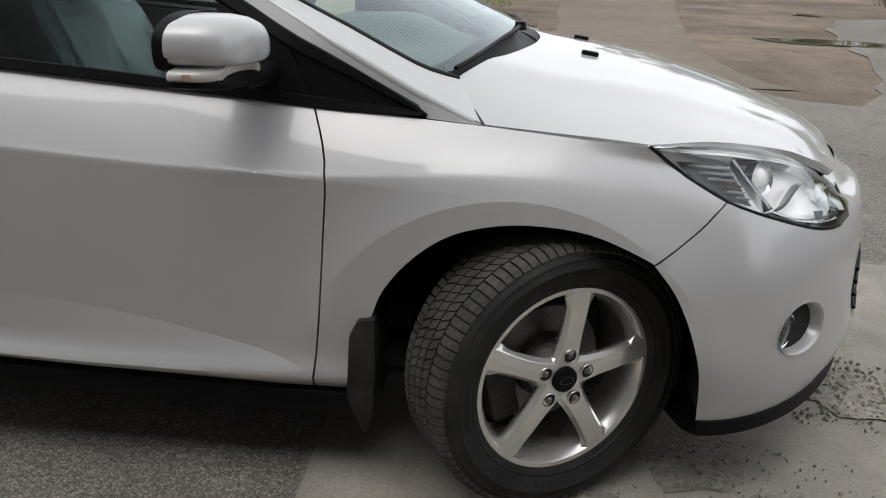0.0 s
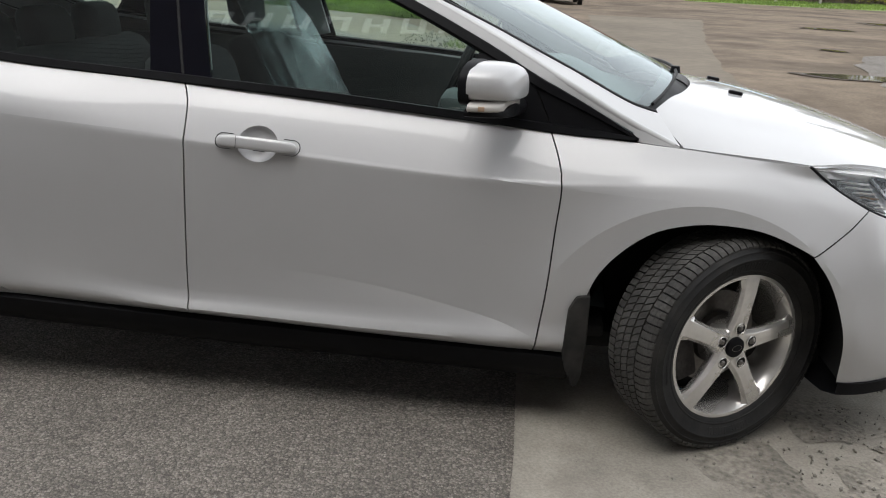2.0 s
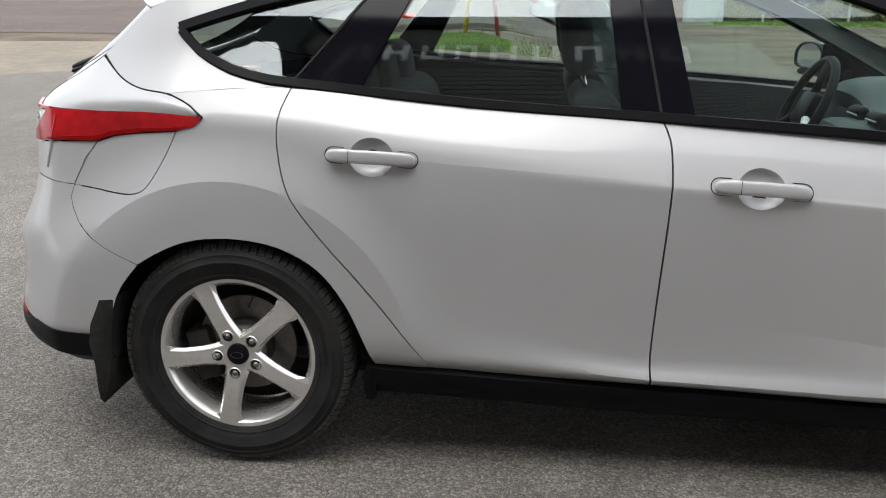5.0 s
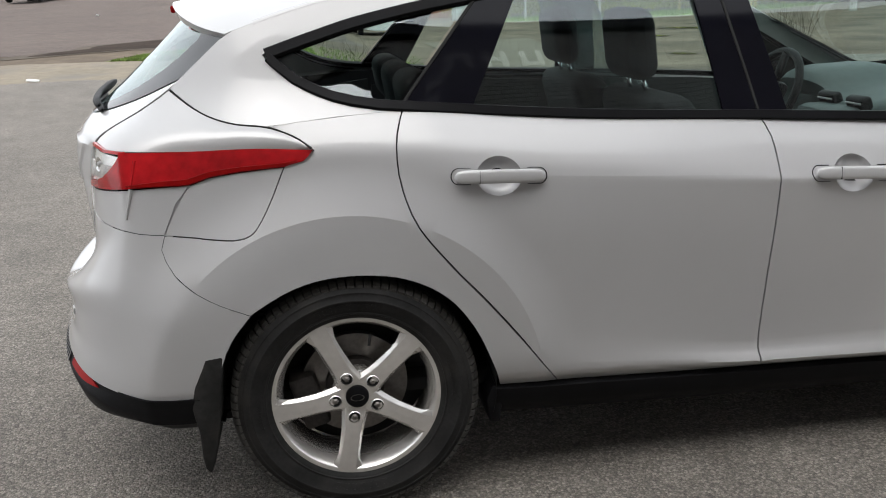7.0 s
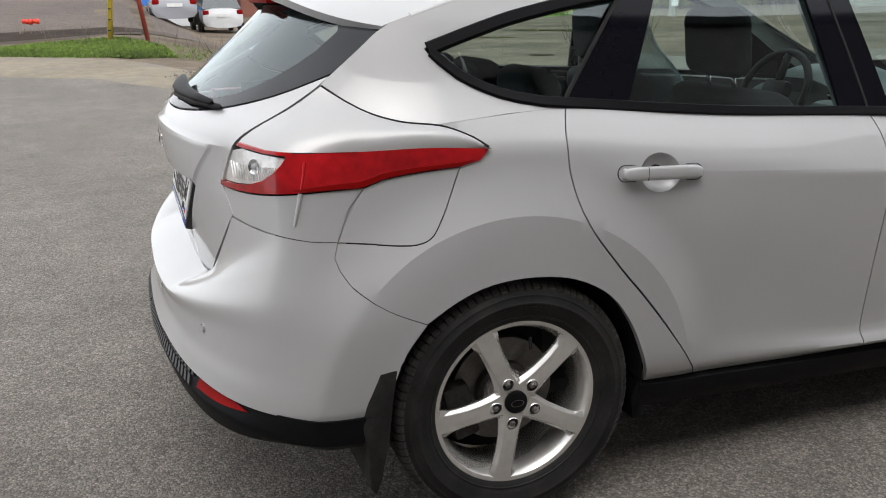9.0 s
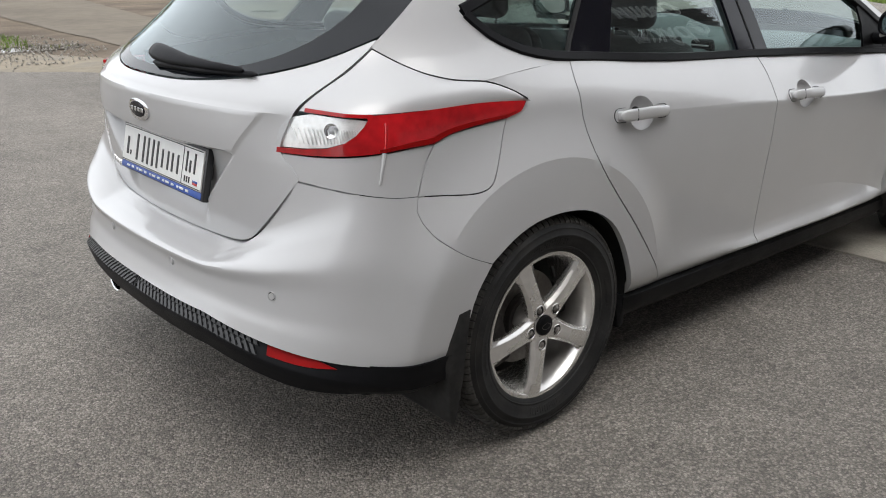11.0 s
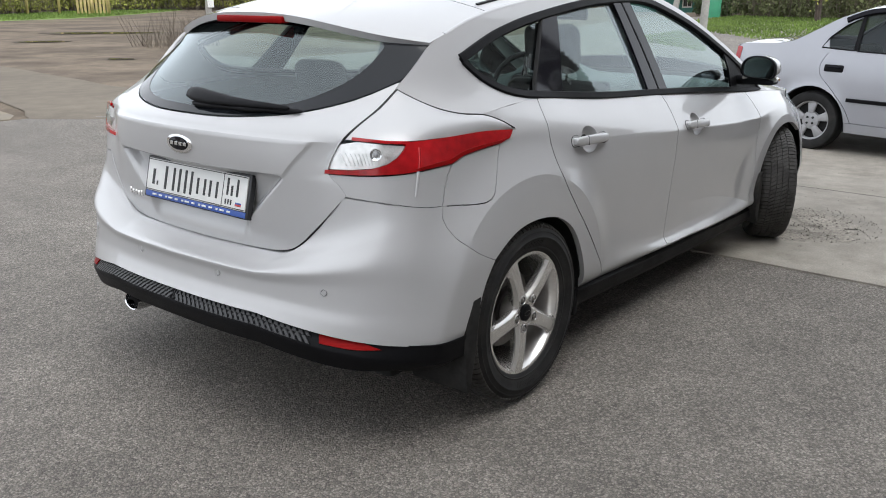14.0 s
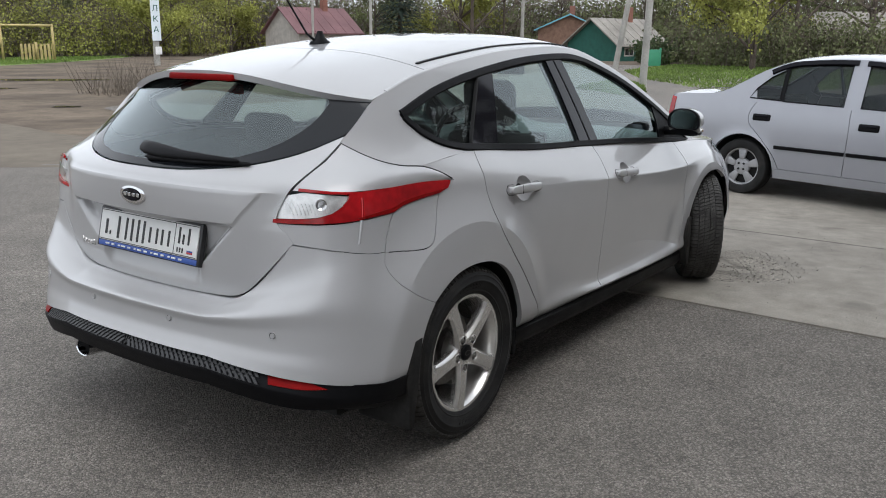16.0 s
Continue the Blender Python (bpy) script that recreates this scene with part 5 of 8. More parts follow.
for a, b in zip(rowsv, rowsv[1:]):
    for k in range(9):
        val.faces.new((a[k], b[k], b[k + 1], a[k + 1]))
bmesh.ops.recalc_face_normals(val, faces=val.faces[:])
valance = part("rear_valance", whole(val), BLACK_TRIM, car, "black plastic lower bumper")
# cross-ribbed step pad: two layers of slanting ribs
u_end = at_y(0.575, 0.45).x
pad_len = [0.0]
us_ = list(np.linspace(0.0, u_end, 120))
for a, b in zip(us_, us_[1:]):
    pad_len.append(pad_len[-1] + (pad(b, 0.5) - pad(a, 0.5)).length)
u_at = lambda d: float(np.interp(d, pad_len, us_))
for sgn in (0, 1):
    ribs_ = bmesh.new()
    for k in range(int(pad_len[-1] / 0.0215)):
        d0 = 0.006 + k * 0.0215
        for v0, v1, dd, tall in ((0.10, 0.48, 0.016, 0.0052), (0.53, 0.93, 0.017, 0.0052), (0.10, 0.93, -0.036, 0.0032)):
            q = []
            for v_, off in ((v0, 0.0), (v1, dd)):
                for w_ in (0.0, 0.012 if tall > 0.004 else 0.006):
                    q.append((u_at(max(0.0, d0 + off + w_)), v_))
            lo_ = [ribs_.verts.new(pad(u, v) + Vector((0.004, 0, -0.004))) for u, v in q]
            hi_ = [ribs_.verts.new(pad(u, v) + (pad(u, v) - Vector((-0.4, pad(u, v).y * 0.6, 0.15))).normalized() * tall) for u, v in q]
            for f4 in ((hi_[0], hi_[1], hi_[3], hi_[2]), (lo_[0], lo_[1], hi_[1], hi_[0]), (lo_[2], hi_[2], hi_[3], lo_[3]), (lo_[0], hi_[0], hi_[2], lo_[2]), (lo_[1], lo_[3], hi_[3], hi_[1])):
                ribs_.faces.new(f4)
    bmesh.ops.recalc_face_normals(ribs_, faces=ribs_.faces[:])
    if sgn:
        ribs_ = mirrored(ribs_)
    o = part("step_pad", ribs_, PAD_BLACK, valance, "cross-ribbed black step pad", smooth=False)
    o["kind"] = "stuff"
ra, rb2 = at_y(0.592, 0.45).x, at_y(0.755, 0.42).x
refl = [Vector((ra, 0.04)), Vector((ra + 0.006, 0.76)), Vector(((ra + rb2) / 2 + 0.01, 0.68)), Vector((rb2, 0.40)), Vector(((ra + rb2) / 2, 0.06))]
squash = lambda p: Vector((p.x, p.y * 0.06))
both("rear_reflector", sheet([squash(p) for p in spline2(refl[:1] + refl[:2] + refl[1:4] + refl[3:4] + refl[3:] + refl[:1], 0.03, True)], lambda u, v: pad(u, v / 0.06), 0.02, 0, 0.004, lift=0.005, out=Vector((-1, -0.5, 0))), RED_DARK, (valance, valance), "red rear reflector")
for y in (-0.598, -0.205, 0.205, 0.598):
    c = lower(*at_y(abs(y), 0.535))
    n_ = normal_of(lower, *at_y(abs(y), 0.535))
    if n_.x > 0:
        n_ = -n_
    c.y, n_.y = (abs(c.y) if y > 0 else c.y), (abs(n_.y) if y > 0 else -abs(n_.y))
    s_ = part("parking_sensor", moved(lathe([(0.0, 0.003), (0.008, 0.003), (0.0085, 0.0), (0.0100, 0.0), (0.0105, 0.0025), (0.012, 0.0025), (0.0125, -0.002)], 24, "z"), Matrix.Translation(c) @ n_.to_track_quat("Z", "Y").to_matrix().to_4x4()), SILVER, bumper_r)
    part("sensor_ring", moved(lathe([(0.0084, 0.0005), (0.0102, 0.0006)], 24, "z"), Matrix.Translation(c) @ n_.to_track_quat("Z", "Y").to_matrix().to_4x4()), DARK, s_)
tip_m = pose(-0.745, 0.365, 0.300, 0, 4, 0) @ Matrix.Diagonal((1, 1.35, 1, 1))
tip_ = part("exhaust_tip", moved(lathe([(0.026, 0.12), (0.029, 0.0), (0.032, -0.003), (0.034, 0.02), (0.032, 0.18)], 32, "x"), tip_m.copy()), CHROME, car, "chrome oval exhaust tip")
part("pipe_inside", moved(lathe([(0.0, 0.045), (0.0285, 0.045)], 24, "x"), tip_m.copy()), DARK, tip_)

# sills, mud flaps, front lip, wheel houses, inner shell
bm = bmesh.new()
rows_ = []
for x in np.linspace(0.362, 2.20, 40):
    zt = bottom(x)
    e = 0.006 * min(1, (x - 0.362) * 20)
    rows_.append([bm.verts.new((x, -y, z)) for y, z in ((0.70, zt + 0.02), (0.812 + e, zt + 0.001), (0.826 + e, zt - 0.008), (0.822 + e, zt - 0.05), (0.800, zt - 0.085), (0.775, zt - 0.100), (0.66, zt - 0.09))])
for a, b in zip(rows_, rows_[1:]):
    for k in range(6):
        bm.faces.new((a[k], b[k], b[k + 1], a[k + 1]))
bm.faces.new(rows_[0]), bm.faces.new(rows_[-1][::-1])
bmesh.ops.recalc_face_normals(bm, faces=bm.faces[:])
both("sill_cladding", bm, BLACK_TRIM, CARS, "black plastic sill moulding")


def mud_flap(outline, y0, y1):
    """A moulded flap: outline in x, z, lying across the width y0 to y1."""
    bm_ = extrude_poly(outline, 0.02)
    bmesh.ops.transform(bm_, matrix=Matrix(((1, 0, 0, 0), (0, 0, 1, 0), (0, 1, 0, 0), (0, 0, 0, 1))), verts=bm_.verts[:])
    for v in bm_.verts:
        v.co.y = y0 if v.co.y < 0.01 else y1
    bmesh.ops.recalc_face_normals(bm_, faces=bm_.faces[:])
    bmesh.ops.bevel(bm_, geom=bm_.edges[:], offset=0.006, segments=2, profile=0.5, affect="EDGES")
    return bm_


both("mud_flap", mud_flap([(2.242, 0.446), (2.205, 0.440), (2.185, 0.40), (2.178, 0.26), (2.19, 0.215), (2.203, 0.195), (2.210, 0.168), (2.226, 0.165), (2.237, 0.205), (2.243, 0.30)], -0.866, -0.62), FLAP, CARS, "black rubber mud flap")
both("mud_flap", mud_flap([(-0.312, 0.476), (-0.358, 0.474), (-0.390, 0.40), (-0.400, 0.345), (-0.390, 0.28), (-0.390, 0.215), (-0.386, 0.180), (-0.374, 0.166), (-0.360, 0.198), (-0.338, 0.30), (-0.325, 0.40)], -0.872, -0.65), FLAP, CARS, "black rubber mud flap")
both("sill_end", mud_flap([(0.385, 0.300), (0.352, 0.302), (0.335, 0.26), (0.345, 0.195), (0.372, 0.195)], -0.822, -0.66), BLACK_TRIM, CARS)
lip = bmesh.new()
rowsl = []
for p in np.linspace(P_FRONT - 0.005, P_END, 40):
    a = lower(p, 0.0)
    n_ = Vector((a.x - 2.6, a.y, 0)).normalized()
    rowsl.append([lip.verts.new(v) for v in (a - n_ * 0.004 + Vector((0, 0, 0.004)), a + n_ * 0.006, a + n_ * 0.004 - Vector((0, 0, 0.035)), a - n_ * 0.05 - Vector((0, 0, 0.05)), a - n_ * 0.25 - Vector((0, 0, 0.03)))])
for a, b in zip(rowsl, rowsl[1:]):
    for k in range(4):
        lip.faces.new((a[k], b[k], b[k + 1], a[k + 1]))
bmesh.ops.recalc_face_normals(lip, faces=lip.faces[:])
part("front_lip", whole(lip), BLACK_TRIM, car, "black plastic front lip")


def shell():
    """A dark inner skin behind the gaps between the panels."""
    bm_ = bmesh.new()
    ps, qs = np.linspace(0, P_END, 130), np.linspace(0, Q * 8, 20)
    vv = [[None] * 20 for _ in ps]
    for i, p in enumerate(ps):
        for j, q in enumerate(qs):
            c = lower(p, q)
            n_ = normal_of(lower, min(max(p, 0.02), P_END - 0.02), min(max(q, 0.01), Q * 8 - 0.01))
            mid = Vector((min(max(c.x, -0.2), 2.9), 0, c.z))
            if n_.dot(c - mid) < 0:
                n_ = -n_
            vv[i][j] = (c, bm_.verts.new(c - n_ * 0.022))
    for i in range(len(ps) - 1):
        for j in range(19):
            c = (vv[i][j][0] + vv[i + 1][j + 1][0]) / 2
            near = any((c.x - hx) ** 2 + (c.z - 0.316) ** 2 < 0.44 ** 2 for hx in (0.0, 2.60))
            if near or (p_mid := (ps[i] + ps[i + 1]) / 2) > P_FRONT - 0.3 and c.z > 0.66 or p_mid < 1.0 and c.z > 0.60:
                continue
            bm_.faces.new((vv[i][j][1], vv[i + 1][j][1], vv[i + 1][j + 1][1], vv[i][j + 1][1]))
    for v in [v for v in bm_.verts if not v.link_faces]:
        bm_.verts.remove(v)
    return bm_


both("inner_shell", shell(), DARK, CARS)
for hx in (0.0, 2.60):
    bm = bmesh.new()
    arc = [(hx + 0.365 * math.cos(a), 0.316 + 0.365 * math.sin(a)) for a in np.linspace(-0.25, math.pi + 0.25, 30)]
    a_ = [bm.verts.new((x, -0.800 if hx else -0.825, z)) for x, z in arc]
    b_ = [bm.verts.new((x, -0.50, z)) for x, z in arc]
    for i in range(29):
        bm.faces.new((a_[i], a_[i + 1], b_[i + 1], b_[i]))
    bm.faces.new(b_)
    both("wheel_house", bm, DARK, CARS)
part("underbody", box(-0.50, 2.95, -0.66, 0.66, 0.20, 0.26, 0.02), DARK, car)


# ---- wheels ----
TREAD_R = 0.316
# across the tread: outer shoulder, rib, middle; (y, radius) runs, slant along the tyre, share of a pitch that is rubber
TREAD_ROWS = (((0.0485, 0.3158), (0.070, 0.3148), (0.082, 0.3095), (0.0905, 0.3010)), 0.06, 0.80), (((0.0165, 0.3162), (0.0440, 0.3160)), 0.60, 0.82), (((-0.0125, 0.3163), (0.0125, 0.3163)), 0.50, 0.86), (((-0.0440, 0.3160), (-0.0165, 0.3162)), 0.60, 0.82), (((-0.0905, 0.3010), (-0.082, 0.3095), (-0.070, 0.3148), (-0.0485, 0.3158)), 0.06, 0.80)


def tyre_mesh():
    """The carcass: sidewalls with moulded rings and the floor of the tread's grooves."""
    side_ = [(0.209, -0.076), (0.2165, -0.0805), (0.2195, -0.0835), (0.226, -0.0865), (0.2275, -0.0895), (0.2310, -0.0900), (0.2325, -0.0895), (0.246, -0.0960), (0.262, -0.0992), (0.2635, -0.1005), (0.2665, -0.1005), (0.268, -0.0990), (0.282, -0.0962), (0.2835, -0.0970), (0.2855, -0.0965), (0.287, -0.0945), (0.295, -0.0900), (0.3025, -0.0815), (0.3075, -0.0700), (0.3085, -0.0300)]
    return lathe(side_ + [(r, -y) for r, y in side_[::-1]], 120, "y")


def tread_mesh(pitches=90):
    """Blocks of tread, row by row, with slanting slits between them."""
    bm_ = bmesh.new()
    for row, (run, slant, fill) in enumerate(TREAD_ROWS):
        for k in range(pitches):
            a0 = 2 * math.pi * (k + 0.31 * row) / pitches
            a1 = a0 + 2 * math.pi / pitches * fill
            cols = []
            for a in (a0, (a0 + a1) / 2, a1):
                hi_, lo_ = [], []
                for y, r in run:
                    t = a + slant * y / TREAD_R
                    hi_.append(bm_.verts.new((r * math.cos(t), y, r * math.sin(t))))
                    lo_.append(bm_.verts.new(((r - 0.009) * math.cos(t), y * 0.985, (r - 0.009) * math.sin(t))))
                cols.append((hi_, lo_))
            for (h0, l0), (h1, l1) in zip(cols, cols[1:]):
                for i in range(len(run) - 1):
                    bm_.faces.new((h0[i], h0[i + 1], h1[i + 1], h1[i]))
                bm_.faces.new((h0[0], h1[0], l1[0], l0[0])), bm_.faces.new((h0[-1], l0[-1], l1[-1], h1[-1]))
            for (h, l_), turn_ in ((cols[0], 1), (cols[-1], -1)):
                bm_.faces.new((h + l_[::-1])[::turn_])
    bmesh.ops.recalc_face_normals(bm_, faces=bm_.faces[:])
    return bm_


def sidewall_marks():
    """Raised moulded bars in two arcs on the sidewall, where the maker's lettering stands."""
    bm_ = bmesh.new()
    for mid_, n_, w_, r0, r1 in ((1.65, 8, 0.052, 0.2385, 0.2575), (4.75, 8, 0.052, 0.2385, 0.2575), (3.2, 12, 0.022, 0.242, 0.250), (0.15, 12, 0.022, 0.242, 0.250)):
        for k in range(n_):
            a = mid_ + (k - n_ / 2) * (w_ * 1.55)
            for b0, b1, c0, c1 in ((0.0, 0.28, r0, r1), (0.72, 1.0, r0, r1), (0.28, 0.72, r1 - 0.004, r1) if k % 3 else (0.28, 0.72, r0, r0 + 0.004)):
                q = []
                for yy in (0.0, 0.0012):
                    for t, r in ((b0, c0), (b1, c0), (b1, c1), (b0, c1)):
                        y_ = -0.0925 - 0.0068 * (r - 0.2385) / 0.019 - yy if r0 < 0.2400 else -0.0948 - 0.003 * (r - 0.242) / 0.008 - yy
                        q.append(bm_.verts.new((r * math.cos(a + t * w_), y_ + 0.0002, r * math.sin(a + t * w_))))
                bm_.faces.new(q[4:])
                for i in range(4):
                    bm_.faces.new((q[i], q[(i + 1) % 4], q[4 + (i + 1) % 4], q[4 + i]))
    bmesh.ops.recalc_face_normals(bm_, faces=bm_.faces[:])
    return bm_


def spoke_mesh(a):
    """One flat spoke with bevelled flanks, spreading into a pointed foot on the rim, at the angle a."""
    bm_ = bmesh.new()
    rows_ = []
    for t in (0.0, 0.10, 0.22, 0.36, 0.50, 0.64, 0.78, 0.88, 0.945, 1.0):
        r = 0.034 + (0.2105 - 0.034) * t
        flat = 0.0205 + 0.0075 * max(0.0, 1 - t / 0.35) ** 1.5 + 0.0045 * smooth_step((t - 0.55) / 0.45)
        flank = 0.0050 + 0.004 * (1 - t) + 0.0085 * smooth_step((t - 0.80) / 0.13) * (1 - 0.85 * smooth_step((t - 0.93) / 0.07))
        y = -0.0720 - 0.0060 * math.sin(math.pi * min(1.0, t * 1.02)) ** 0.8 - 0.0062 * t
        drop = 0.0125 - 0.0055 * t
        rows_.append([bm_.verts.new((r, yy, s_)) for yy, s_ in ((y + 0.048 - 0.015 * t, -flat * 0.7), (y + drop + 0.006, -flat - flank), (y + drop, -flat - flank), (y + 0.0012, -flat), (y, -flat * 0.9), (y - 0.0008, 0), (y, flat * 0.9), (y + 0.0012, flat), (y + drop, flat + flank), (y + drop + 0.006, flat + flank), (y + 0.048 - 0.015 * t, flat * 0.7))])
    for p, q in zip(rows_, rows_[1:]):
        for k in range(10):
            bm_.faces.new((p[k], q[k], q[k + 1], p[k + 1]))
        bm_.faces.new((p[10], q[10], q[0], p[0]))
    bm_.faces.new(rows_[0]), bm_.faces.new(rows_[-1])
    bmesh.ops.recalc_face_normals(bm_, faces=bm_.faces[:])
    return moved(bm_, Matrix.Rotation(-a, 4, "Y"))


def smooth_step(t):
    t = min(1.0, max(0.0, t))
    return t * t * (3 - 2 * t)


def wheel(parent, m, turn):
    """An alloy wheel with tyre, disc and nuts; its outer face towards -y before m."""
    def put(name, bm_, mat, par, label="", smooth=True):
        ob = part(name, bm_, mat, par, label, smooth)
        return ob
    tyre = new("wheel")
    tyre.parent, tyre.matrix_basis = parent, m
    carcass = put("tyre", tyre_mesh(), RUBBER, tyre, "black radial tyre")
    put("tread", tread_mesh(), TREAD, carcass, "", False)["kind"] = "stuff"
    put("sidewall_mark", sidewall_marks(), RUBBER, carcass, "", False)["kind"] = "stuff"
    rim = put("rim", lathe([(0.203, 0.09), (0.196, 0.03), (0.186, -0.030), (0.190, -0.052), (0.2015, -0.0745), (0.2040, -0.0775), (0.2135, -0.0795), (0.2160, -0.0785), (0.2165, -0.072), (0.208, -0.060), (0.206, 0.09)], 96, "y"), ALLOY, tyre, "silver five-spoke alloy rim")
    for k in range(5):
        put("spoke", spoke_mesh(turn + k * 2 * math.pi / 5), ALLOY, tyre, "", False)
    put("hub_disc", lathe([(0.0, -0.0715), (0.040, -0.0715), (0.055, -0.0690), (0.062, -0.060), (0.064, -0.030), (0.060, 0.0)], 40, "y"), ALLOY, tyre)
    cap = put("hub_cap", lathe([(0.0, -0.0835), (0.022, -0.0828), (0.0285, -0.0800), (0.0300, -0.0750), (0.0300, -0.060)], 36, "y"), BLACK_TRIM, tyre)
    put("cap_mark", moved(lathe([(0.0108, -0.0004), (0.0120, -0.0004)], 32, "y"), Matrix.Translation((0, -0.0836, 0)) @ Matrix.Diagonal((1.45, 1, 0.75, 1))), STEEL, cap)
    for k in range(5):
        a = turn + k * 2 * math.pi / 5
        c = Vector((0.0565 * math.cos(a), 0, 0.0565 * math.sin(a)))
        put("nut_well", moved(lathe([(0.0, -0.0765), (0.0125, -0.0768), (0.0142, -0.0792)], 24, "y"), Matrix.Translation(c)), DARK, tyre)
        put("well_rim", moved(lathe([(0.0135, -0.0775), (0.0150, -0.0800), (0.0168, -0.0780)], 24, "y"), Matrix.Translation(c)), ALLOY, tyre)
        put("wheel_nut", moved(lathe([(0.0, -0.0850), (0.0045, -0.0848), (0.0070, -0.0825), (0.0082, -0.0815), (0.0082, -0.0750)], 6, "y"), Matrix.Translation(c + Vector((0, 0.002, 0)))), STEEL, tyre)
    put("brake_disc", lathe([(0.06, 0.01), (0.138, 0.01), (0.139, 0.03), (0.06, 0.03)], 48, "y"), STEEL, tyre)
    put("disc_bell", lathe([(0.0, -0.01), (0.075, -0.01), (0.08, 0.03)], 32, "y"), IRON, tyre)
    put("caliper", moved(box(-0.075, 0.075, -0.02, 0.07, -0.035, 0.035, 0.012), Matrix.Rotation(radians(-15), 4, "Y") @ Matrix.Translation((-0.125, 0, 0)) @ Matrix.Rotation(radians(90), 4, "Y")), IRON, tyre)
    put("wheel_back", lathe([(0.0, 0.085), (0.2, 0.085)], 32, "y"), DARK, tyre)
    put("valve", tube([(0.165 * math.cos(1.3), -0.058, 0.165 * math.sin(1.3)), (0.140 * math.cos(1.3), -0.075, 0.140 * math.sin(1.3))], 0.004, 6), RUBBER, tyre)
    return tyre


STEER = 30.0
w_rear = wheel(car, pose(0, -0.755, 0.316), radians(115))
w_front = wheel(car, pose(2.6145, -0.7685, 0.316, 0, 0, STEER), radians(83))
for src, m in ((w_rear, pose(0, 0.755, 0.316, 0, 0, 180)), (w_front, pose(2.672, 0.7685, 0.316, 0, 0, 180 + STEER))):
    c = copy_thing(src, m)

# ---- door handles and mirrors ----
def handle(x, z, tilt):
    y = -lower(*at_x(x, z)).y
    slant = math.degrees(math.atan2(lower(*at_x(x, z + 0.03)).y - lower(*at_x(x, z - 0.03)).y, 0.06))
    rings_ = []
    for k in range(23):
        u = math.sin(math.pi / 2 * (-1 + 2 * k / 22))
        e = max(0.0, 1 - abs(u) ** 14) ** 0.5
        hh, th_ = max(0.0015, (0.0172 - 0.0018 * u * u) * e), max(0.0012, 0.0085 * e)
        yc = -0.0215 + 0.0075 * u * u
        rings_.append([(0.112 * u, yc + th_ * math.copysign(abs(math.sin(b)) ** 0.7, math.sin(b)), 0.0015 * (1 - u * u) + hh * math.copysign(abs(math.cos(b)) ** 0.7, math.cos(b))) for b in np.linspace(0, 2 * math.pi, 16, endpoint=False)])
    bm_ = loft(rings_)
    m = pose(x, -y, z, 0, tilt, 0) @ pose(0, 0, 0, -slant * 0.5, 0, 0)
    moved(bm_, m)
    cup = bmesh.new()
    rings = []
    for f_, dpt in ((1.005, -0.0004), (0.95, 0.003), (0.84, 0.012), (0.62, 0.020), (0.32, 0.023), (0.03, 0.024)):
        rings.append([cup.verts.new(lower(*p) + Vector((0, dpt, 0))) for p in cup_ring(x, z, tilt, f_)])
    for p_, q_ in zip(rings, rings[1:]):
        for k in range(26):
            cup.faces.new((p_[k], q_[k], q_[(k + 1) % 26], p_[(k + 1) % 26]))
    cup.normal_update()
    if sum(fc.normal.y for fc in cup.faces) > 0:
        bmesh.ops.reverse_faces(cup, faces=cup.faces[:])
    post = [moved(box(a, b, -0.012, 0.012, -0.0125, 0.0125, 0.006, 3), m.copy()) for a, b in ((0.062, 0.104), (-0.104, -0.062))]
    line_ = moved(box(-0.0532, -0.0522, -0.0288, -0.02, -0.0150, 0.0165), m)
    return bm_, cup, post, line_


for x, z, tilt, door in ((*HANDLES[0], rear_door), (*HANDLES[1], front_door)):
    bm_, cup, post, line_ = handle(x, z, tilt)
    hs = both("handle", bm_, SILVER, door, "silver painted door handle")
    both("handle_cup", cup, SILVER, door)
    for p_ in post:
        both("handle_post", p_, SILVER, hs)
    both("handle_seam", line_, DARK, hs)
    # shade in the gap round each handle end, drawn as a thin black band
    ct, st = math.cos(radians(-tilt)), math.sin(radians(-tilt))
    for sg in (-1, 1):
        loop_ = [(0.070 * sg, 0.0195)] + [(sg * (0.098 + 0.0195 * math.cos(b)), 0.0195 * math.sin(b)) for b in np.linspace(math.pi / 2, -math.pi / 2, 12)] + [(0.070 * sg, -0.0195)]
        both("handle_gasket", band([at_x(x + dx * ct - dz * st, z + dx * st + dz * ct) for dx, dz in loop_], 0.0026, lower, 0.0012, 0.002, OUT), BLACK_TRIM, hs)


def mirror_ring(x, sy, sz, cy_, cz_):
    """One section of the mirror housing: flat below, domed above, swept back at its outer end."""
    out_ = []
    for k in range(28):
        b = 2 * math.pi * k / 28
        c, s_ = math.cos(b), math.sin(b)
        n_ = 4.0 if s_ < 0 else 2.3
        rr = (abs(c) ** n_ + abs(s_) ** n_) ** (-1 / n_)
        y, z = c * rr * sy, s_ * rr * sz
        z *= (1.12 if s_ > 0 else 0.88)
        out_.append((x + 0.32 * y, cy_ + y, cz_ + z))
    return out_


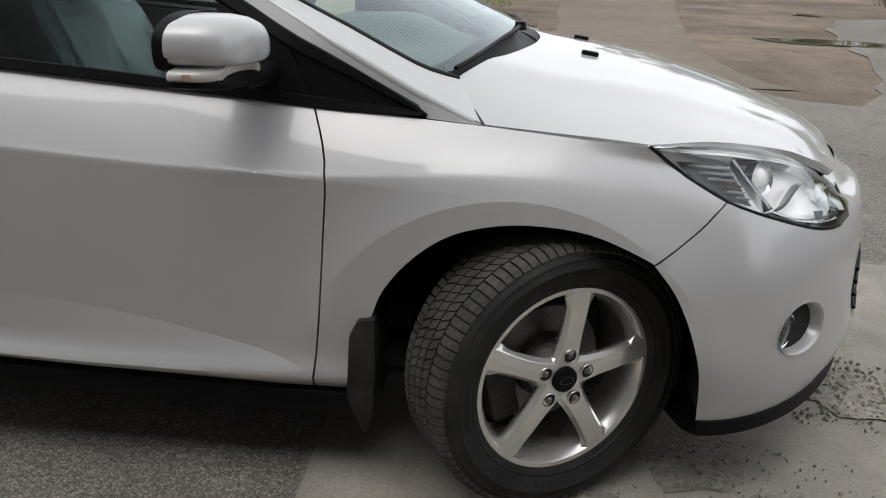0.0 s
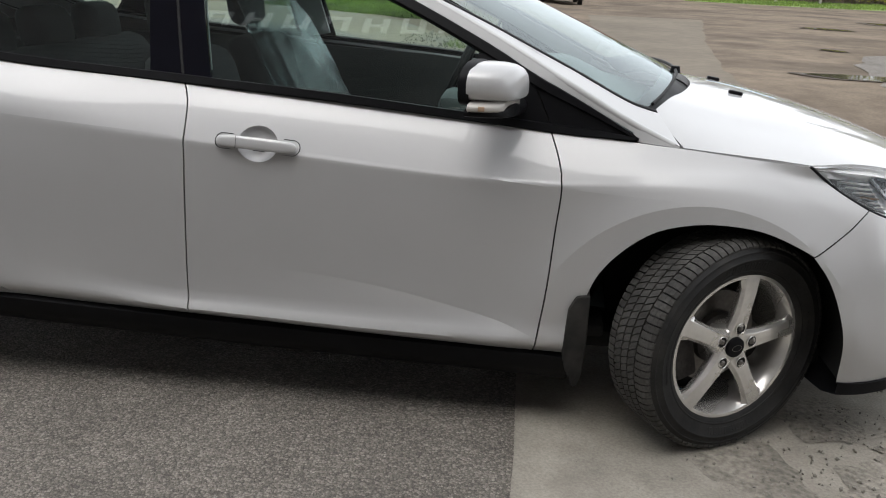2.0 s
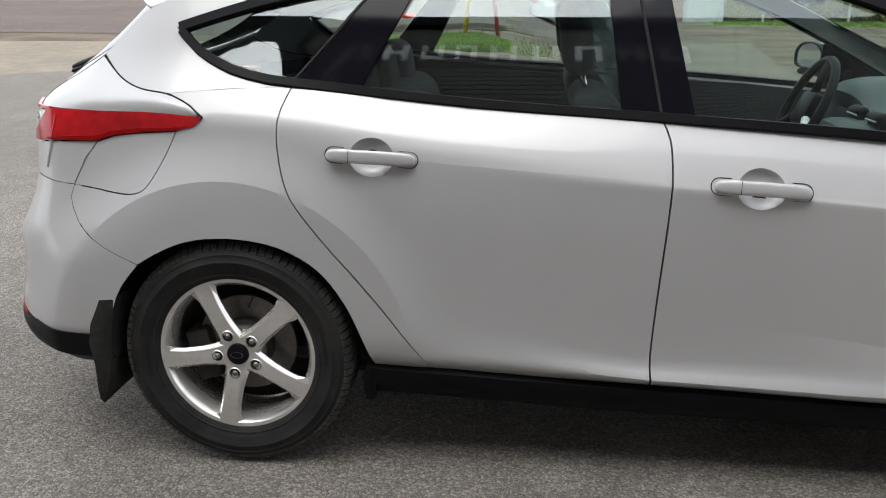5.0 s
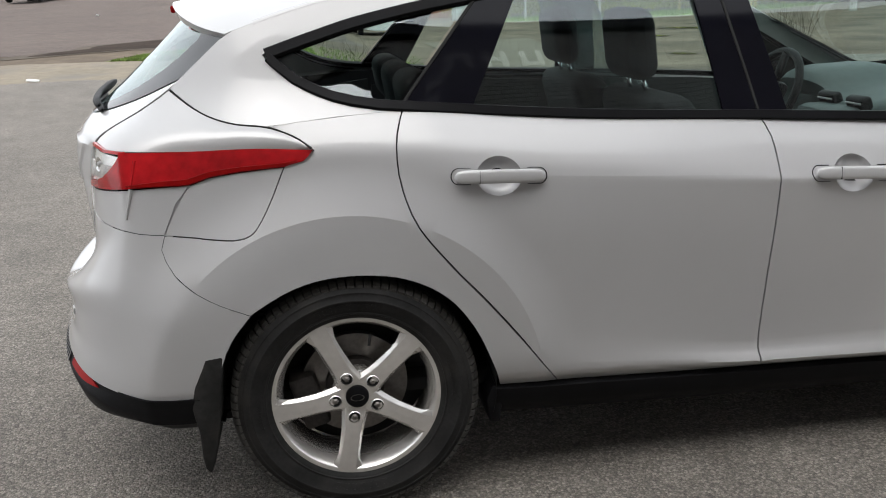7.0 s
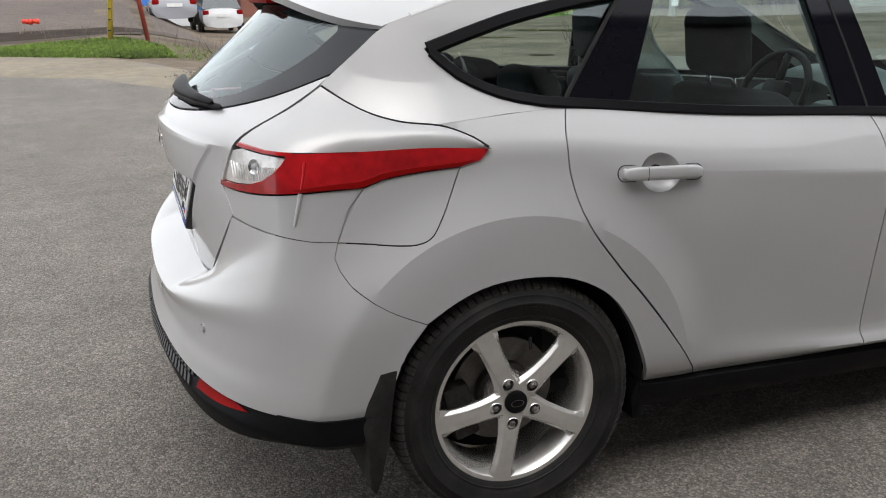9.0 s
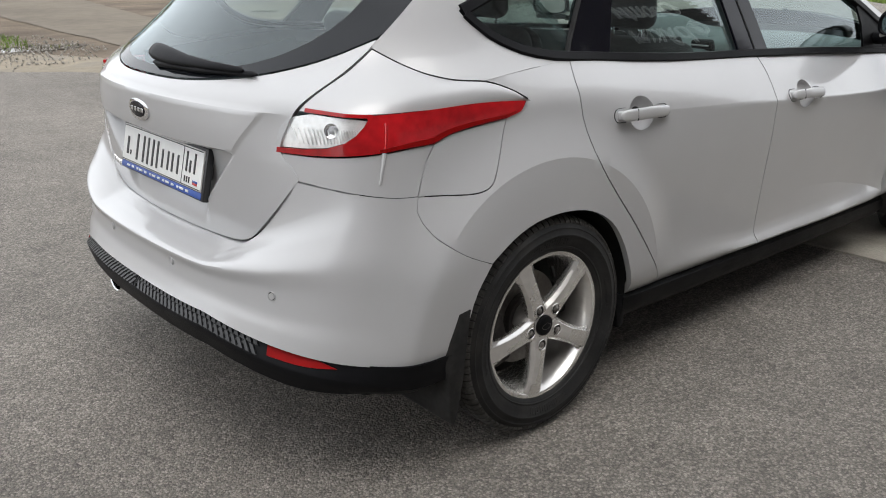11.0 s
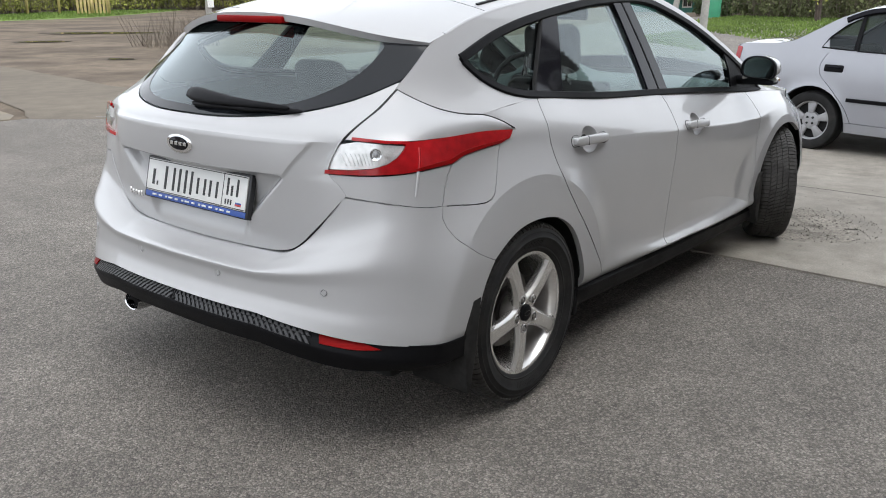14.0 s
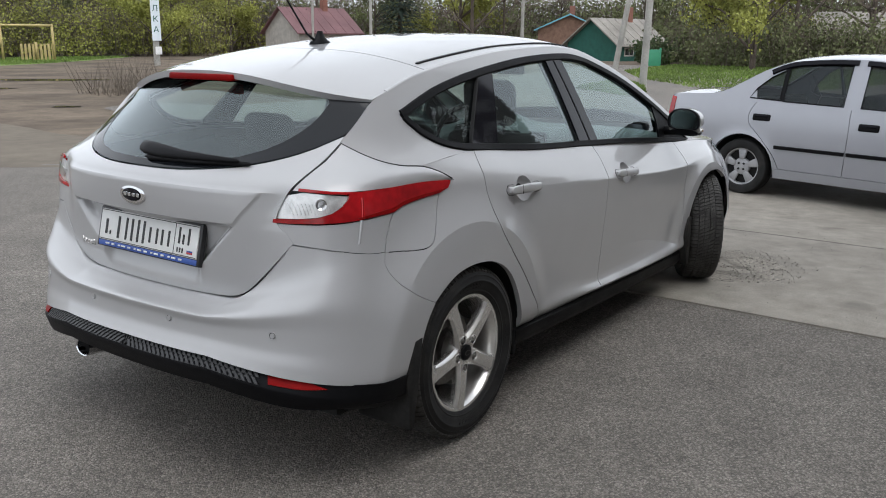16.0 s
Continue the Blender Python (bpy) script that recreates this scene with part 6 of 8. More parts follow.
MY, MZ = -0.897, 1.0142
steps_ = ((2.021, 0.34), (2.019, 0.50), (2.014, 0.66), (2.004, 0.81), (1.988, 0.92), (1.966, 0.98), (1.938, 1.0), (1.912, 0.99))
ms = both("door_mirror", loft([mirror_ring(x, 0.094 * f, 0.0468 * f ** 0.8, MY, MZ - 0.024 * (1 - f)) for x, f in steps_], True, False), SILVER, front_door, "silver door mirror with a clear indicator")
both("mirror_rim", loft([mirror_ring(x, 0.094 * f, 0.055 * f, MY, MZ - 0.006) for x, f in ((1.918, 0.97), (1.904, 1.0), (1.892, 0.99), (1.890, 0.90), (1.898, 0.86))], False, False), BLACK_TRIM, ms)
both("mirror_glass", loft([mirror_ring(x, 0.083 * f, 0.048 * f, MY, MZ - 0.006) for x, f in ((1.897, 1.0), (1.896, 0.5), (1.896, 0.05))], False, True), MIRROR, ms)
both("mirror_base", join(loft([mirror_ring(x, 0.090 * f, 0.015, MY, 0.9455) for x, f in ((2.0, 0.5), (1.99, 0.8), (1.965, 0.95), (1.93, 0.96), (1.905, 0.92))]), tube([(1.985, -0.86, 0.945), (2.005, -0.80, 0.942), (2.01, -0.735, 0.938)], 0.024, 10)), BLACK_TRIM, ms)
ind_ring = lambda x, f: [(px + 0.004, py - 0.002, pz) for px, py, pz in mirror_ring(x, 0.0940 * f, 0.0168, MY, 0.9612)]
both("indicator", loft([[p for p in ind_ring(x, f)] for x, f in ((1.990, 0.62), (1.982, 0.80), (1.965, 0.965), (1.94, 1.0), (1.912, 1.0))]), WHITE_INSERT, ms, "clear indicator lens")
both("indicator_bulb", moved(box(-0.008, 0.008, -0.003, 0.003, -0.006, 0.006, 0.002), Matrix.Translation((1.922, MY - 0.0955, 0.9600)) @ Matrix.Rotation(radians(8), 4, "Z")), AMBER, ms, "faint amber bulb window")
part("antenna", join(tube([(0.17, 0, 1.385), (0.10, 0, 1.425), (-0.14, 0, 1.72)], 0.006, 8, taper=0.4), moved(lathe([(0.036, -0.004), (0.034, 0.006), (0.018, 0.022), (0.008, 0.05)], 24, "z"), Matrix.Translation((0.175, 0, 1.386)) @ Matrix.Diagonal((1.5, 0.9, 1, 1)))), BLACK_TRIM, car, "black roof aerial")

# fog lamps in round recesses, lower grille
IN = Vector((-0.75, 0.62, 0.0)).normalized()
deep = [[lower(*p) + IN * d_ + (lower(*fx) - lower(*p)) * s_ for p in fog_ring] for d_, s_ in ((-0.004, -0.06), (-0.001, -0.02), (0.006, 0.02), (0.045, 0.12), (0.075, 0.18))]
fog = both("fog_recess", loft(deep, False, False), SILVER, (bumper_f, bumper_f), "round painted fog lamp recess")
fog_c = lower(*fx) + IN * 0.026 + Vector((-0.022, -0.021, 0.0))
fm_ = Matrix.Translation(fog_c) @ (-IN).to_track_quat("Z", "Y").to_matrix().to_4x4()
both("fog_lamp", moved(lathe([(0.0, -0.022), (0.020, -0.016), (0.034, 0.0), (0.040, 0.008), (0.043, 0.006), (0.046, -0.012)], 32, "z"), fm_.copy()), CHROME, fog, "chrome fog lamp bowl")
both("fog_lens", moved(lathe([(0.0, 0.010), (0.026, 0.008), (0.039, 0.004)], 32, "z"), fm_.copy()), CLEAR_LENS, fog)
both("recess_back", moved(lathe([(0.0, -0.026), (0.085, -0.026)], 24, "z"), fm_.copy()), SILVER, fog)
grille_uv = [at_y(y, z, True) for y, z in spline2([(0.40, 0.315), (0.43, 0.40), (0.41, 0.475)], 0.03)] + [at_y(y, 0.48, True) for y in (0.3, 0.2, 0.1)] + [Vector((P_END, q_of(P_END, 0.48))), Vector((P_END, q_of(P_END, 0.31)))] + [at_y(y, 0.31, True) for y in (0.1, 0.2, 0.3)]
grille = part("lower_grille", whole(sheet(grille_uv, lower, 0.03, 0.0, 0.0, lift=0.003, out=Vector((1, 0, 0)))), BLACK_GLOSS, bumper_f, "black honeycomb lower grille")
for zz in (0.345, 0.38, 0.415, 0.45):
    both("grille_bar", band([at_y(y, zz, True) for y in (0.405, 0.3, 0.2, 0.1, 0.02)], 0.008, lower, 0.008, 0.0, Vector((1, 0, 0))), BLACK_TRIM, (grille, grille))
# inside the headlamps
for xx, zz, rr in ((3.055, 0.744, 0.036), (3.245, 0.672, 0.026)):
    c = lower(*at_x(xx, zz))
    n_ = Vector((0.62, -0.76, 0.20)).normalized()
    m = Matrix.Translation(c - n_ * 0.024) @ n_.to_track_quat("Z", "Y").to_matrix().to_4x4()
    bowl_ = both("projector", moved(lathe([(rr * 0.80, -0.004), (rr * 0.86, 0.004), (rr, 0.008), (rr * 1.08, -0.012)], 36, "z"), m.copy()), CHROME, head)
    both("projector_lens", moved(lathe([(0.0, 0.010), (rr * 0.3, 0.0092), (rr * 0.6, 0.006), (rr * 0.82, -0.003)], 36, "z"), m), LAMP_SILVER, bowl_)
louvre = [Vector(at_x(*p)) for p in ((2.858, 0.788), (2.910, 0.791), (2.968, 0.786), (2.996, 0.746), (3.022, 0.711), (2.982, 0.722), (2.943, 0.737), (2.901, 0.759))]
dark_ = both("louvre_panel", sheet(louvre, lower, 0.02, 0.0, 0.004, lift=-0.018, out=OUT), LOUVRE, head, "dark louvred indicator section")
for k in range(6):
    x0, z0 = 2.880 + 0.020 * k, 0.783 - 0.0115 * k
    both("louvre_bar", band([at_x(x0 + (2.968 + 0.0085 * k - x0) * t, z0 - 0.006 * t) for t in (0, 0.25, 0.5, 0.75, 1.0)], 0.0035, lower, -0.0140, 0.006, OUT), AMBER if k == 3 else LAMP_SILVER, dark_)
for run, w_, mat_ in ((((2.973, 0.792), (3.015, 0.744), (3.060, 0.695)), 0.013, CHROME), (((3.160, 0.717), (3.122, 0.707), (3.088, 0.695)), 0.011, LOUVRE), (((2.815, 0.812), (2.904, 0.806), (2.987, 0.798), (3.103, 0.768), (3.20, 0.728)), 0.018, LAMP_SILVER), (((2.985, 0.789), (3.06, 0.777), (3.13, 0.752)), 0.006, LOUVRE), (((3.06, 0.692), (3.12, 0.668), (3.20, 0.645), (3.27, 0.634)), 0.010, CHROME), (((3.262, 0.690), (3.250, 0.668), (3.225, 0.648)), 0.006, CHROME)):
    both("lamp_blade", band([at_x(*p) for p in spline2(list(run), 0.015)], w_, lower, -0.012, 0.026, OUT), mat_, head)
# wipers at the screen's foot
for y0, y1 in ((-0.05, 0.52), (-0.62, -0.10)):
    arm = [top(foot(y) + 0.006, y) + Vector((0.0, 0, 0.004)) for y in np.linspace(y0, y1, 8)]
    wb = part("windscreen_wiper", tube(arm, 0.0055, 6), BLACK_TRIM, car)
    part("wiper_pivot", moved(lathe([(0.0, 0.013), (0.014, 0.011), (0.018, -0.01)], 16, "z"), Matrix.Translation(arm[-1])), BLACK_TRIM, wb)


# ---- cabin ----
def soft_box(x0, x1, y0, y1, z0, z1, r, lean=0.0):
    bm_ = box(x0, x1, y0, y1, z0, z1, r, 4)
    if lean:
        for v in bm_.verts:
            v.co.x -= lean * (v.co.z - z0)
    return bm_


def seat(xc, yc):
    s_ = part("front_seat", join(soft_box(xc - 0.28, xc + 0.24, yc - 0.25, yc + 0.25, 0.30, 0.50, 0.07)), CLOTH, car, "dark cloth front seat")
    part("seat_back", soft_box(xc - 0.30, xc - 0.16, yc - 0.25, yc + 0.25, 0.42, 1.00, 0.06, 0.28), CLOTH, s_)
    part("headrest", soft_box(xc - 0.47, xc - 0.38, yc - 0.13, yc + 0.13, 1.03, 1.235, 0.045, 0.12), CLOTH, s_)
    for dy in (-0.06, 0.06):
        part("headrest_post", tube([(xc - 0.40, yc + dy, 0.97), (xc - 0.42, yc + dy, 1.05)], 0.007, 8), CHROME, s_)
    return s_


seat_r, seat_l = seat(1.32, -0.36), seat(1.32, 0.36)
# crumpled film over the driver's seat
def smooth_in(t):
    t = min(1.0, max(0.0, t))
    return t * t * (3 - 2 * t)


film = bmesh.new()
rows_ = []
for i in range(49):
    t = i / 48
    row = []
    for k in range(72):
        a = 2 * math.pi * k / 72
        w_, d_ = 0.17 + 0.10 * smooth_in((t - 0.22) / 0.3), 0.085 + 0.03 * t
        z = 1.27 - 0.62 * t
        x = 1.32 - 0.42 + 0.33 * t
        c_, s_ = math.cos(a), math.sin(a)
        ruck = noise.noise(Vector((c_ * 2 + t * 2, s_ * 2, t * 2.2))) * 0.12 + abs(noise.noise(Vector((c_ * 13 + t, s_ * 13, t * 1.6 + 3)))) * 0.17
        row.append(film.verts.new((x + d_ * c_ * (1 + ruck), 0.36 + w_ * s_ * (1 + ruck), z + 0.02 * noise.noise(Vector((c_ * 4, s_ * 4, t * 6))))))
    rows_.append(row)
for p, q in zip(rows_, rows_[1:]):
    for k in range(72):
        film.faces.new((p[k], p[(k + 1) % 72], q[(k + 1) % 72], q[k]))
tagged(link_mesh("seat_film", film, FILM, None), "crumpled clear plastic film pulled over a car seat", "plastic film")
bench = part("rear_bench", soft_box(0.42, 0.90, -0.62, 0.62, 0.32, 0.52, 0.07), CLOTH, car, "dark cloth rear bench")
part("bench_back", soft_box(0.40, 0.54, -0.62, 0.62, 0.45, 0.96, 0.06, 0.36), CLOTH, bench)
for y in (-0.38, 0.0, 0.38):
    part("headrest", soft_box(0.20, 0.31, y - 0.13, y + 0.13, 0.93, 1.09, 0.05, 0.15), CLOTH, bench)
part("cabin_floor", box(-0.55, 2.30, -0.74, 0.74, 0.27, 0.31, 0.01), DARK, car)
part("parcel_shelf", box(-0.58, -0.16, -0.56, 0.56, 0.90, 0.915, 0.005), CLOTH, car)
both("door_card", sheet([Vector(p) for p in ((0.20, 0.95), (0.60, 0.955), (1.1, 0.93), (1.6, 0.91), (2.08, 0.865), (2.08, 0.32), (0.60, 0.32), (0.34, 0.50), (0.18, 0.70))], lambda x, z: Vector((x, -0.735, z)), 0.2, 0, 0.02, out=Vector((0, 1, 0))), DOOR_LINING, CARS, "dark inner door lining")
both("luggage_side", sheet([Vector(p) for p in ((-0.55, 0.90), (0.18, 0.98), (0.20, 0.32), (-0.55, 0.32))], lambda x, z: Vector((x, -0.60 - 0.10 * (x + 0.55), z)), 0.2, 0, 0.02, out=Vector((0, 1, 0))), DOOR_LINING, CARS)
both("headliner", sheet([Vector((x, y)) for x, y in ([(xx, 0.0) for xx in np.linspace(-0.25, 1.48, 16)] + [(xx, -rail_width(xx) * 0.90) for xx in np.linspace(1.48, -0.25, 16)])], lambda x, y: top(x, y) - Vector((0, 0, 0.035)), 0.08, 0, 0.0, out=Vector((0, 0, -1))), LINING, CARS)
both("pillar_lining", band([Vector((1.01 + 0.07 * (1 - k / 6), 0.97 + 0.35 * k / 6)) for k in range(7)], 0.13, lambda x, z: green(x, z) + Vector((0, 0.05, 0)), 0.0, 0.01, Vector((0, 1, 0))), LINING, CARS)
both("screen_lining", band([Vector((2.28 - 0.86 * k / 10, RAIL(2.28 - 0.86 * k / 10) - 0.02)) for k in range(11)], 0.06, lambda x, z: green(x, z) + Vector((0, 0.05, 0)), 0.0, 0.01, Vector((0, 1, 0))), LINING, CARS)
dash = bmesh.new()
prof_ = [(p.x, p.y) for p in spline2([(2.50, 0.862), (2.34, 0.905), (2.16, 0.925), (2.00, 0.918), (1.915, 0.885), (1.885, 0.82), (1.93, 0.70), (2.02, 0.45), (2.30, 0.40)], 0.03)]
rows_ = []
for y in np.linspace(-0.70, 0.70, 57):
    hood_ = 0.050 * math.exp(-((y - 0.36) / 0.17) ** 4)
    dip_ = 0.020 * math.exp(-((y - 0.02) / 0.16) ** 4)
    rows_.append([dash.verts.new((x - (0.07 * math.exp(-(y / 0.17) ** 4) if x < 2.1 else 0) * smooth_in((0.93 - z) / 0.06) - (0.06 * hood_ / 0.05 if z > 0.86 and x < 2.05 else 0), y, z + (hood_ - dip_) * smooth_in((z - 0.85) / 0.05) * smooth_in((2.35 - x) / 0.2) - 0.05 * (abs(y) / 0.70) ** 6)) for x, z in prof_])
for p, q in zip(rows_, rows_[1:]):
    for k in range(len(prof_) - 1):
        dash.faces.new((p[k], q[k], q[k + 1], p[k + 1]))
bmesh.ops.recalc_face_normals(dash, faces=dash.faces[:])
dash_ob = part("dashboard", dash, DASH, car, "grey-green moulded dashboard")
part("centre_console", join(box(1.72, 1.90, -0.13, 0.13, 0.60, 0.86, 0.03), box(1.0, 1.85, -0.11, 0.11, 0.31, 0.52, 0.03)), DASH, dash_ob)
for y in (-0.085, 0.085):
    vm_ = pose(1.842, y, 0.842, 0, -22, 0)
    vent = part("centre_vent", moved(box(-0.012, 0.03, -0.055, 0.055, -0.060, 0.058, 0.016, 3), vm_.copy()), BLACK_TRIM, dash_ob, "black air vent with dull silver slats")
    for k in range(4):
        part("vent_slat", moved(box(-0.0165, -0.010, -0.044, 0.044, -0.044 + 0.027 * k, -0.037 + 0.027 * k, 0.002, 1), vm_.copy()), TRIM_SILVER if k in (0, 3) else PAD_BLACK, vent)
rm_ = pose(1.775, 0.0, 0.735, 0, -32, 0)
radio = part("radio_panel", moved(box(-0.010, 0.03, -0.105, 0.105, -0.070, 0.070, 0.014, 3), rm_.copy()), BLACK_GLOSS, dash_ob, "gloss black radio panel with silver keys")
part("radio_knob", moved(lathe([(0.0, -0.030), (0.018, -0.030), (0.021, -0.026), (0.021, -0.008)], 28, "x"), rm_.copy()), TRIM_SILVER, radio)
for k in range(8):
    part("radio_key", moved(box(-0.0135, -0.008, (-0.090, 0.060)[k % 2], (-0.060, 0.090)[k % 2], -0.052 + 0.028 * (k // 2), -0.034 + 0.028 * (k // 2), 0.003, 1), rm_.copy()), TRIM_SILVER, radio)
lever = part("gear_lever", tube([(1.50, 0.0, 0.50), (1.47, 0.0, 0.60), (1.45, 0.0, 0.66)], 0.012, 10), BLACK_TRIM, dash_ob)
part("lever_knob", moved(lathe([(0.0, 0.030), (0.016, 0.027), (0.024, 0.012), (0.022, -0.010), (0.014, -0.028)], 24, "z"), Matrix.Translation((1.447, 0, 0.685))), BLACK_GLOSS, lever)
wm = pose(1.74, 0.36, 0.86, 0, -66, 0)
sw = part("steering_wheel", moved(tube([(0.185 * math.cos(a), 0.185 * math.sin(a), 0) for a in np.linspace(0, 2 * math.pi, 40, endpoint=False)], 0.016, 10, True), wm), BLACK_TRIM, dash_ob, "black three-spoke steering wheel")
part("wheel_hub", moved(box(-0.065, 0.065, -0.07, 0.07, -0.04, 0.012, 0.02), wm), BLACK_TRIM, sw)
for a in (90, 210, 330):
    ca, sa = math.cos(radians(a)), math.sin(radians(a))
    part("wheel_spoke", moved(tube([(0.05 * sa, 0.05 * ca, -0.01), (0.18 * sa, 0.18 * ca, 0)], 0.016, 8), wm), LAMP_SILVER if a == 210 else BLACK_TRIM, sw)
part("inside_mirror", moved(box(-0.015, 0.015, -0.11, 0.11, -0.03, 0.03, 0.012), pose(1.62, 0.0, 1.255)), BLACK_TRIM, car)

for o in list(scene.objects):
    if o.name.split(".")[0] in NO_SHADE:
        o.visible_shadow = False


# ---- ground ----
def smooth01(t):
    t = min(1.0, max(0.0, t))
    return t * t * (3 - 2 * t)


def gz(x, y):
    """The ground's height: it falls gently beyond the car's nose and climbs across the gravel lot."""
    rise = 0.055 * min(max(0.0, y - 9.0), 51.0) * smooth01((2.5 - x) / 3.5)
    return rise - 0.15 * smooth01((x - 2.9) / 3.4) * smooth01((9.0 - y) / 5.0)


def ground_sheet(name, outline, mat, label, category, lift, step=0.5, wobble=0.0, depth=0.0):
    if wobble:
        outline = [Vector((p.x + wobble * noise.noise(Vector((p.x * 1.7, p.y * 1.7, 3.0))), p.y + wobble * noise.noise(Vector((p.x * 1.7, p.y * 1.7, 9.0))))) for p in outline]
    bm = sheet(outline, lambda x, y: Vector((x, y, gz(x, y) + lift)), step, 0.0, depth, out=UP)
    return tagged(link_mesh(name, bm, mat), label, category, kind="structure")


bm = bmesh.new()
xs = [-900, -300, -120, -60, -30] + list(np.arange(-20, 30.1, 1.0)) + [40, 60, 120, 300, 900]
vs = [[bm.verts.new((x, y, gz(x, y) - 0.016 + 0.006 * noise.noise(Vector((x * 0.3, y * 0.3, 0))))) for y in xs] for x in xs]
for i in range(len(xs) - 1):
    for j in range(len(xs) - 1):
        bm.faces.new((vs[i][j], vs[i + 1][j], vs[i + 1][j + 1], vs[i][j + 1]))
tagged(link_mesh("ground", bm, DIRT), "bare packed dirt ground with damp patches", "ground", kind="structure")
road_far = [(-40.0, 5.2), (-12.0, 8.6), (-5.0, 12.3), (-1.5, 11.6), (1.4, 7.9), (2.6, 7.2), (4.5, 5.75), (6.0, 5.95), (7.6, 12.4), (9.5, 14.0), (14.0, 12.0), (45.0, 20.0)]
ground_sheet("road", spline2([(-40, -12), (45, -12), (45, -12), (45, 20), (45, 20)] + road_far[::-1][1:] + [(-40, 5.2), (-40, -12)], 0.5, True), ASPHALT, "worn grey asphalt road surface", "road", -0.006, 0.9, 0.25)
ground_sheet("pavement", spline2([(2.055, -5.3), (14, -5.3), (14, -5.3), (14, 0.2), (14, 0.2), (9.0, 1.0), (4.05, 1.0), (2.055, 0.85), (2.055, 0.85), (2.055, -5.3)], 0.25, True), CONCRETE, "pale concrete slab beside the asphalt", "pavement", 0.004, 0.5, 0.02, 0.02)
ground_sheet("dirt_track", spline2([(2.3, 7.2), (2.95, 9.8), (3.2, 14.0), (3.6, 24.0), (3.6, 24.0), (7.0, 24.0), (7.0, 24.0), (5.2, 13.0), (4.7, 7.6), (5.2, 5.9), (5.2, 5.9), (4.4, 5.7), (3.4, 5.9), (2.3, 7.2)], 0.5, True), TRACK, "pale compacted vehicle track over dirt", "track", -0.005, 0.8, 0.10)


def puddle(cx, cy, rx, ry, turn, seed, water=None):
    pts = []
    for a in np.linspace(0, 2 * math.pi, 40, endpoint=False):
        r = 1 + 0.35 * noise.noise(Vector((math.cos(a) * 1.4, math.sin(a) * 1.4, seed))) + 0.12 * noise.noise(Vector((math.cos(a) * 5, math.sin(a) * 5, seed)))
        x, y = rx * r * math.cos(a), ry * r * math.sin(a)
        pts.append(Vector((cx + x * math.cos(turn) - y * math.sin(turn), cy + x * math.sin(turn) + y * math.cos(turn))))
    bm_ = sheet(pts, lambda x, y: Vector((x, y, gz(x, y))), 0.4, 0, 0.0, out=UP)
    mud_pts = [Vector((cx, cy)) + (p - Vector((cx, cy))) * (1.22 + 0.2 * noise.noise(Vector((p.x * 2, p.y * 2, seed + 4)))) for p in pts]
    ground_sheet("trim", mud_pts, MUD, "damp dark mud rim round a puddle", "mud", -0.003, 0.4)
    return tagged(link_mesh("water", bm_, water or PUDDLE), "shallow rain puddle on packed dirt" if water is None else "ditch of dark wet mud beside the lot", "puddle", kind="structure")


WORN = material("worn dark concrete", (0.218, 0.198, 0.168), 0.9, vary=0.35, scales=((3.0, 0.8), (60.0, 1.0)), bump=0.8, bump_scale=110.0, bump_depth=0.008)
WET_MUD = material("dark wet mud", (0.040, 0.030, 0.024), 0.9, vary=0.3, scales=((1.5, 1.0), (14.0, 0.6)), **{"Specular IOR Level": 0.05})
MUD = material("wet mud", (0.085, 0.070, 0.055), 0.85, **{"Specular IOR Level": 0.15}, vary=0.25, scales=((1.5, 1.0), (14.0, 0.6)))
for k, (cx, cy, rx, ry, turn) in enumerate(((6.70, 9.60, 0.75, 0.30, -0.25), (1.9, 10.6, 0.7, 0.35, 0.1), (7.8, 14.4, 0.28, 0.16, -0.9), (13.9, 25.4, 1.8, 0.7, -0.8), (-2.8, 18.7, 3.0, 0.80, 0.5), (10.0, 22.0, 0.7, 0.3, -0.6))):
    puddle(cx, cy, rx, ry, turn, k * 3.7, WET_MUD if k == 4 else None)

# loose gravel by the front wheel, joints in the slab
def pebbles(name, centre, rx, ry, count, smin, smax, label, seed):
    rng = random.Random(seed)
    bm_ = bmesh.new()
    for _ in range(count):
        a, r = rng.random() * 2 * math.pi, rng.random() ** 0.5
        r *= 1 + 0.25 * noise.noise(Vector((math.cos(a) * 2, math.sin(a) * 2, seed)))
        x, y, s_ = centre[0] + rx * r * math.cos(a), centre[1] + ry * r * math.sin(a), rng.uniform(smin, smax) * (1.2 - 0.5 * r)
        m = Matrix.Translation((x, y, gz(x, y) + 0.006 + s_ * 0.25)) @ Euler((rng.random() * 6, rng.random() * 6, rng.random() * 6)).to_matrix().to_4x4() @ Matrix.Diagonal((s_, s_ * rng.uniform(0.6, 1), s_ * rng.uniform(0.4, 0.8), 1))
        vs_ = [bm_.verts.new(m @ Vector(p)) for p in ((1, 0, 0), (-1, 0, 0), (0, 1, 0), (0, -1, 0), (0, 0, 1), (0, 0, -1))]
        for f in ((0, 2, 4), (2, 1, 4), (1, 3, 4), (3, 0, 4), (2, 0, 5), (1, 2, 5), (3, 1, 5), (0, 3, 5)):
            bm_.faces.new([vs_[i] for i in f])
    return tagged(link_mesh(name, bm_, GRAVEL, None, smooth=False), label, "gravel", kind="stuff")


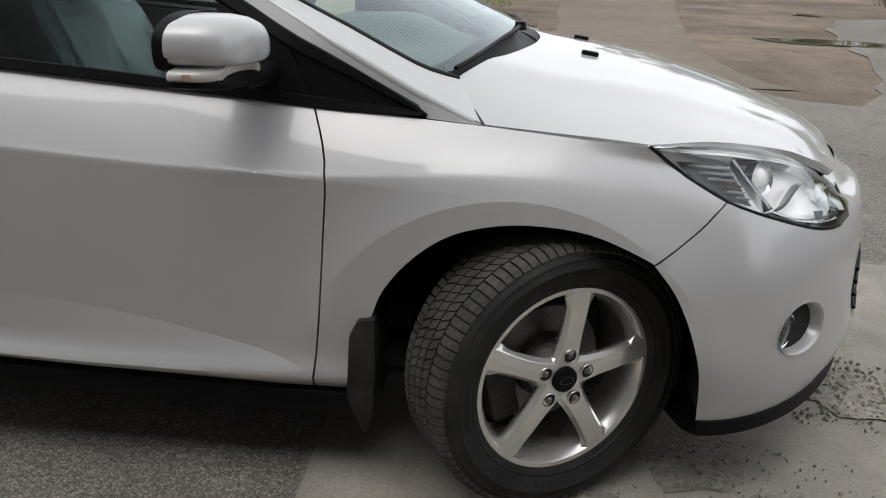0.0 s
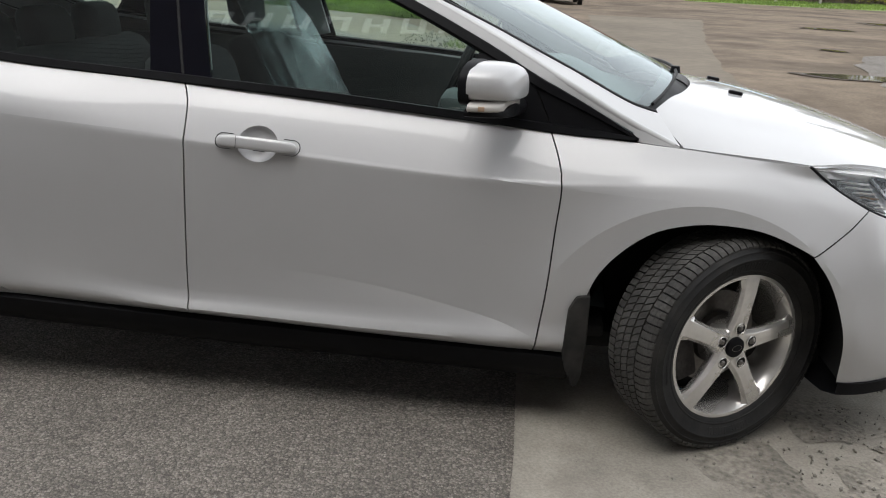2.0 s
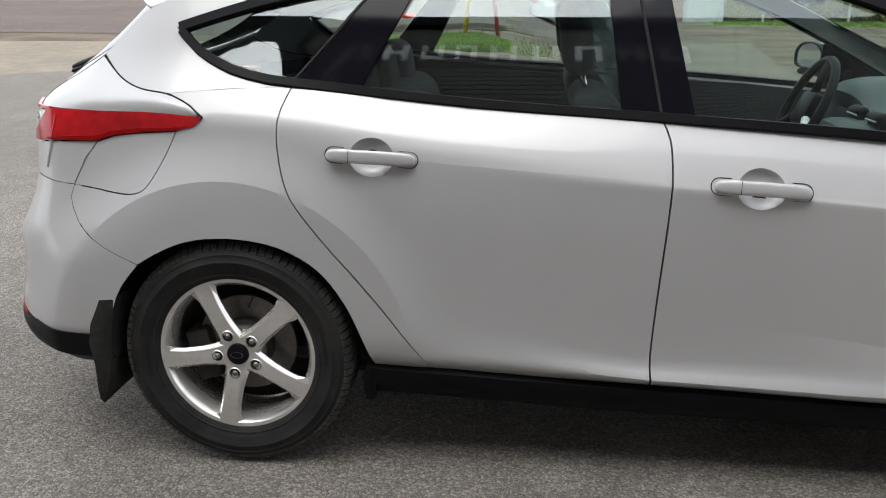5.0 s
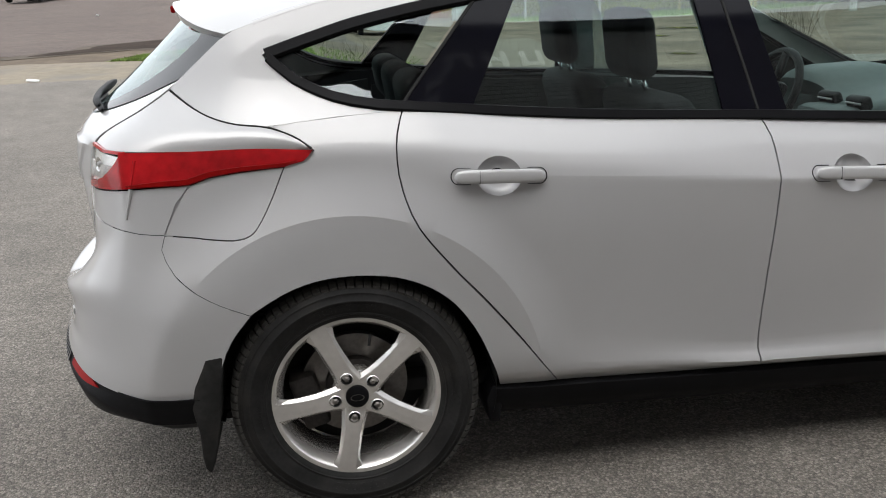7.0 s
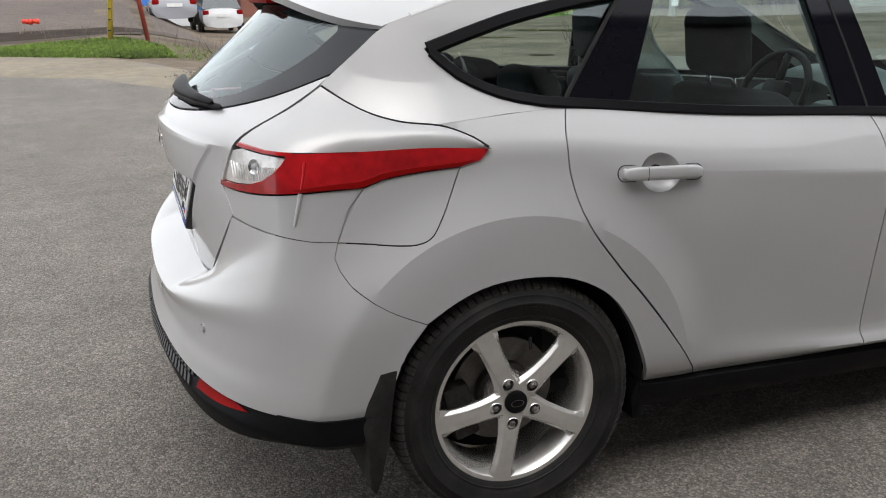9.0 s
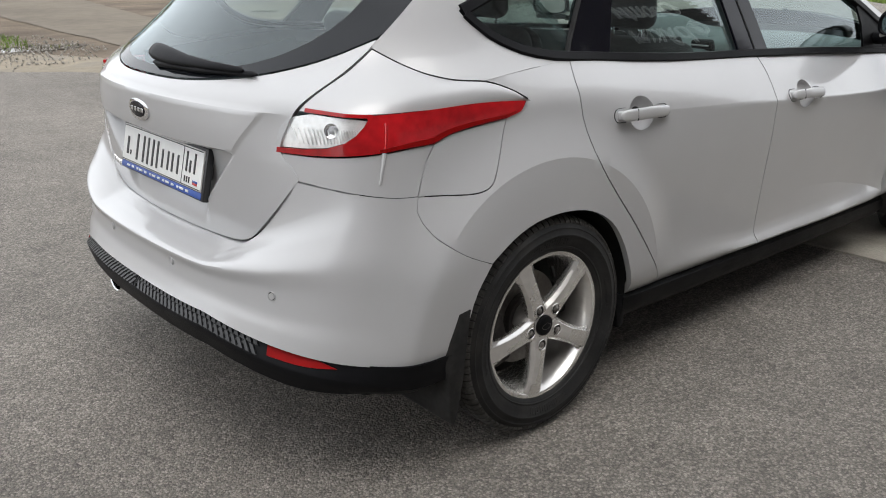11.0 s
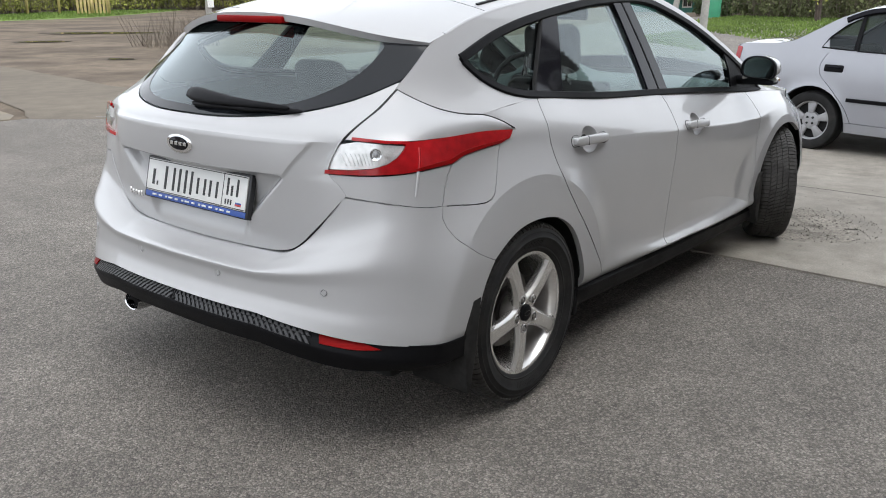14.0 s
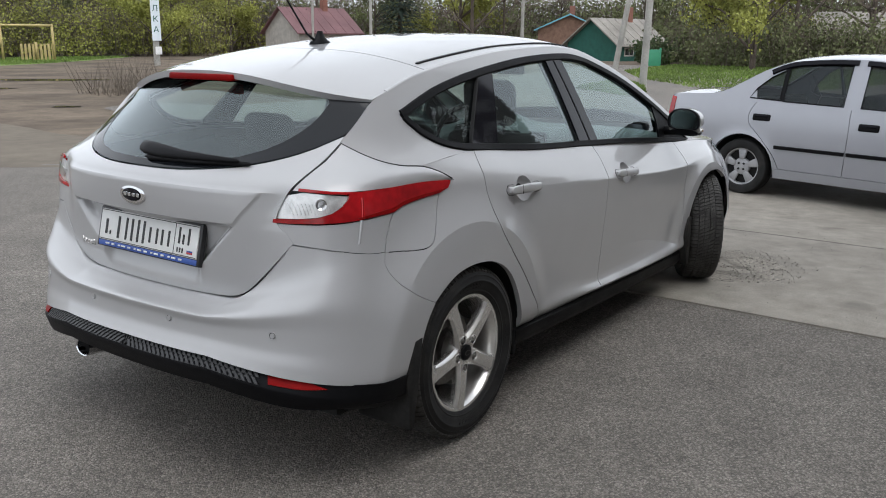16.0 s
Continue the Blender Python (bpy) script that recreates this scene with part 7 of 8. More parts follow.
pebbles("gravel", (3.50, -0.20), 0.34, 0.24, 420, 0.004, 0.013, "dark loose gravel scattered on the concrete", 5)
pebbles("gravel", (3.05, -0.95), 0.50, 0.42, 420, 0.003, 0.009, "crumbled grey gravel on worn concrete", 6)
rng = random.Random(12)
for k in range(9):
    cx, cy, rr = 3.05 + rng.gauss(0, 0.22), -0.98 + rng.gauss(0, 0.20), rng.uniform(0.06, 0.15)
    if k > 6:
        cx, cy = 3.52 + rng.gauss(0, 0.12), -0.2 + rng.gauss(0, 0.08)
    blob = []
    for a in np.linspace(0, 2 * math.pi, 26, endpoint=False):
        r = rr * (1 + 0.5 * noise.noise(Vector((math.cos(a) * 1.6, math.sin(a) * 1.6, k * 3.0))) + 0.25 * noise.noise(Vector((math.cos(a) * 6, math.sin(a) * 6, k))))
        blob.append(Vector((cx + 1.3 * r * math.cos(a), cy + r * math.sin(a))))
    ground_sheet("trim", blob, WORN, "worn dark patch in the concrete", "worn patch", 0.0052 + 0.0004 * k, 0.1)
pebbles("gravel", (0.6, -2.2), 4.5, 2.2, 420, 0.002, 0.005, "small loose stones on the asphalt", 8)
pebbles("gravel", (4.2, -1.2), 2.0, 1.8, 260, 0.002, 0.005, "small loose stones on the concrete", 9)
DARK_JOINT = material("dark joint", (0.075, 0.07, 0.062), 0.95, vary=0.2)
for p in ([(4.33, -5.2), (4.33, -1.6), (4.34, -0.47), (4.3, 0.9)], [(2.06, -2.6), (4.3, -2.7), (9.0, -2.6)]):
    path = [Vector((q.x + 0.012 * noise.noise(Vector((q.x * 3, q.y * 3, 0))), q.y + 0.012 * noise.noise(Vector((q.x * 3, q.y * 3, 5))))) for q in spline2(p, 0.12)]
    tagged(link_mesh("trim", band(path, 0.014, lambda x, y: Vector((x, y, gz(x, y))), 0.0055, 0.0, UP), DARK_JOINT), "dark joint between concrete slabs", "joint", kind="structure")


# ---- grass and plants ----
def grass(name, outline, count, h0, h1, label, seed, mat=None, w0=0.02, w1=0.05):
    rng = random.Random(seed)
    pts = [Vector(p) for p in outline]
    xs_, ys_ = [p.x for p in pts], [p.y for p in pts]
    verts, faces = [], []
    while len(faces) < count:
        x, y = rng.uniform(min(xs_), max(xs_)), rng.uniform(min(ys_), max(ys_))
        if not inside((x, y), pts):
            continue
        h, a, w = rng.uniform(h0, h1), rng.random() * 6.28, rng.uniform(w0, w1)
        lx, ly = rng.gauss(0, 0.35) * h, rng.gauss(0, 0.35) * h
        z = gz(x, y) - 0.03
        k = len(verts)
        verts += [(x - w * math.cos(a), y - w * math.sin(a), z), (x + w * math.cos(a), y + w * math.sin(a), z), (x + lx, y + ly, z + h)]
        faces.append((k, k + 1, k + 2))
    me = bpy.data.meshes.new(name)
    me.from_pydata(verts, [], faces)
    me.materials.append(mat or GRASS)
    return tagged(new(name, me), label, "grass", kind="stuff")


def verge(outline, label):
    ground_sheet("verge", spline2(outline + [outline[0]], 1.0, True), GRASS, label, "verge", -0.012, 2.0, 0.3)


for k, o in enumerate(([(9.5, 43.0), (16.5, 40.5), (24.0, 43.0), (38.0, 55.0), (40.0, 60.0), (30.0, 57.0), (20.0, 50.0), (11.0, 52.0)], [(3.0, 62.0), (7.0, 66.0), (7.0, 72.0), (2.0, 70.0)], [(-3.86, 15.2), (-0.6, 14.1), (0.2, 14.5), (0.1, 16.8), (-0.7, 17.9), (-2.3, 17.0), (-3.4, 16.1)], [(23.0, 5.2), (28.0, 10.0), (36.0, 14.2), (47.5, 16.0), (49.0, 8.0), (47.0, 1.0), (30.0, 3.0)], [(19.0, 6.2), (24.0, 8.3), (26.5, 10.2), (21.0, 9.2)])):
    verge(o, "rough spring grass verge")
    grass("grass", o, (12000, 12000, 16000, 24000, 12000)[k], 0.04 if k != 2 else 0.03, 0.15 if k != 2 else 0.075, "tufts of young green grass", 20 + k)
LOT = material("reddish grey gravel lot", (0.100, 0.077, 0.066), 0.95, vary=0.3, scales=((0.3, 0.5), (3.0, 0.5), (22.0, 1.0), (70.0, 1.0)), bump=0.8, bump_scale=30.0, bump_depth=0.03)
TAN = material("sandy roadside", (0.195, 0.166, 0.122), 0.95, vary=0.2, scales=((0.6, 0.8), (5.0, 0.7), (40.0, 0.7)), bump=0.5, bump_scale=30.0, bump_depth=0.01, second=(0.15, 0.135, 0.115), second_scale=1.2, second_range=(0.5, 0.7))
ground_sheet("gravel_lot", spline2([(-60, 18.5), (-12, 17.0), (-5.5, 17.2), (-1.5, 19.6), (1.6, 20.6), (1.6, 20.6), (1.0, 60), (1.0, 60), (-60, 60), (-60, 60), (-60, 18.5)], 1.0, True), LOT, "reddish grey gravel lot with faint tracks", "gravel lot", -0.008, 1.2, 0.4)
ground_sheet("verge", spline2([(-40, 5.0), (-12, 8.4), (-5.0, 12.0), (-1.5, 11.3), (1.3, 7.7), (2.2, 7.4), (2.2, 7.4), (2.3, 9.0), (0.2, 12.6), (-1.4, 14.2), (-5.0, 15.3), (-12, 15.0), (-40, 12.0), (-40, 12.0), (-40, 5.0)], 0.5, True), TAN, "sandy strip between the road and the lot", "verge", -0.010, 0.8, 0.15)
for k in range(4):
    tagged(link_mesh("litter", moved(box(-0.10, 0.10, -0.05, 0.05, 0, 0.03, 0.01), pose(*((-4.6, 12.6), (-3.0, 15.4), (-7.2, 30.0), (-6.0, 14.2))[k], gz(*((-4.6, 12.6), (-3.0, 15.4), (-7.2, 30.0), (-6.0, 14.2))[k]), 4, 6, 50 * k)), SIGN_WHITE), "crumpled white litter on the dirt", "litter", "litter on the lot")
pebbles("gravel", (1.3, 10.8), 1.5, 2.4, 1500, 0.008, 0.03, "loose gravel on the dirt beside the track", 15)
grass("grass", [(0.2, 14.3), (2.3, 14.0), (2.6, 17.6), (0.0, 17.6)], 1500, 0.02, 0.07, "thin new grass coming through gravel", 45, None, 0.008, 0.02)
grass("grass", [(0.6, 10.6), (2.1, 10.9), (2.3, 12.6), (0.8, 13.0)], 1300, 0.03, 0.12, "small tufts of young grass in gravel", 43, None, 0.006, 0.016)
tape = bmesh.new()
for k in range(5):
    add_box(tape, -2.78 + 0.07 * k, -2.70 + 0.07 * k, 19.16 + 0.012 * (k % 2), 19.19 + 0.012 * (k % 2), gz(-2.6, 19.2) + 0.22 - 0.012 * (k % 3), gz(-2.6, 19.2) + 0.32 - 0.010 * (k % 2))
tagged(link_mesh("barrier_tape", tape, material("orange red tape", (0.75, 0.06, 0.03), 0.5, vary=0.1)), "scrap of orange red tape caught on stalks", "tape")
grass("grass", [(-2.85, 19.1), (-2.3, 19.1), (-2.3, 19.3), (-2.85, 19.3)], 14, 0.2, 0.45, "dry stalks by the puddle", 44, TWIG, 0.006, 0.012)
grass("grass", [(10.2, 16.4), (12.2, 16.6), (12.4, 18.4), (10.4, 18.2)], 330, 0.4, 1.25, "dry brown weeds standing in the dirt", 41, TWIG, 0.005, 0.012)
grass("grass", [(-2.5, 16.4), (1.5, 15.0), (2.0, 17.0), (-0.8, 18.2)], 90, 0.3, 0.7, "thin dry stalks in the grass", 42, TWIG, 0.004, 0.01)


def tree_meshes(height, spread, leaves, leaf_size, mat, seed, limbs=9, droop=0.0):
    """Trunk with limbs, and a crown of many small leaves with gaps."""
    rng = random.Random(seed)
    wood, ends = [], []
    trunk = [Vector((0.06 * height * noise.noise(Vector((seed, k, 0))) * k / 8, 0.06 * height * noise.noise(Vector((seed, 0, k))) * k / 8, height * 0.92 * k / 8)) for k in range(9)]
    wood.append(tube(trunk, height * 0.020, 8, taper=0.15))
    for k in range(limbs):
        t = rng.uniform(0.22, 0.95)
        base = trunk[int(t * 8)]
        a = k * 2.4 + rng.uniform(-0.4, 0.4)
        ln = spread * (1.15 - 0.75 * t) * rng.uniform(0.7, 1.15)
        tip = base + Vector((math.cos(a) * ln, math.sin(a) * ln, ln * rng.uniform(0.35, 0.9) - droop))
        mid = base.lerp(tip, 0.5) + Vector((0, 0, 0.08 * ln))
        wood.append(tube([base, mid, tip], height * 0.009, 6, taper=0.25))
        ends.append((mid, tip, ln))
        for _ in range(5):
            q = mid.lerp(tip, rng.uniform(0, 1))
            d = Vector((rng.gauss(0, 1), rng.gauss(0, 1), rng.uniform(0.1, 1.1))).normalized() * ln * rng.uniform(0.25, 0.55)
            wood.append(tube([q, q + d * 0.5 + Vector((0, 0, 0.03)), q + d], height * 0.0035, 5, taper=0.3))
            ends.append((q, q + d, ln * 0.5))
    w = join(*wood)
    verts, faces = [], []
    for _ in range(leaves):
        a, b, ln = rng.choice(ends)
        p = a.lerp(b, rng.uniform(0.15, 1.1)) + Vector((rng.gauss(0, 1), rng.gauss(0, 1), rng.gauss(0, 1))) * ln * 0.14
        r = Euler((rng.random() * 6, rng.random() * 6, rng.random() * 6)).to_matrix()
        s_ = leaf_size * rng.uniform(0.6, 1.4)
        k = len(verts)
        verts += [p + r @ Vector(c) * s_ for c in ((-1, -0.6, 0), (1, -0.5, 0.2), (0.8, 0.7, 0), (-0.7, 0.6, 0.25))]
        faces.append((k, k + 1, k + 2, k + 3))
    me = bpy.data.meshes.new("crown")
    me.from_pydata([tuple(v) for v in verts], [], faces)
    me.materials.append(mat)
    return w, me


def tree(name, label, height, spread, leaves, leaf_size, mat, seed, at, group, limbs=9):
    w, me = tree_meshes(height, spread, leaves, leaf_size, mat, seed, limbs)
    root = thing(name, label, "tree", pose(*at), group)
    part("trunk", w, BARK, root)
    c = new("crown", me)
    c.parent = root
    return root


t_spring = tree("tree", "broadleaf tree with sparse young yellow-green leaves", 8.0, 3.6, 9500, 0.070, LEAF_SPRING, 3, (41.5, 9.8, -0.1), "trees behind the road", 14)
t_green = tree("tree", "roadside tree with dull green spring foliage", 7.5, 3.0, 4200, 0.085, LEAF_DARK, 7, (36.0, 62.0, -0.1), "trees behind the road", 14)
t_bare = tree("tree", "almost bare tree with thin brown branches", 8.5, 3.2, 1300, 0.06, TWIG, 11, (47.0, 30.0, -0.1), "trees behind the road", 18)
rng = random.Random(77)
for src, spots in ((t_spring, ((60, 40), (39, 53), (52, 60), (30, 66), (50, 14), (43, 57))), (t_green, ((44, 60), (62, 52), (27, 61), (22, 58), (70, 27), (18, 55), (58, 12), (12.5, 60))), (t_bare, ((56, 6), (50, 10), (74, 22), (76, 38), (63, 36), (55, 52), (40, 64), (33, 60), (15, 54), (24, 66), (62, 2), (50, 2), (66, 16)))):
    for x, y in spots:
        s_ = rng.uniform(0.8, 1.25)
        c = copy_thing(src, pose(x + rng.uniform(-1, 1), y + rng.uniform(-1, 1), -0.1, 0, 0, rng.uniform(0, 360)))
        c.scale = (s_, s_, s_)


def spruce(at):
    rng_ = random.Random(5)
    root = thing("spruce_tree", "dark green spruce with drooping branches", "tree", pose(*at))
    part("trunk", tube([(0, 0, 0), (0, 0, 11)], 0.2, 8, taper=0.1), BARK, root)
    verts, faces = [], []
    for _ in range(5200):
        z = rng_.uniform(0.8, 11)
        r = (11.2 - z) / 11 * 3.0 * rng_.random() ** 0.5
        a = rng_.random() * 6.28
        p = Vector((r * math.cos(a), r * math.sin(a), z - 0.28 * r))
        d = Vector((math.cos(a), math.sin(a), -0.35)) * rng_.uniform(0.25, 0.5)
        w = Vector((-math.sin(a), math.cos(a), 0)) * 0.10
        k = len(verts)
        verts += [p - w, p + w, p + d]
        faces.append((k, k + 1, k + 2))
    me = bpy.data.meshes.new("crown")
    me.from_pydata([tuple(v) for v in verts], [], faces)
    me.materials.append(LEAF_SPRUCE)
    c = new("crown", me)
    c.parent = root


spruce((53.5, 41.2, -0.1))


def thicket(name, line_, width, count, h0, h1, leaf_part, label, seed, leafmat=None, leaf=0.06):
    """A belt of thin upright stems with some leaves."""
    rng_ = random.Random(seed)
    pts = spline2(line_, 1.0)
    verts, faces, lv, lf = [], [], [], []
    for _ in range(count):
        p = rng_.choice(pts)
        x, y = p.x + rng_.gauss(0, width * 0.5), p.y + rng_.gauss(0, width * 0.5)
        h, a = rng_.uniform(h0, h1) * rng_.uniform(0.7, 1.0), rng_.random() * 6.28
        w = h * rng_.uniform(0.0025, 0.0055)
        lx, ly = rng_.gauss(0, 0.30) * h, rng_.gauss(0, 0.30) * h
        k = len(verts)
        c, s_ = math.cos(a) * w, math.sin(a) * w
        verts += [(x - c, y - s_, -0.1), (x + c, y + s_, -0.1), (x + lx * 0.4 + c, y + ly * 0.4 + s_, h * 0.55), (x + lx * 0.4 - c, y + ly * 0.4 - s_, h * 0.55), (x + lx, y + ly, h)]
        faces += [(k, k + 1, k + 2, k + 3), (k + 3, k + 2, k + 4)]
        for _ in range(4):
            f = rng_.uniform(0.2, 0.9)
            q = Vector((x + lx * f, y + ly * f, h * f))
            d = Vector((rng_.gauss(0, 1), rng_.gauss(0, 1), rng_.uniform(-0.1, 0.9))) * h * 0.17
            k = len(verts)
            verts += [tuple(q), tuple(q + Vector((0, 0, w * 1.6))), tuple(q + d)]
            faces.append((k, k + 1, k + 2))
        if rng_.random() < leaf_part:
            for _ in range(9):
                f = rng_.uniform(0.12, 1.0)
                q = Vector((x + lx * f + rng_.gauss(0, 0.10 * h), y + ly * f + rng_.gauss(0, 0.10 * h), h * f))
                r = Euler((rng_.random() * 6, rng_.random() * 6, rng_.random() * 6)).to_matrix()
                k2 = len(lv)
                lv += [tuple(q + r @ Vector(v) * leaf * rng_.uniform(0.6, 1.5)) for v in ((-1, -1, 0), (1, -1, 0), (1, 1, 0), (-1, 1, 0))]
                lf.append((k2, k2 + 1, k2 + 2, k2 + 3))
    me = bpy.data.meshes.new(name)
    n0 = len(verts)
    me.from_pydata(verts + lv, [], faces + [tuple(i + n0 for i in f) for f in lf])
    me.materials.append(TWIG)
    me.materials.append(leafmat or LEAF_SPRING)
    for i, pl in enumerate(me.polygons):
        pl.material_index = 0 if i < len(faces) else 1
    return tagged(new(name, me), label, "thicket", kind="stuff")


thicket("brush", [(10.5, 50.5), (15, 52.5), (21, 52.0), (27, 57.0)], 1.6, 3600, 1.2, 3.6, 0.85, "dense brown brush and reeds behind the verge", 1, LEAF_SPRING, 0.045)
thicket("brush", [(20, 60), (30, 61), (38, 58), (44, 55.5)], 2.6, 5200, 1.2, 4.8, 0.9, "undergrowth with fresh green leaves below trees", 2, LEAF_SPRING, 0.055)
thicket("brush", [(50, 15.5), (47, 10), (50, 2), (52, -6)], 2.2, 4800, 0.8, 3.4, 0.85, "tangled brown thicket beside the road", 3, LEAF_DARK, 0.05)
thicket("shrub", [(47.6, 16.9), (48.4, 17.9)], 0.7, 420, 0.7, 1.9, 1.0, "dark green rounded bush beside the poles", 9, LEAF_SHRUB, 0.055)
thicket("brush", [(60, 66), (72, 52), (84, 36), (82, 18), (74, 2), (76, -10)], 4.0, 8000, 3.0, 8.5, 0.8, "far bare woodland edge", 4, LEAF_DARK, 0.09)
thicket("brush", [(20, 74), (32, 74), (44, 70), (56, 64)], 4.0, 7500, 3.0, 9.0, 0.9, "far woodland with young leaves", 8, LEAF_SPRING, 0.08)
thicket("brush", [(-60, 120), (-20, 126), (2, 124), (14, 80)], 3.0, 3600, 2.0, 5.0, 0.6, "far scrub beyond the dirt lot", 6, LEAF_DARK, 0.10)


# ---- buildings ----
def gable_house(name, label, at, turn, w, d, eave, ridge, wall_mat, roof_mat, gable_mat, windows=2, over=0.35, chimney=True):
    """A small house: w along its front, d deep, ridge along the front."""
    root = thing(name, label, "house", pose(*at, 0, 0, turn))
    bm_ = bmesh.new()
    add_box(bm_, -w / 2, w / 2, 0, d, 0, eave)
    wall = part("wall", bm_, wall_mat, root, smooth=False)
    for sx in (-1, 1):
        g_ = bmesh.new()
        x0 = sx * (w / 2 - 0.004)
        a = [g_.verts.new((x0 + e, y, z)) for e in (0, -sx * 0.12) for y, z in ((0, eave), (d, eave), (d / 2, ridge))]
        g_.faces.new(a[:3]), g_.faces.new(a[3:][::-1])
        bmesh.ops.recalc_face_normals(g_, faces=g_.faces[:])
        part("gable", g_, gable_mat, root, smooth=False)
    for sy in (0, 1):
        r_ = bmesh.new()
        y0, y1 = (-over, d / 2) if sy == 0 else (d + over, d / 2)
        z0 = eave - over * (ridge - eave) / (d / 2)
        t = 0.10
        vs_ = [r_.verts.new(p) for p in ((-w / 2 - over, y0, z0), (w / 2 + over, y0, z0), (w / 2 + over, y1, ridge), (-w / 2 - over, y1, ridge), (-w / 2 - over, y0, z0 + t), (w / 2 + over, y0, z0 + t), (w / 2 + over, y1, ridge + t), (-w / 2 - over, y1, ridge + t))]
        for f in ((0, 1, 2, 3), (7, 6, 5, 4), (0, 4, 5, 1), (1, 5, 6, 2), (2, 6, 7, 3), (3, 7, 4, 0)):
            r_.faces.new([vs_[i] for i in f])
        bmesh.ops.recalc_face_normals(r_, faces=r_.faces[:])
        roof = part("roof", r_, roof_mat, root, smooth=False)
        n = int(w / 0.9)
        for k in range(n):
            x = -w / 2 + (k + 0.5) * w / n
            part("roof_rib", tube([(x, y0, z0 + t + 0.01), (x, y1, ridge + t + 0.01)], 0.025, 5), roof_mat, roof)
    if chimney:
        part("chimney", box(w * 0.15, w * 0.15 + 0.5, d * 0.42, d * 0.42 + 0.5, ridge - 0.5, ridge + 0.9, 0.02, 1), BRICK_RED, root)
    for k in range(windows):
        x = -w / 2 + (k + 0.5) * w / windows
        wn_ = part("window", box(x - 0.55, x + 0.55, -0.03, 0.05, eave * 0.36, eave * 0.78), WALL_PALE, root, "white window frame", smooth=False)
        for s_ in (-0.25, 0.25):
            part("pane", box(x + s_ - 0.21, x + s_ + 0.21, -0.045, 0.0, eave * 0.36 + 0.08, eave * 0.78 - 0.08), DARK_GLASS, wn_, smooth=False)
    return root


gable_house("house", "pale house with a faded maroon metal roof", (53.0, 48.4, -0.2), -12, 6.2, 5.2, 2.2, 4.1, WALL_PALE, ROOF_MAROON, WALL_PALE)
gable_house("house", "brown brick house with a turquoise sheet roof", (70.6, 31.6, -0.2), -63 + 90, 6.0, 5.5, 2.5, 3.7, WALL_BROWN, ROOF_BLUE, WALL_BROWN)
gable_house("house", "low house with green boards and grey slate roof", (56.0, 21.6, -0.2), -66 + 55, 6.0, 4.2, 1.4, 3.0, WALL_GREEN, ROOF_GREY, WALL_GREEN)
gable_house("house", "far red brick house behind bare bushes", (58.0, 6.0, -0.2), -80, 9.0, 6.0, 2.0, 3.4, BRICK_RED, ROOF_GREY, BRICK_RED)
gt = thing("sheet_gate", "bright green sheet metal gate by the verge", "gate", pose(44.1, 16.0, -0.25, 0, 0, -66))
part("gate_leaf", box(-0.35, 0.35, -0.03, 0.03, 0.05, 1.15, 0.01), GREEN_GATE, gt)
for x in (-0.4, 0.4):
    part("post", box(x - 0.05, x + 0.05, -0.05, 0.05, 0, 1.25, 0.01), GREEN_GATE, gt)
gr = thing("garage_row", "low brick garages with maroon doors", "garage", pose(5.9, 58.6, -0.1))
part("wall", box(-9.0, 6.5, 0, 6, 0, 3.2), BRICK_RED, gr, smooth=False)
part("roof", box(-9.2, 6.7, -0.2, 6.2, 3.2, 3.4, 0.03), ROOF_GREY, gr, smooth=False)
for x in (-6.4, -2.9, 0.1):
    dr = part("garage_door", box(x - 1.3, x + 1.3, -0.06, 0.1, 0.05, 2.4, 0.01), MAROON, gr, smooth=False)
    part("handle", box(x - 0.03, x + 0.03, -0.10, -0.05, 1.0, 1.2), STEEL, dr)
sh = thing("shed", "pale corrugated metal shed", "shed", pose(10.0, 48.5, -0.1))
sheds = bmesh.new()
for k in range(22):
    add_box(sheds, -1.0 + k * 0.09, -1.0 + k * 0.09 + 0.06, -0.03, 0.0, 0, 2.1)
part("wall", join(box(-1.0, 1.0, 0, 1.6, 0, 2.1), sheds), SHED_PALE, sh, smooth=False)
part("roof", box(-1.1, 1.1, -0.15, 1.7, 2.1, 2.18, 0.01), SHED_PALE, sh, smooth=False)
ki = thing("kiosk", "blue and white sheet metal kiosk across the lot", "kiosk", pose(2.0, 37.0, 0.10, 0, 0, 4))
part("wall", box(-1.7, 0.7, 0, 2.2, 0.9, 2.5, 0.03), BLUE_KIOSK, ki, smooth=False)
part("plinth", box(-1.68, 0.68, 0.02, 2.18, 0, 0.9, 0.03), WHITE_PAINT, ki, smooth=False)
part("roof", box(-1.9, 0.9, -0.3, 2.4, 2.5, 2.65, 0.03), SHED_PALE, ki, smooth=False)
part("window", box(-0.6, 0.6, -0.04, 0.05, 1.15, 1.95, 0.01), DARK_GLASS, ki, smooth=False)


# ---- signs and poles ----
def letters(name, text, size, m, mat, parent=None, thick=0.01):
    cu = bpy.data.curves.new(name, "FONT")
    cu.body, cu.size, cu.extrude, cu.align_x, cu.align_y = text, size, thick, "CENTER", "CENTER"
    ob = new(name, cu)
    cu.materials.append(mat)
    ob.parent = parent
    ob.matrix_basis = m
    return ob


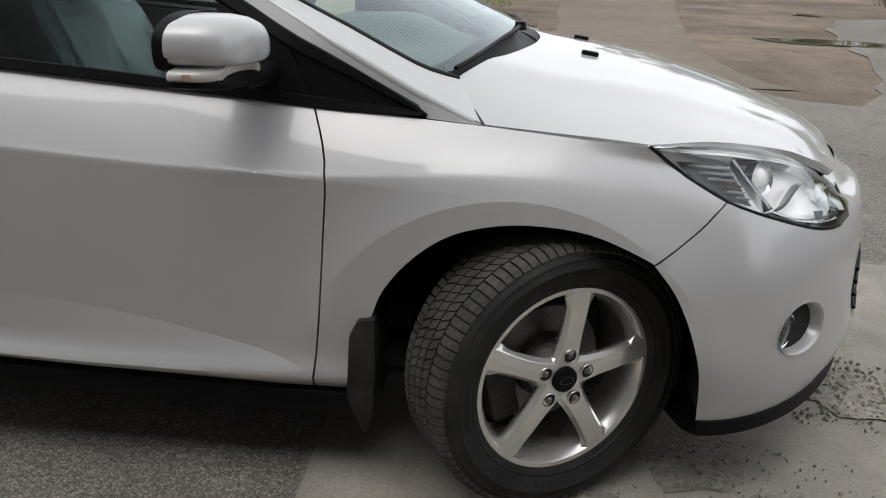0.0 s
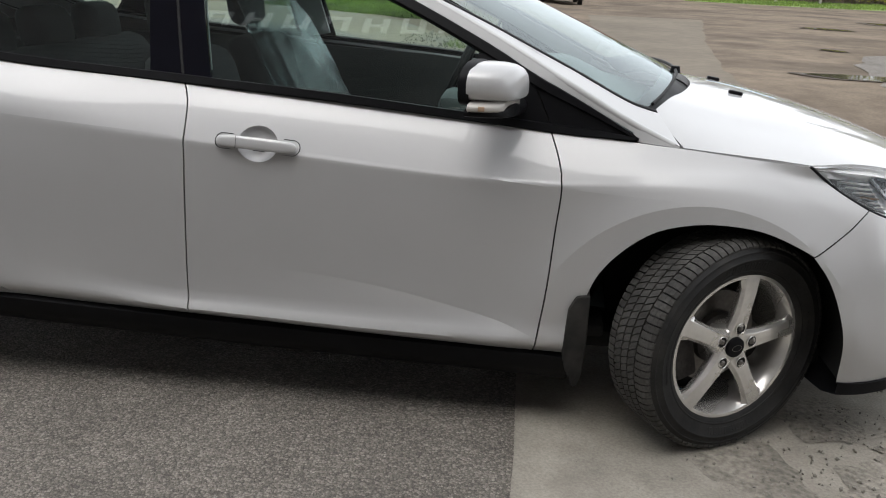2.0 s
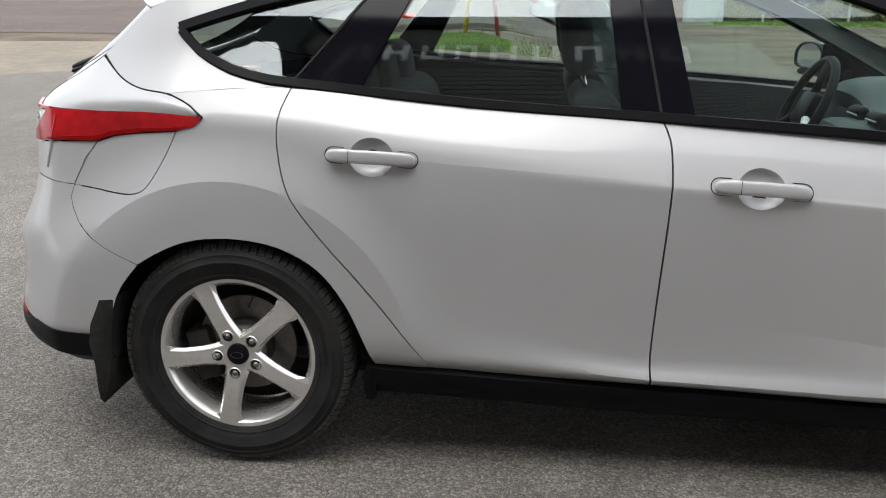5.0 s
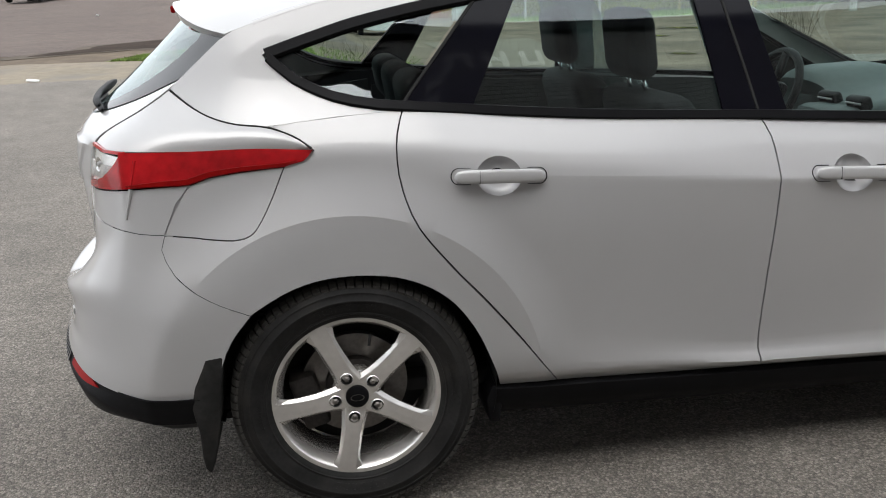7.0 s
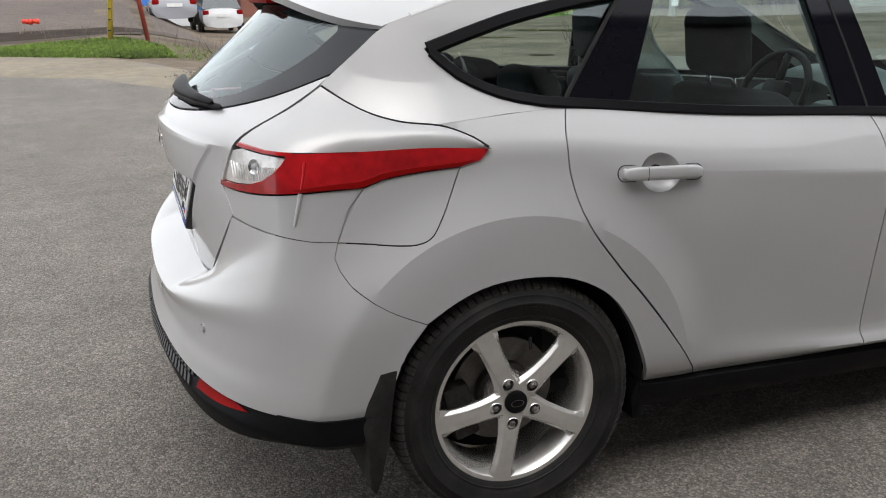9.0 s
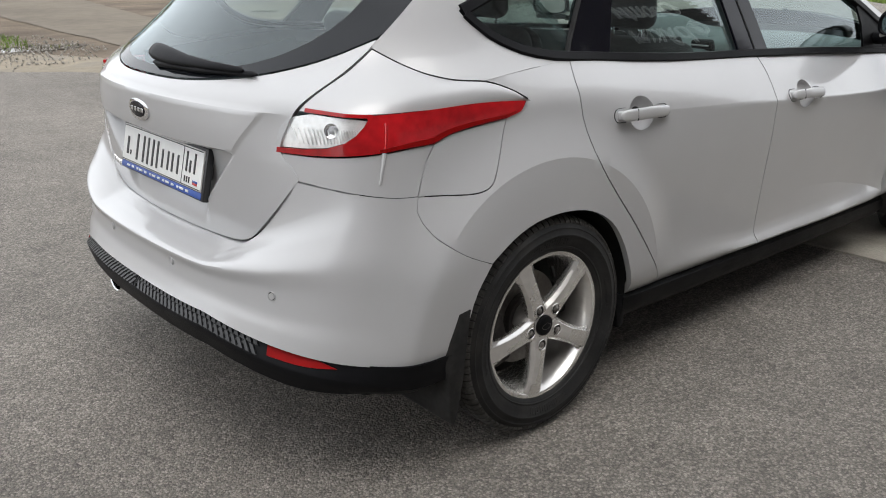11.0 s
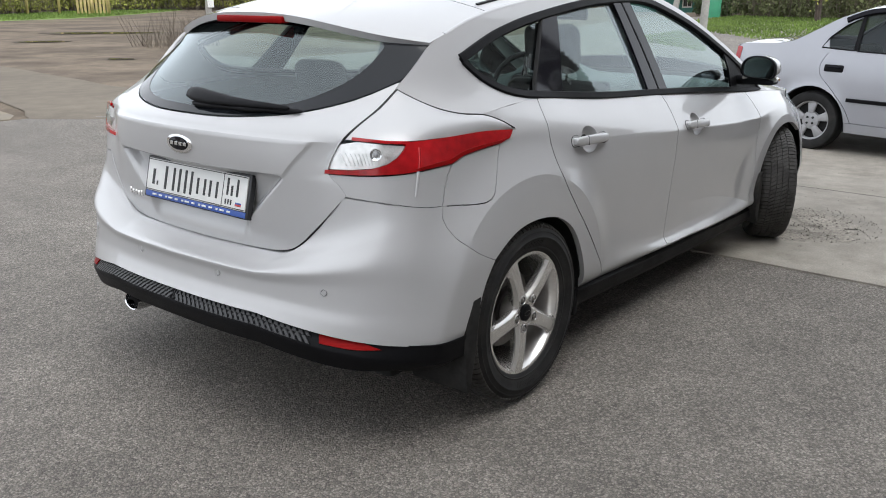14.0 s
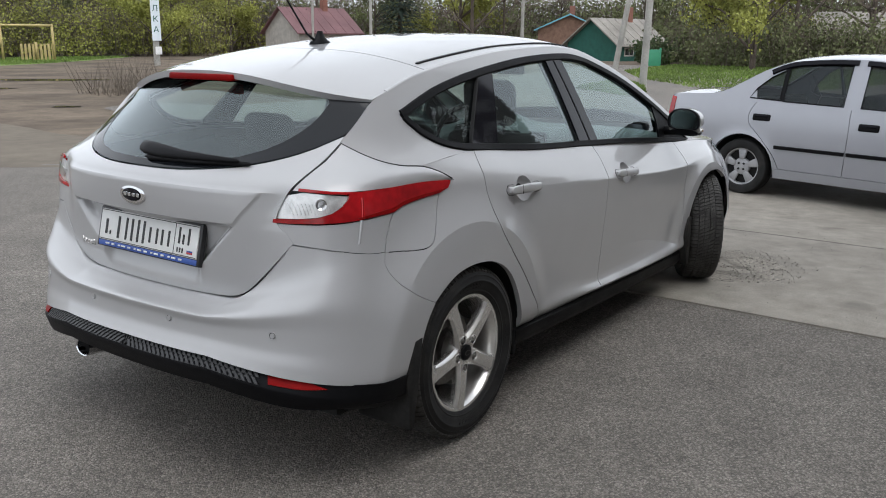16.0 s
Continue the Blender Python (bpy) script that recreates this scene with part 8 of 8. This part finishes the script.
bb = thing("billboard", "pale billboard with blue lettering on posts", "billboard", pose(15.3, 47.6, -0.05, 0, 0, 9))
part("board", box(-2.45, 2.45, -0.04, 0.04, 1.55, 2.75, 0.01), SIGN_PALE, bb, smooth=False)
letters("lettering", "РЫБАЛКА", 0.98, pose(0, -0.052, 2.08, 90, 0, 0), SIGN_BLUE, bb)
for x in (-2.42, -0.1, 2.42):
    part("post", box(x - 0.06, x + 0.06, 0.05, 0.17, 0, 2.7, 0.01), POLE_GREY, bb)


def pole(label, at, top_, radius, h_steps=6):
    root = thing("utility_pole", label, "utility pole", pose(*at))
    part("shaft", tube([Vector((0, 0, -0.3)).lerp(Vector(top_), k / h_steps) for k in range(h_steps + 1)], radius, 10, taper=0.7), POLE_GREY, root)
    return root


p0 = pole("round grey pole with a narrow vertical sign", (26.25, 36.1, 0), (0.15, 0.0, 8.5), 0.17)
part("notice_board", box(-0.19, 0.19, -0.24, -0.20, 0.55, 0.95, 0.005), SIGN_WHITE, p0, smooth=False)
pb_ = part("vertical_board", moved(box(-0.22, 0.22, -0.02, 0.02, 1.25, 5.3, 0.005), pose(-0.05, -0.2, 0, 0, 0, -40)), SIGN_PALE, p0, smooth=False)
for k, ch in enumerate("РЫБАЛКА"):
    letters("letter", ch, 0.42, pose(-0.05, -0.2, 0, 0, 0, -40) @ pose(0, -0.028, 4.98 - 0.53 * k, 90, 0, 0), WALL_GREEN, pb_, 0.004)
pole("leaning weathered concrete pole", (37.8, 15.5, -0.1), (0.55, -1.25, 8.6), 0.15)
pole("weathered concrete pole beside the road", (23.55, 8.15, -0.1), (0.06, -0.22, 8.2), 0.12)
pole("tall thin grey pole", (46.0, 38.0, -0.1), (0, 0, 9), 0.12)
pole("tall thin grey pole", (50.0, 47.5, -0.1), (0.1, 0, 9), 0.12)
pole("tall thin grey pole", (52.0, 29.0, -0.1), (0.1, 0, 9), 0.13)
fr_ = thing("pipe_frame", "faded yellow pipe frame standing on grass", "pipe frame", pose(27.0, 49.8, -0.1, 0, 0, -30))
for a, b in (((-3.2, 0, 0), (-3.2, 0, 2.25)), ((1.5, 0, 0), (1.5, 0, 2.25)), ((-3.2, 0, 2.2), (1.55, 0, 2.2)), ((-1.4, 0, 0), (-1.4, 0, 2.2)), ((0.5, 0, 0.1), (0.5, 0, 1.2))):
    part("pipe", tube([a, b], 0.075, 8), YELLOW_PIPE, fr_)
for k in range(9):
    part("picket", box(-0.4 + k * 0.22, -0.26 + k * 0.22, 0.1, 0.13, 0.1, 1.1, 0.01), YELLOW_PIPE, fr_)
af = thing("marked_posts", "yellow marked post and red post leaning together", "post", pose(-0.62, 17.2, 0.40))
part("yellow_post", tube([(-0.35, 0, 0), (0.0, 0, 3.2)], 0.055, 6), YELLOW_POST, af)
part("red_post", tube([(0.42, 0.1, 0), (0.02, 0.1, 3.2)], 0.05, 6), RED_POST, af)
for k in range(12):
    part("scale_mark", moved(box(-0.03, 0.03, -0.062, -0.04, -0.012, 0.012), pose(-0.335 + 0.35 * k / 13, 0, 0.25 + k * 0.22)), PLATE_BLACK, af)


# ---- the second car, a silver saloon ----
def saloon_side(x, z):
    """Half of the saloon's body, nose towards +x, rear axle at 0."""
    y = pchip((0.12, 0.25, 0.42, 0.58, 0.74, 0.86, 0.95), (0.76, 0.80, 0.825, 0.835, 0.828, 0.805, 0.775), z)
    if z > 0.95:
        y = 0.775 - 0.40 * (z - 0.95) - 0.12 * (z - 0.95) ** 2
    if x < -0.35:
        y -= 0.30 * (-0.35 - x) ** 2.0
    if x > 2.5:
        y -= 0.28 * (x - 2.5) ** 2
    r = math.hypot(x - 0.0 if x < 1.2 else x - 2.44, z - 0.285)
    y += 0.016 * smooth01((0.40 - r) / 0.06)
    return Vector((x, -y, z))


S_TOP = curve([(-0.96, 0.99), (-0.90, 1.025), (-0.42, 1.055), (-0.34, 1.072), (-0.10, 1.20), (0.15, 1.335), (0.40, 1.405), (0.90, 1.435), (1.35, 1.415), (1.60, 1.335), (2.05, 1.05), (2.25, 0.945), (2.7, 0.90), (3.1, 0.80), (3.28, 0.70)])
S_EDGE = curve([(-0.96, 0.965), (-0.90, 0.99), (-0.42, 1.02), (-0.30, 1.045), (-0.10, 1.15), (0.15, 1.285), (0.40, 1.360), (0.90, 1.390), (1.35, 1.365), (1.60, 1.265), (2.05, 0.995), (2.25, 0.90), (2.7, 0.83), (3.1, 0.74), (3.28, 0.64)])


def saloon_top(x, y):
    w = -saloon_side(x, S_EDGE(x)).y
    return Vector((x, y, S_TOP(x) - (S_TOP(x) - S_EDGE(x)) * min(1.2, abs(y) / w) ** 2.6))


saloon = thing("saloon_car", "silver four-door saloon car parked on the concrete", "car", pose(7.385, -0.042, -0.152, 0, 0, -101.4))
SC = (saloon, saloon)


def arc(hx, r, a0, a1, n=16):
    return [Vector((hx + r * math.cos(a), 0.285 + r * math.sin(a))) for a in np.linspace(radians(a0), radians(a1), n)]


def V2(*pts):
    return [Vector(p) for p in pts]


edge_pts = lambda x0, x1, n=30: [Vector((x, S_EDGE(x))) for x in np.linspace(x0, x1, n)]
D1 = spline2([(0.10, 0.955), (0.05, 0.86), (0.06, 0.74), (0.20, 0.60), (0.33, 0.45), (0.40, 0.30)], 0.04)
D2 = V2((1.045, 0.93), (1.055, 0.70), (1.045, 0.45), (1.03, 0.292))
D3 = V2((2.02, 0.89), (2.06, 0.70), (2.04, 0.45), (2.00, 0.275))
q_out = edge_pts(-0.90, 0.02, 24) + D1 + [Vector((0.345, 0.30))] + arc(0.0, 0.345, 2.5, 186) + V2((-0.60, 0.25), (-0.86, 0.30), (-0.93, 0.45), (-0.95, 0.70), (-0.935, 0.92))
both("quarter_panel", sheet(q_out, saloon_side, 0.05, 0.002, 0.015, out=OUT), SILVER_B, SC)
rd = both("rear_door", sheet(D1 + D2[::-1], saloon_side, 0.05, 0.003, 0.015, out=OUT), SILVER_B, SC)
fd = both("front_door", sheet(D2 + D3[::-1], saloon_side, 0.05, 0.003, 0.015, out=OUT), SILVER_B, SC)
both("front_fender", sheet(D3 + [Vector((2.095, 0.275))] + arc(2.44, 0.345, 181, -8) + V2((2.95, 0.25), (3.15, 0.40), (3.2, 0.60)) + edge_pts(3.15, 2.05, 20), saloon_side, 0.05, 0.003, 0.015, out=OUT), SILVER_B, SC)
both("sill", sheet(V2((0.35, 0.298), (2.09, 0.272), (2.09, 0.185), (0.35, 0.205)), saloon_side, 0.06, 0, 0.02, out=OUT), SILVER_B, SC)
# window frames, glass
low_w = curve([(-0.05, 0.985), (0.10, 0.962), (1.045, 0.938), (2.02, 0.90)])
hi_w = curve([(-0.02, 1.05), (0.12, 1.21), (0.25, 1.285), (0.45, 1.340), (0.90, 1.360), (1.35, 1.332), (1.60, 1.232), (2.00, 0.97)])
frame_out = [Vector((x, S_EDGE(x))) for x in np.linspace(2.06, -0.02, 60)] + V2((-0.02, 1.0)) + [Vector((x, low_w(x) - 0.012)) for x in np.linspace(0.05, 2.03, 30)]
pane1 = V2((0.015, 0.995), (0.335, 0.975), (0.325, 1.275), (0.19, 1.20), (0.07, 1.09))
pane2 = V2((0.365, 0.972), (0.965, 0.952), (0.955, 1.335), (0.60, 1.333), (0.45, 1.318), (0.352, 1.288))
pane3 = V2((1.125, 0.948), (1.93, 0.918), (1.60, 1.205), (1.40, 1.292), (1.115, 1.328))
both("window_frame", sheet(frame_out, saloon_side, 0.05, 0.0, 0.01, out=OUT, holes=[pane1, pane2, pane3]), SILVER_B, SC)
GLASS_DARK = glass_material("smoked glass", (0.40, 0.42, 0.42), 0.0, 1.45)
for pn, par in ((pane1, rd), (pane2, rd), (pane3, fd)):
    for o in both("door_glass", sheet(pn, lambda x, z: saloon_side(x, z) + Vector((0, 0.01, 0)), 0.1, -0.004, 0.0, out=OUT), GLASS_DARK, par):
        o.visible_shadow = False
    both("glass_seal", tube([saloon_side(p.x, p.y) for p in pn], 0.008, 5, True), BLACK_TRIM, par)
both("pane_divider", sheet(V2((0.328, 0.974), (0.370, 0.972), (0.360, 1.292), (0.318, 1.276)), saloon_side, 0.05, 0.0, 0.006, lift=0.004, out=OUT), BLACK_TRIM, rd)
for xa, xb in ((0.18, 1.0), (1.08, 1.62)):
    both("wind_deflector", band([Vector((x, hi_w(x) - 0.004)) for x in np.linspace(xa, xb, 16)], 0.05, saloon_side, 0.02, 0.0, OUT), BLACK_GLOSS, SC, "smoked window deflector")
both("rub_strip", band([Vector((x, 0.520 - 0.012 * (x - 0.4))) for x in np.linspace(0.35, 1.04, 12)], 0.036, saloon_side, 0.012, 0.0, OUT), BLACK_TRIM, rd, "black rubbing strip")
both("rub_strip", band([Vector((x, 0.520 - 0.012 * (x - 0.4))) for x in np.linspace(1.06, 2.02, 12)], 0.036, saloon_side, 0.012, 0.0, OUT), BLACK_TRIM, fd, "black rubbing strip")
for x, z, par in ((0.185, 0.805, rd), (1.235, 0.775, fd)):
    c = saloon_side(x, z)
    both("handle", moved(box(-0.095, 0.095, -0.012, 0.02, -0.035, 0.035, 0.0155, 4), pose(c.x, c.y, z, -6, 1, 0)), BLACK_TRIM, par, "black door handle")
    both("handle_grip", moved(box(-0.07, 0.07, -0.022, 0.0, 0.004, 0.022, 0.006), pose(c.x, c.y, z, -6, 1, 0)), BLACK_GLOSS, par)
# top panels
def plan_strip(x0, x1, n=24, fr=1.0):
    w = lambda x: -saloon_side(x, S_EDGE(x)).y * fr
    return [Vector((x, w(x))) for x in np.linspace(x0, x1, n)] + [Vector((x, -w(x))) for x in np.linspace(x1, x0, n)]


part("boot_lid", sheet(plan_strip(-0.95, -0.40), saloon_top, 0.06, 0.0, 0.02, out=UP), SILVER_B, saloon)
part("rear_screen", sheet(plan_strip(-0.35, 0.22, fr=0.88), lambda x, y: saloon_top(x, y) - Vector((0, 0, 0.006)), 0.06, 0, 0.0, out=UP), GLASS_DARK, saloon).visible_shadow = False
rear_w = lambda x: -saloon_side(x, S_EDGE(x)).y
for sgn in (1, -1):
    part("rear_pillar", sheet([Vector((x, sgn * rear_w(x) * 0.87)) for x in np.linspace(-0.40, 0.24, 14)] + [Vector((x, sgn * rear_w(x))) for x in np.linspace(0.24, -0.40, 14)], saloon_top, 0.04, 0, 0.01, out=UP), SILVER_B, saloon)
part("rear_deck", sheet(plan_strip(-0.41, -0.34), saloon_top, 0.05, 0, 0.01, out=UP), SILVER_B, saloon)
part("roof", sheet(plan_strip(0.22, 1.46), saloon_top, 0.06, 0.0, 0.02, out=UP), SILVER_B, saloon)
part("windscreen", sheet(plan_strip(1.47, 2.15, fr=0.93), saloon_top, 0.06, 0.0, 0.0, out=UP), GLASS_DARK, saloon).visible_shadow = False
part("bonnet", sheet(plan_strip(2.16, 3.24), saloon_top, 0.06, 0.0, 0.02, out=UP), SILVER_B, saloon)
tail_pl = lambda y, z: Vector((-0.955 + 0.30 * abs(y) ** 2.4 + 0.06 * max(0, z - 0.7), y, z))
part("boot_face", sheet([Vector(p) for p in ((-0.68, 0.50), (0.68, 0.50), (0.66, 0.98), (-0.66, 0.98))], tail_pl, 0.06, 0, 0.01, out=BACK), SILVER_B, saloon)
part("rear_bumper", sheet([Vector(p) for p in ((-0.74, 0.24), (0.74, 0.24), (0.74, 0.50), (-0.74, 0.50))], lambda y, z: tail_pl(y, z) - Vector((0.05, 0, 0)), 0.06, 0, 0.06, out=BACK), SILVER_B, saloon)
nose_pl = lambda y, z: Vector((3.22 - 0.22 * abs(y) ** 2.2, y, z))
part("front_bumper", sheet([Vector(p) for p in ((-0.72, 0.2), (0.72, 0.2), (0.66, 0.68), (-0.66, 0.68))], nose_pl, 0.06, 0, 0.05, out=Vector((1, 0, 0))), SILVER_B, saloon)
lamp_out = V2((-0.945, 0.68), (-0.90, 0.68), (-0.87, 0.78), (-0.875, 0.955), (-0.935, 0.965))
both("tail_lamp", sheet(lamp_out, saloon_side, 0.03, 0, 0.02, lift=0.006, out=OUT), RED_LENS, SC, "red tail lamp")
part("cabin", join(soft_box(0.05, 0.55, -0.6, 0.6, 0.3, 0.55, 0.06), soft_box(0.02, 0.16, -0.6, 0.6, 0.5, 0.98, 0.05, 0.3), soft_box(0.95, 1.10, -0.55, -0.1, 0.4, 1.02, 0.06, 0.25), soft_box(0.95, 1.10, 0.1, 0.55, 0.4, 1.02, 0.06, 0.25), box(-0.3, 2.1, -0.7, 0.7, 0.2, 0.3)), CLOTH, saloon)
part("dashboard", box(1.85, 2.15, -0.66, 0.66, 0.6, 0.92, 0.05), DASH, saloon)
part("underbody", box(-0.85, 3.0, -0.68, 0.68, 0.19, 0.27, 0.02), DARK, saloon)
for hx in (0.0, 2.44):
    bm = bmesh.new()
    pts_ = [(hx + 0.345 * math.cos(a), 0.285 + 0.345 * math.sin(a)) for a in np.linspace(-0.2, math.pi + 0.2, 24)]
    a_, b_ = [bm.verts.new((x, -0.80, z)) for x, z in pts_], [bm.verts.new((x, -0.52, z)) for x, z in pts_]
    for i in range(23):
        bm.faces.new((a_[i], a_[i + 1], b_[i + 1], b_[i]))
    bm.faces.new(b_)
    both("wheel_house", bm, DARK, SC)


def saloon_wheel(m):
    w = new("wheel")
    w.parent, w.matrix_basis = saloon, m
    part("tyre", lathe([(0.185, -0.06), (0.20, -0.082), (0.24, -0.092), (0.272, -0.085), (0.286, -0.066), (0.288, 0.0), (0.286, 0.066), (0.26, 0.09), (0.19, 0.08)], 64, "y"), RUBBER, w)
    part("rim", lathe([(0.19, 0.06), (0.175, -0.02), (0.178, -0.060), (0.190, -0.068), (0.196, -0.062)], 56, "y"), TRIM_SILVER, w)
    hub = part("wheel_trim", lathe([(0.0, -0.058), (0.05, -0.060), (0.085, -0.052), (0.09, -0.03)], 36, "y"), TRIM_SILVER, w, "silver wheel trim with round holes")
    for k in range(5):
        a = k * 2 * math.pi / 5 + 0.3
        sp_ = box(0.070, 0.184, -0.064, -0.034, -0.040, 0.040, 0.012)
        for v in sp_.verts:
            v.co.z *= 0.66 + 0.62 * (v.co.x - 0.07) / 0.114
            v.co.y += 0.010 * ((v.co.x - 0.07) / 0.114) ** 2
        part("trim_spoke", moved(sp_, Matrix.Rotation(-a, 4, "Y")), TRIM_SILVER, hub)
    part("wheel_back", lathe([(0.0, -0.012), (0.185, -0.012)], 32, "y"), DARK, w)
    for k in range(4):
        a = k * math.pi / 2 + 0.78
        part("wheel_nut", moved(lathe([(0.0, -0.068), (0.011, -0.067), (0.012, -0.055)], 10, "y"), Matrix.Translation((0.04 * math.cos(a), 0, 0.04 * math.sin(a)))), DARK, hub)
    return w


sw1 = saloon_wheel(pose(0, -0.735, 0.288))
for m in (pose(2.44, -0.735, 0.288), pose(0, 0.735, 0.288, 0, 0, 180), pose(2.44, 0.735, 0.288, 0, 0, 180)):
    copy_thing(sw1, m)
both("door_mirror", moved(box(-0.05, 0.05, -0.10, 0.08, -0.06, 0.06, 0.03, 3), pose(1.90, -0.88, 0.98)), SILVER_B, fd)


# ---- cars across the lot ----
def far_car(at, turn, paint, label):
    root = thing("parked_car", label, "car", pose(*at, 0, 0, turn), "cars across the lot")
    def body_bm():
        bm_ = bmesh.new()
        sec = []
        for x, zt, w in ((-2.0, 0.75, 0.62), (-1.95, 0.92, 0.74), (-1.2, 0.98, 0.80), (0.0, 0.95, 0.82), (1.2, 0.92, 0.80), (1.9, 0.80, 0.72), (2.05, 0.60, 0.60)):
            ring = []
            for k in range(16):
                a = 2 * math.pi * k / 16
                c, s_ = math.cos(a), math.sin(a)
                rr = (abs(c) ** 4 + abs(s_) ** 4) ** -0.25
                ring.append(bm_.verts.new((x, c * rr * w, (zt + 0.22) / 2 + s_ * rr * (zt - 0.22) / 2)))
            sec.append(ring)
        for p, q in zip(sec, sec[1:]):
            for k in range(16):
                bm_.faces.new((p[k], p[(k + 1) % 16], q[(k + 1) % 16], q[k]))
        bm_.faces.new(sec[0]), bm_.faces.new(sec[-1])
        bmesh.ops.recalc_face_normals(bm_, faces=bm_.faces[:])
        return bm_
    part("body", body_bm(), paint, root)
    cab = bmesh.new()
    lo_ = [cab.verts.new((x, y, 0.90)) for x, y in ((-1.75, -0.72), (0.95, -0.72), (0.95, 0.72), (-1.75, 0.72))]
    hi_ = [cab.verts.new((x, y, 1.42)) for x, y in ((-1.25, -0.56), (0.20, -0.56), (0.20, 0.56), (-1.25, 0.56))]
    for i in range(4):
        cab.faces.new((lo_[i], lo_[(i + 1) % 4], hi_[(i + 1) % 4], hi_[i]))
    cab.faces.new(hi_)
    bmesh.ops.recalc_face_normals(cab, faces=cab.faces[:])
    part("glazed_cabin", cab, DARK_GLASS, root, smooth=False)
    part("roof", box(-1.30, 0.25, -0.58, 0.58, 1.40, 1.46, 0.02), paint, root)
    for x in (-1.25, 1.25):
        for y in (-0.74, 0.74):
            part("wheel", moved(lathe([(0.0, -0.09), (0.19, -0.09), (0.30, -0.08), (0.31, 0.0), (0.30, 0.08), (0.0, 0.09)], 28, "y"), pose(x, y, 0.31)), RUBBER, root)
    part("plate", box(-2.03, -2.0, -0.26, 0.26, 0.62, 0.73), PLATE_WHITE, root, smooth=False)
    for y in (-0.62, 0.62):
        part("tail_lamp", box(-2.0, -1.9, y - 0.11, y + 0.11, 0.70, 0.86, 0.02), RED_DARK, root)
    return root


far_car((2.9, 33.0, -0.03), 92, WHITE_PAINT, "white car parked across the dirt lot")
far_car((1.15, 31.0, 0.38), 90, SILVER_B, "silver car parked across the dirt lot")
far_car((-2.1, 43.8, 1.88), 90, PLATE_BLACK, "black car parked at the far end of the gravel lot")
far_car((-12.9, 43.4, 1.86), 84, PLATE_BLACK, "black car parked at the far end of the gravel lot")


# ---- the shop behind the camera, seen in the car's glass ----
WALL_Y = -5.35
shop = thing("wall_south", "dark brown brick shop wall with white lettering", "shop wall", kind="structure")
part("wall", box(-14, 10.3, WALL_Y - 0.35, WALL_Y - 0.012, -0.1, 6.4), MORTAR, shop, smooth=False)
part("parapet", box(-14.1, 10.4, WALL_Y - 0.42, WALL_Y + 0.10, 6.4, 6.65, 0.02), BLACK_TRIM, shop, smooth=False)
wdw = part("shop_window", box(1.2, 3.0, WALL_Y - 0.02, WALL_Y + 0.03, 0.9, 2.3, 0.01), WALL_PALE, shop, "white framed shop window", smooth=False)
part("pane", box(1.28, 2.92, WALL_Y + 0.02, WALL_Y + 0.04, 0.98, 2.22), DARK_GLASS, wdw, smooth=False)
for txt, x, z, size in (("Овощи", 8.8, 5.20, 0.60), ("Фрукты", 8.8, 4.52, 0.60)):
    letters("lettering", txt, size, Matrix.Translation((x, WALL_Y + 0.03, z)) @ Matrix.Rotation(math.pi, 4, "Z") @ Matrix.Rotation(math.pi / 2, 4, "X"), SIGN_WHITE, shop, 0.02)
bar = bmesh.new()
for k in range(9):
    for a0, a1, c0, c1 in ((0, 0.07, 0, 0.36), (0.2, 0.27, 0, 0.36), (0.07, 0.2, 0.29 - 0.14 * (k % 3), 0.36 - 0.14 * (k % 3))):
        add_box(bar, -1.4 + k * 0.42 + a0, -1.4 + k * 0.42 + a1, WALL_Y, WALL_Y + 0.03, 5.55 + c0, 5.55 + c1)
part("lettering_bars", bar, SIGN_WHITE, shop, "white letters too blurred to read", smooth=False)
bm = box(-0.122, 0.122, -0.012, 0.012, -0.031, 0.031, 0.003, 1)
first = part("brick", bm, BRICK_DARK, shop, smooth=False)
rest_v, rest_f = [], []
count = 0
cube = [Vector((x, y, z)) for z in (-0.031, 0.031) for y in (-0.012, 0.012) for x in (-0.122, 0.122)]
for row in range(83):
    for col in range(94):
        x = -14 + 0.13 + col * 0.258 + (0.129 if row % 2 else 0)
        z = 0.0 + row * 0.0765
        if 1.1 < x < 3.1 and 0.85 < z < 2.4:
            continue
        if count < 280 and 0.2 < x < 3.6 and 3.0 < z < 4.6:
            b_ = first if count == 0 else new("brick", first.data)
            b_.parent = shop
            b_.location = (x, WALL_Y, z)
            count += 1
            continue
        k = len(rest_v)
        rest_v += [(x + c.x, WALL_Y + c.y, z + c.z) for c in cube]
        rest_f += [(k + 2, k + 3, k + 7, k + 6), (k + 4, k + 5, k + 7, k + 6)[::-1], (k, k + 1, k + 3, k + 2), (k + 1, k + 3, k + 7, k + 5), (k, k + 2, k + 6, k + 4)]
me = bpy.data.meshes.new("bricks")
me.from_pydata(rest_v, [], rest_f)
me.materials.append(BRICK_DARK)
rb_ = new("bricks", me)
rb_.parent = shop
rb_["kind"] = "stuff"
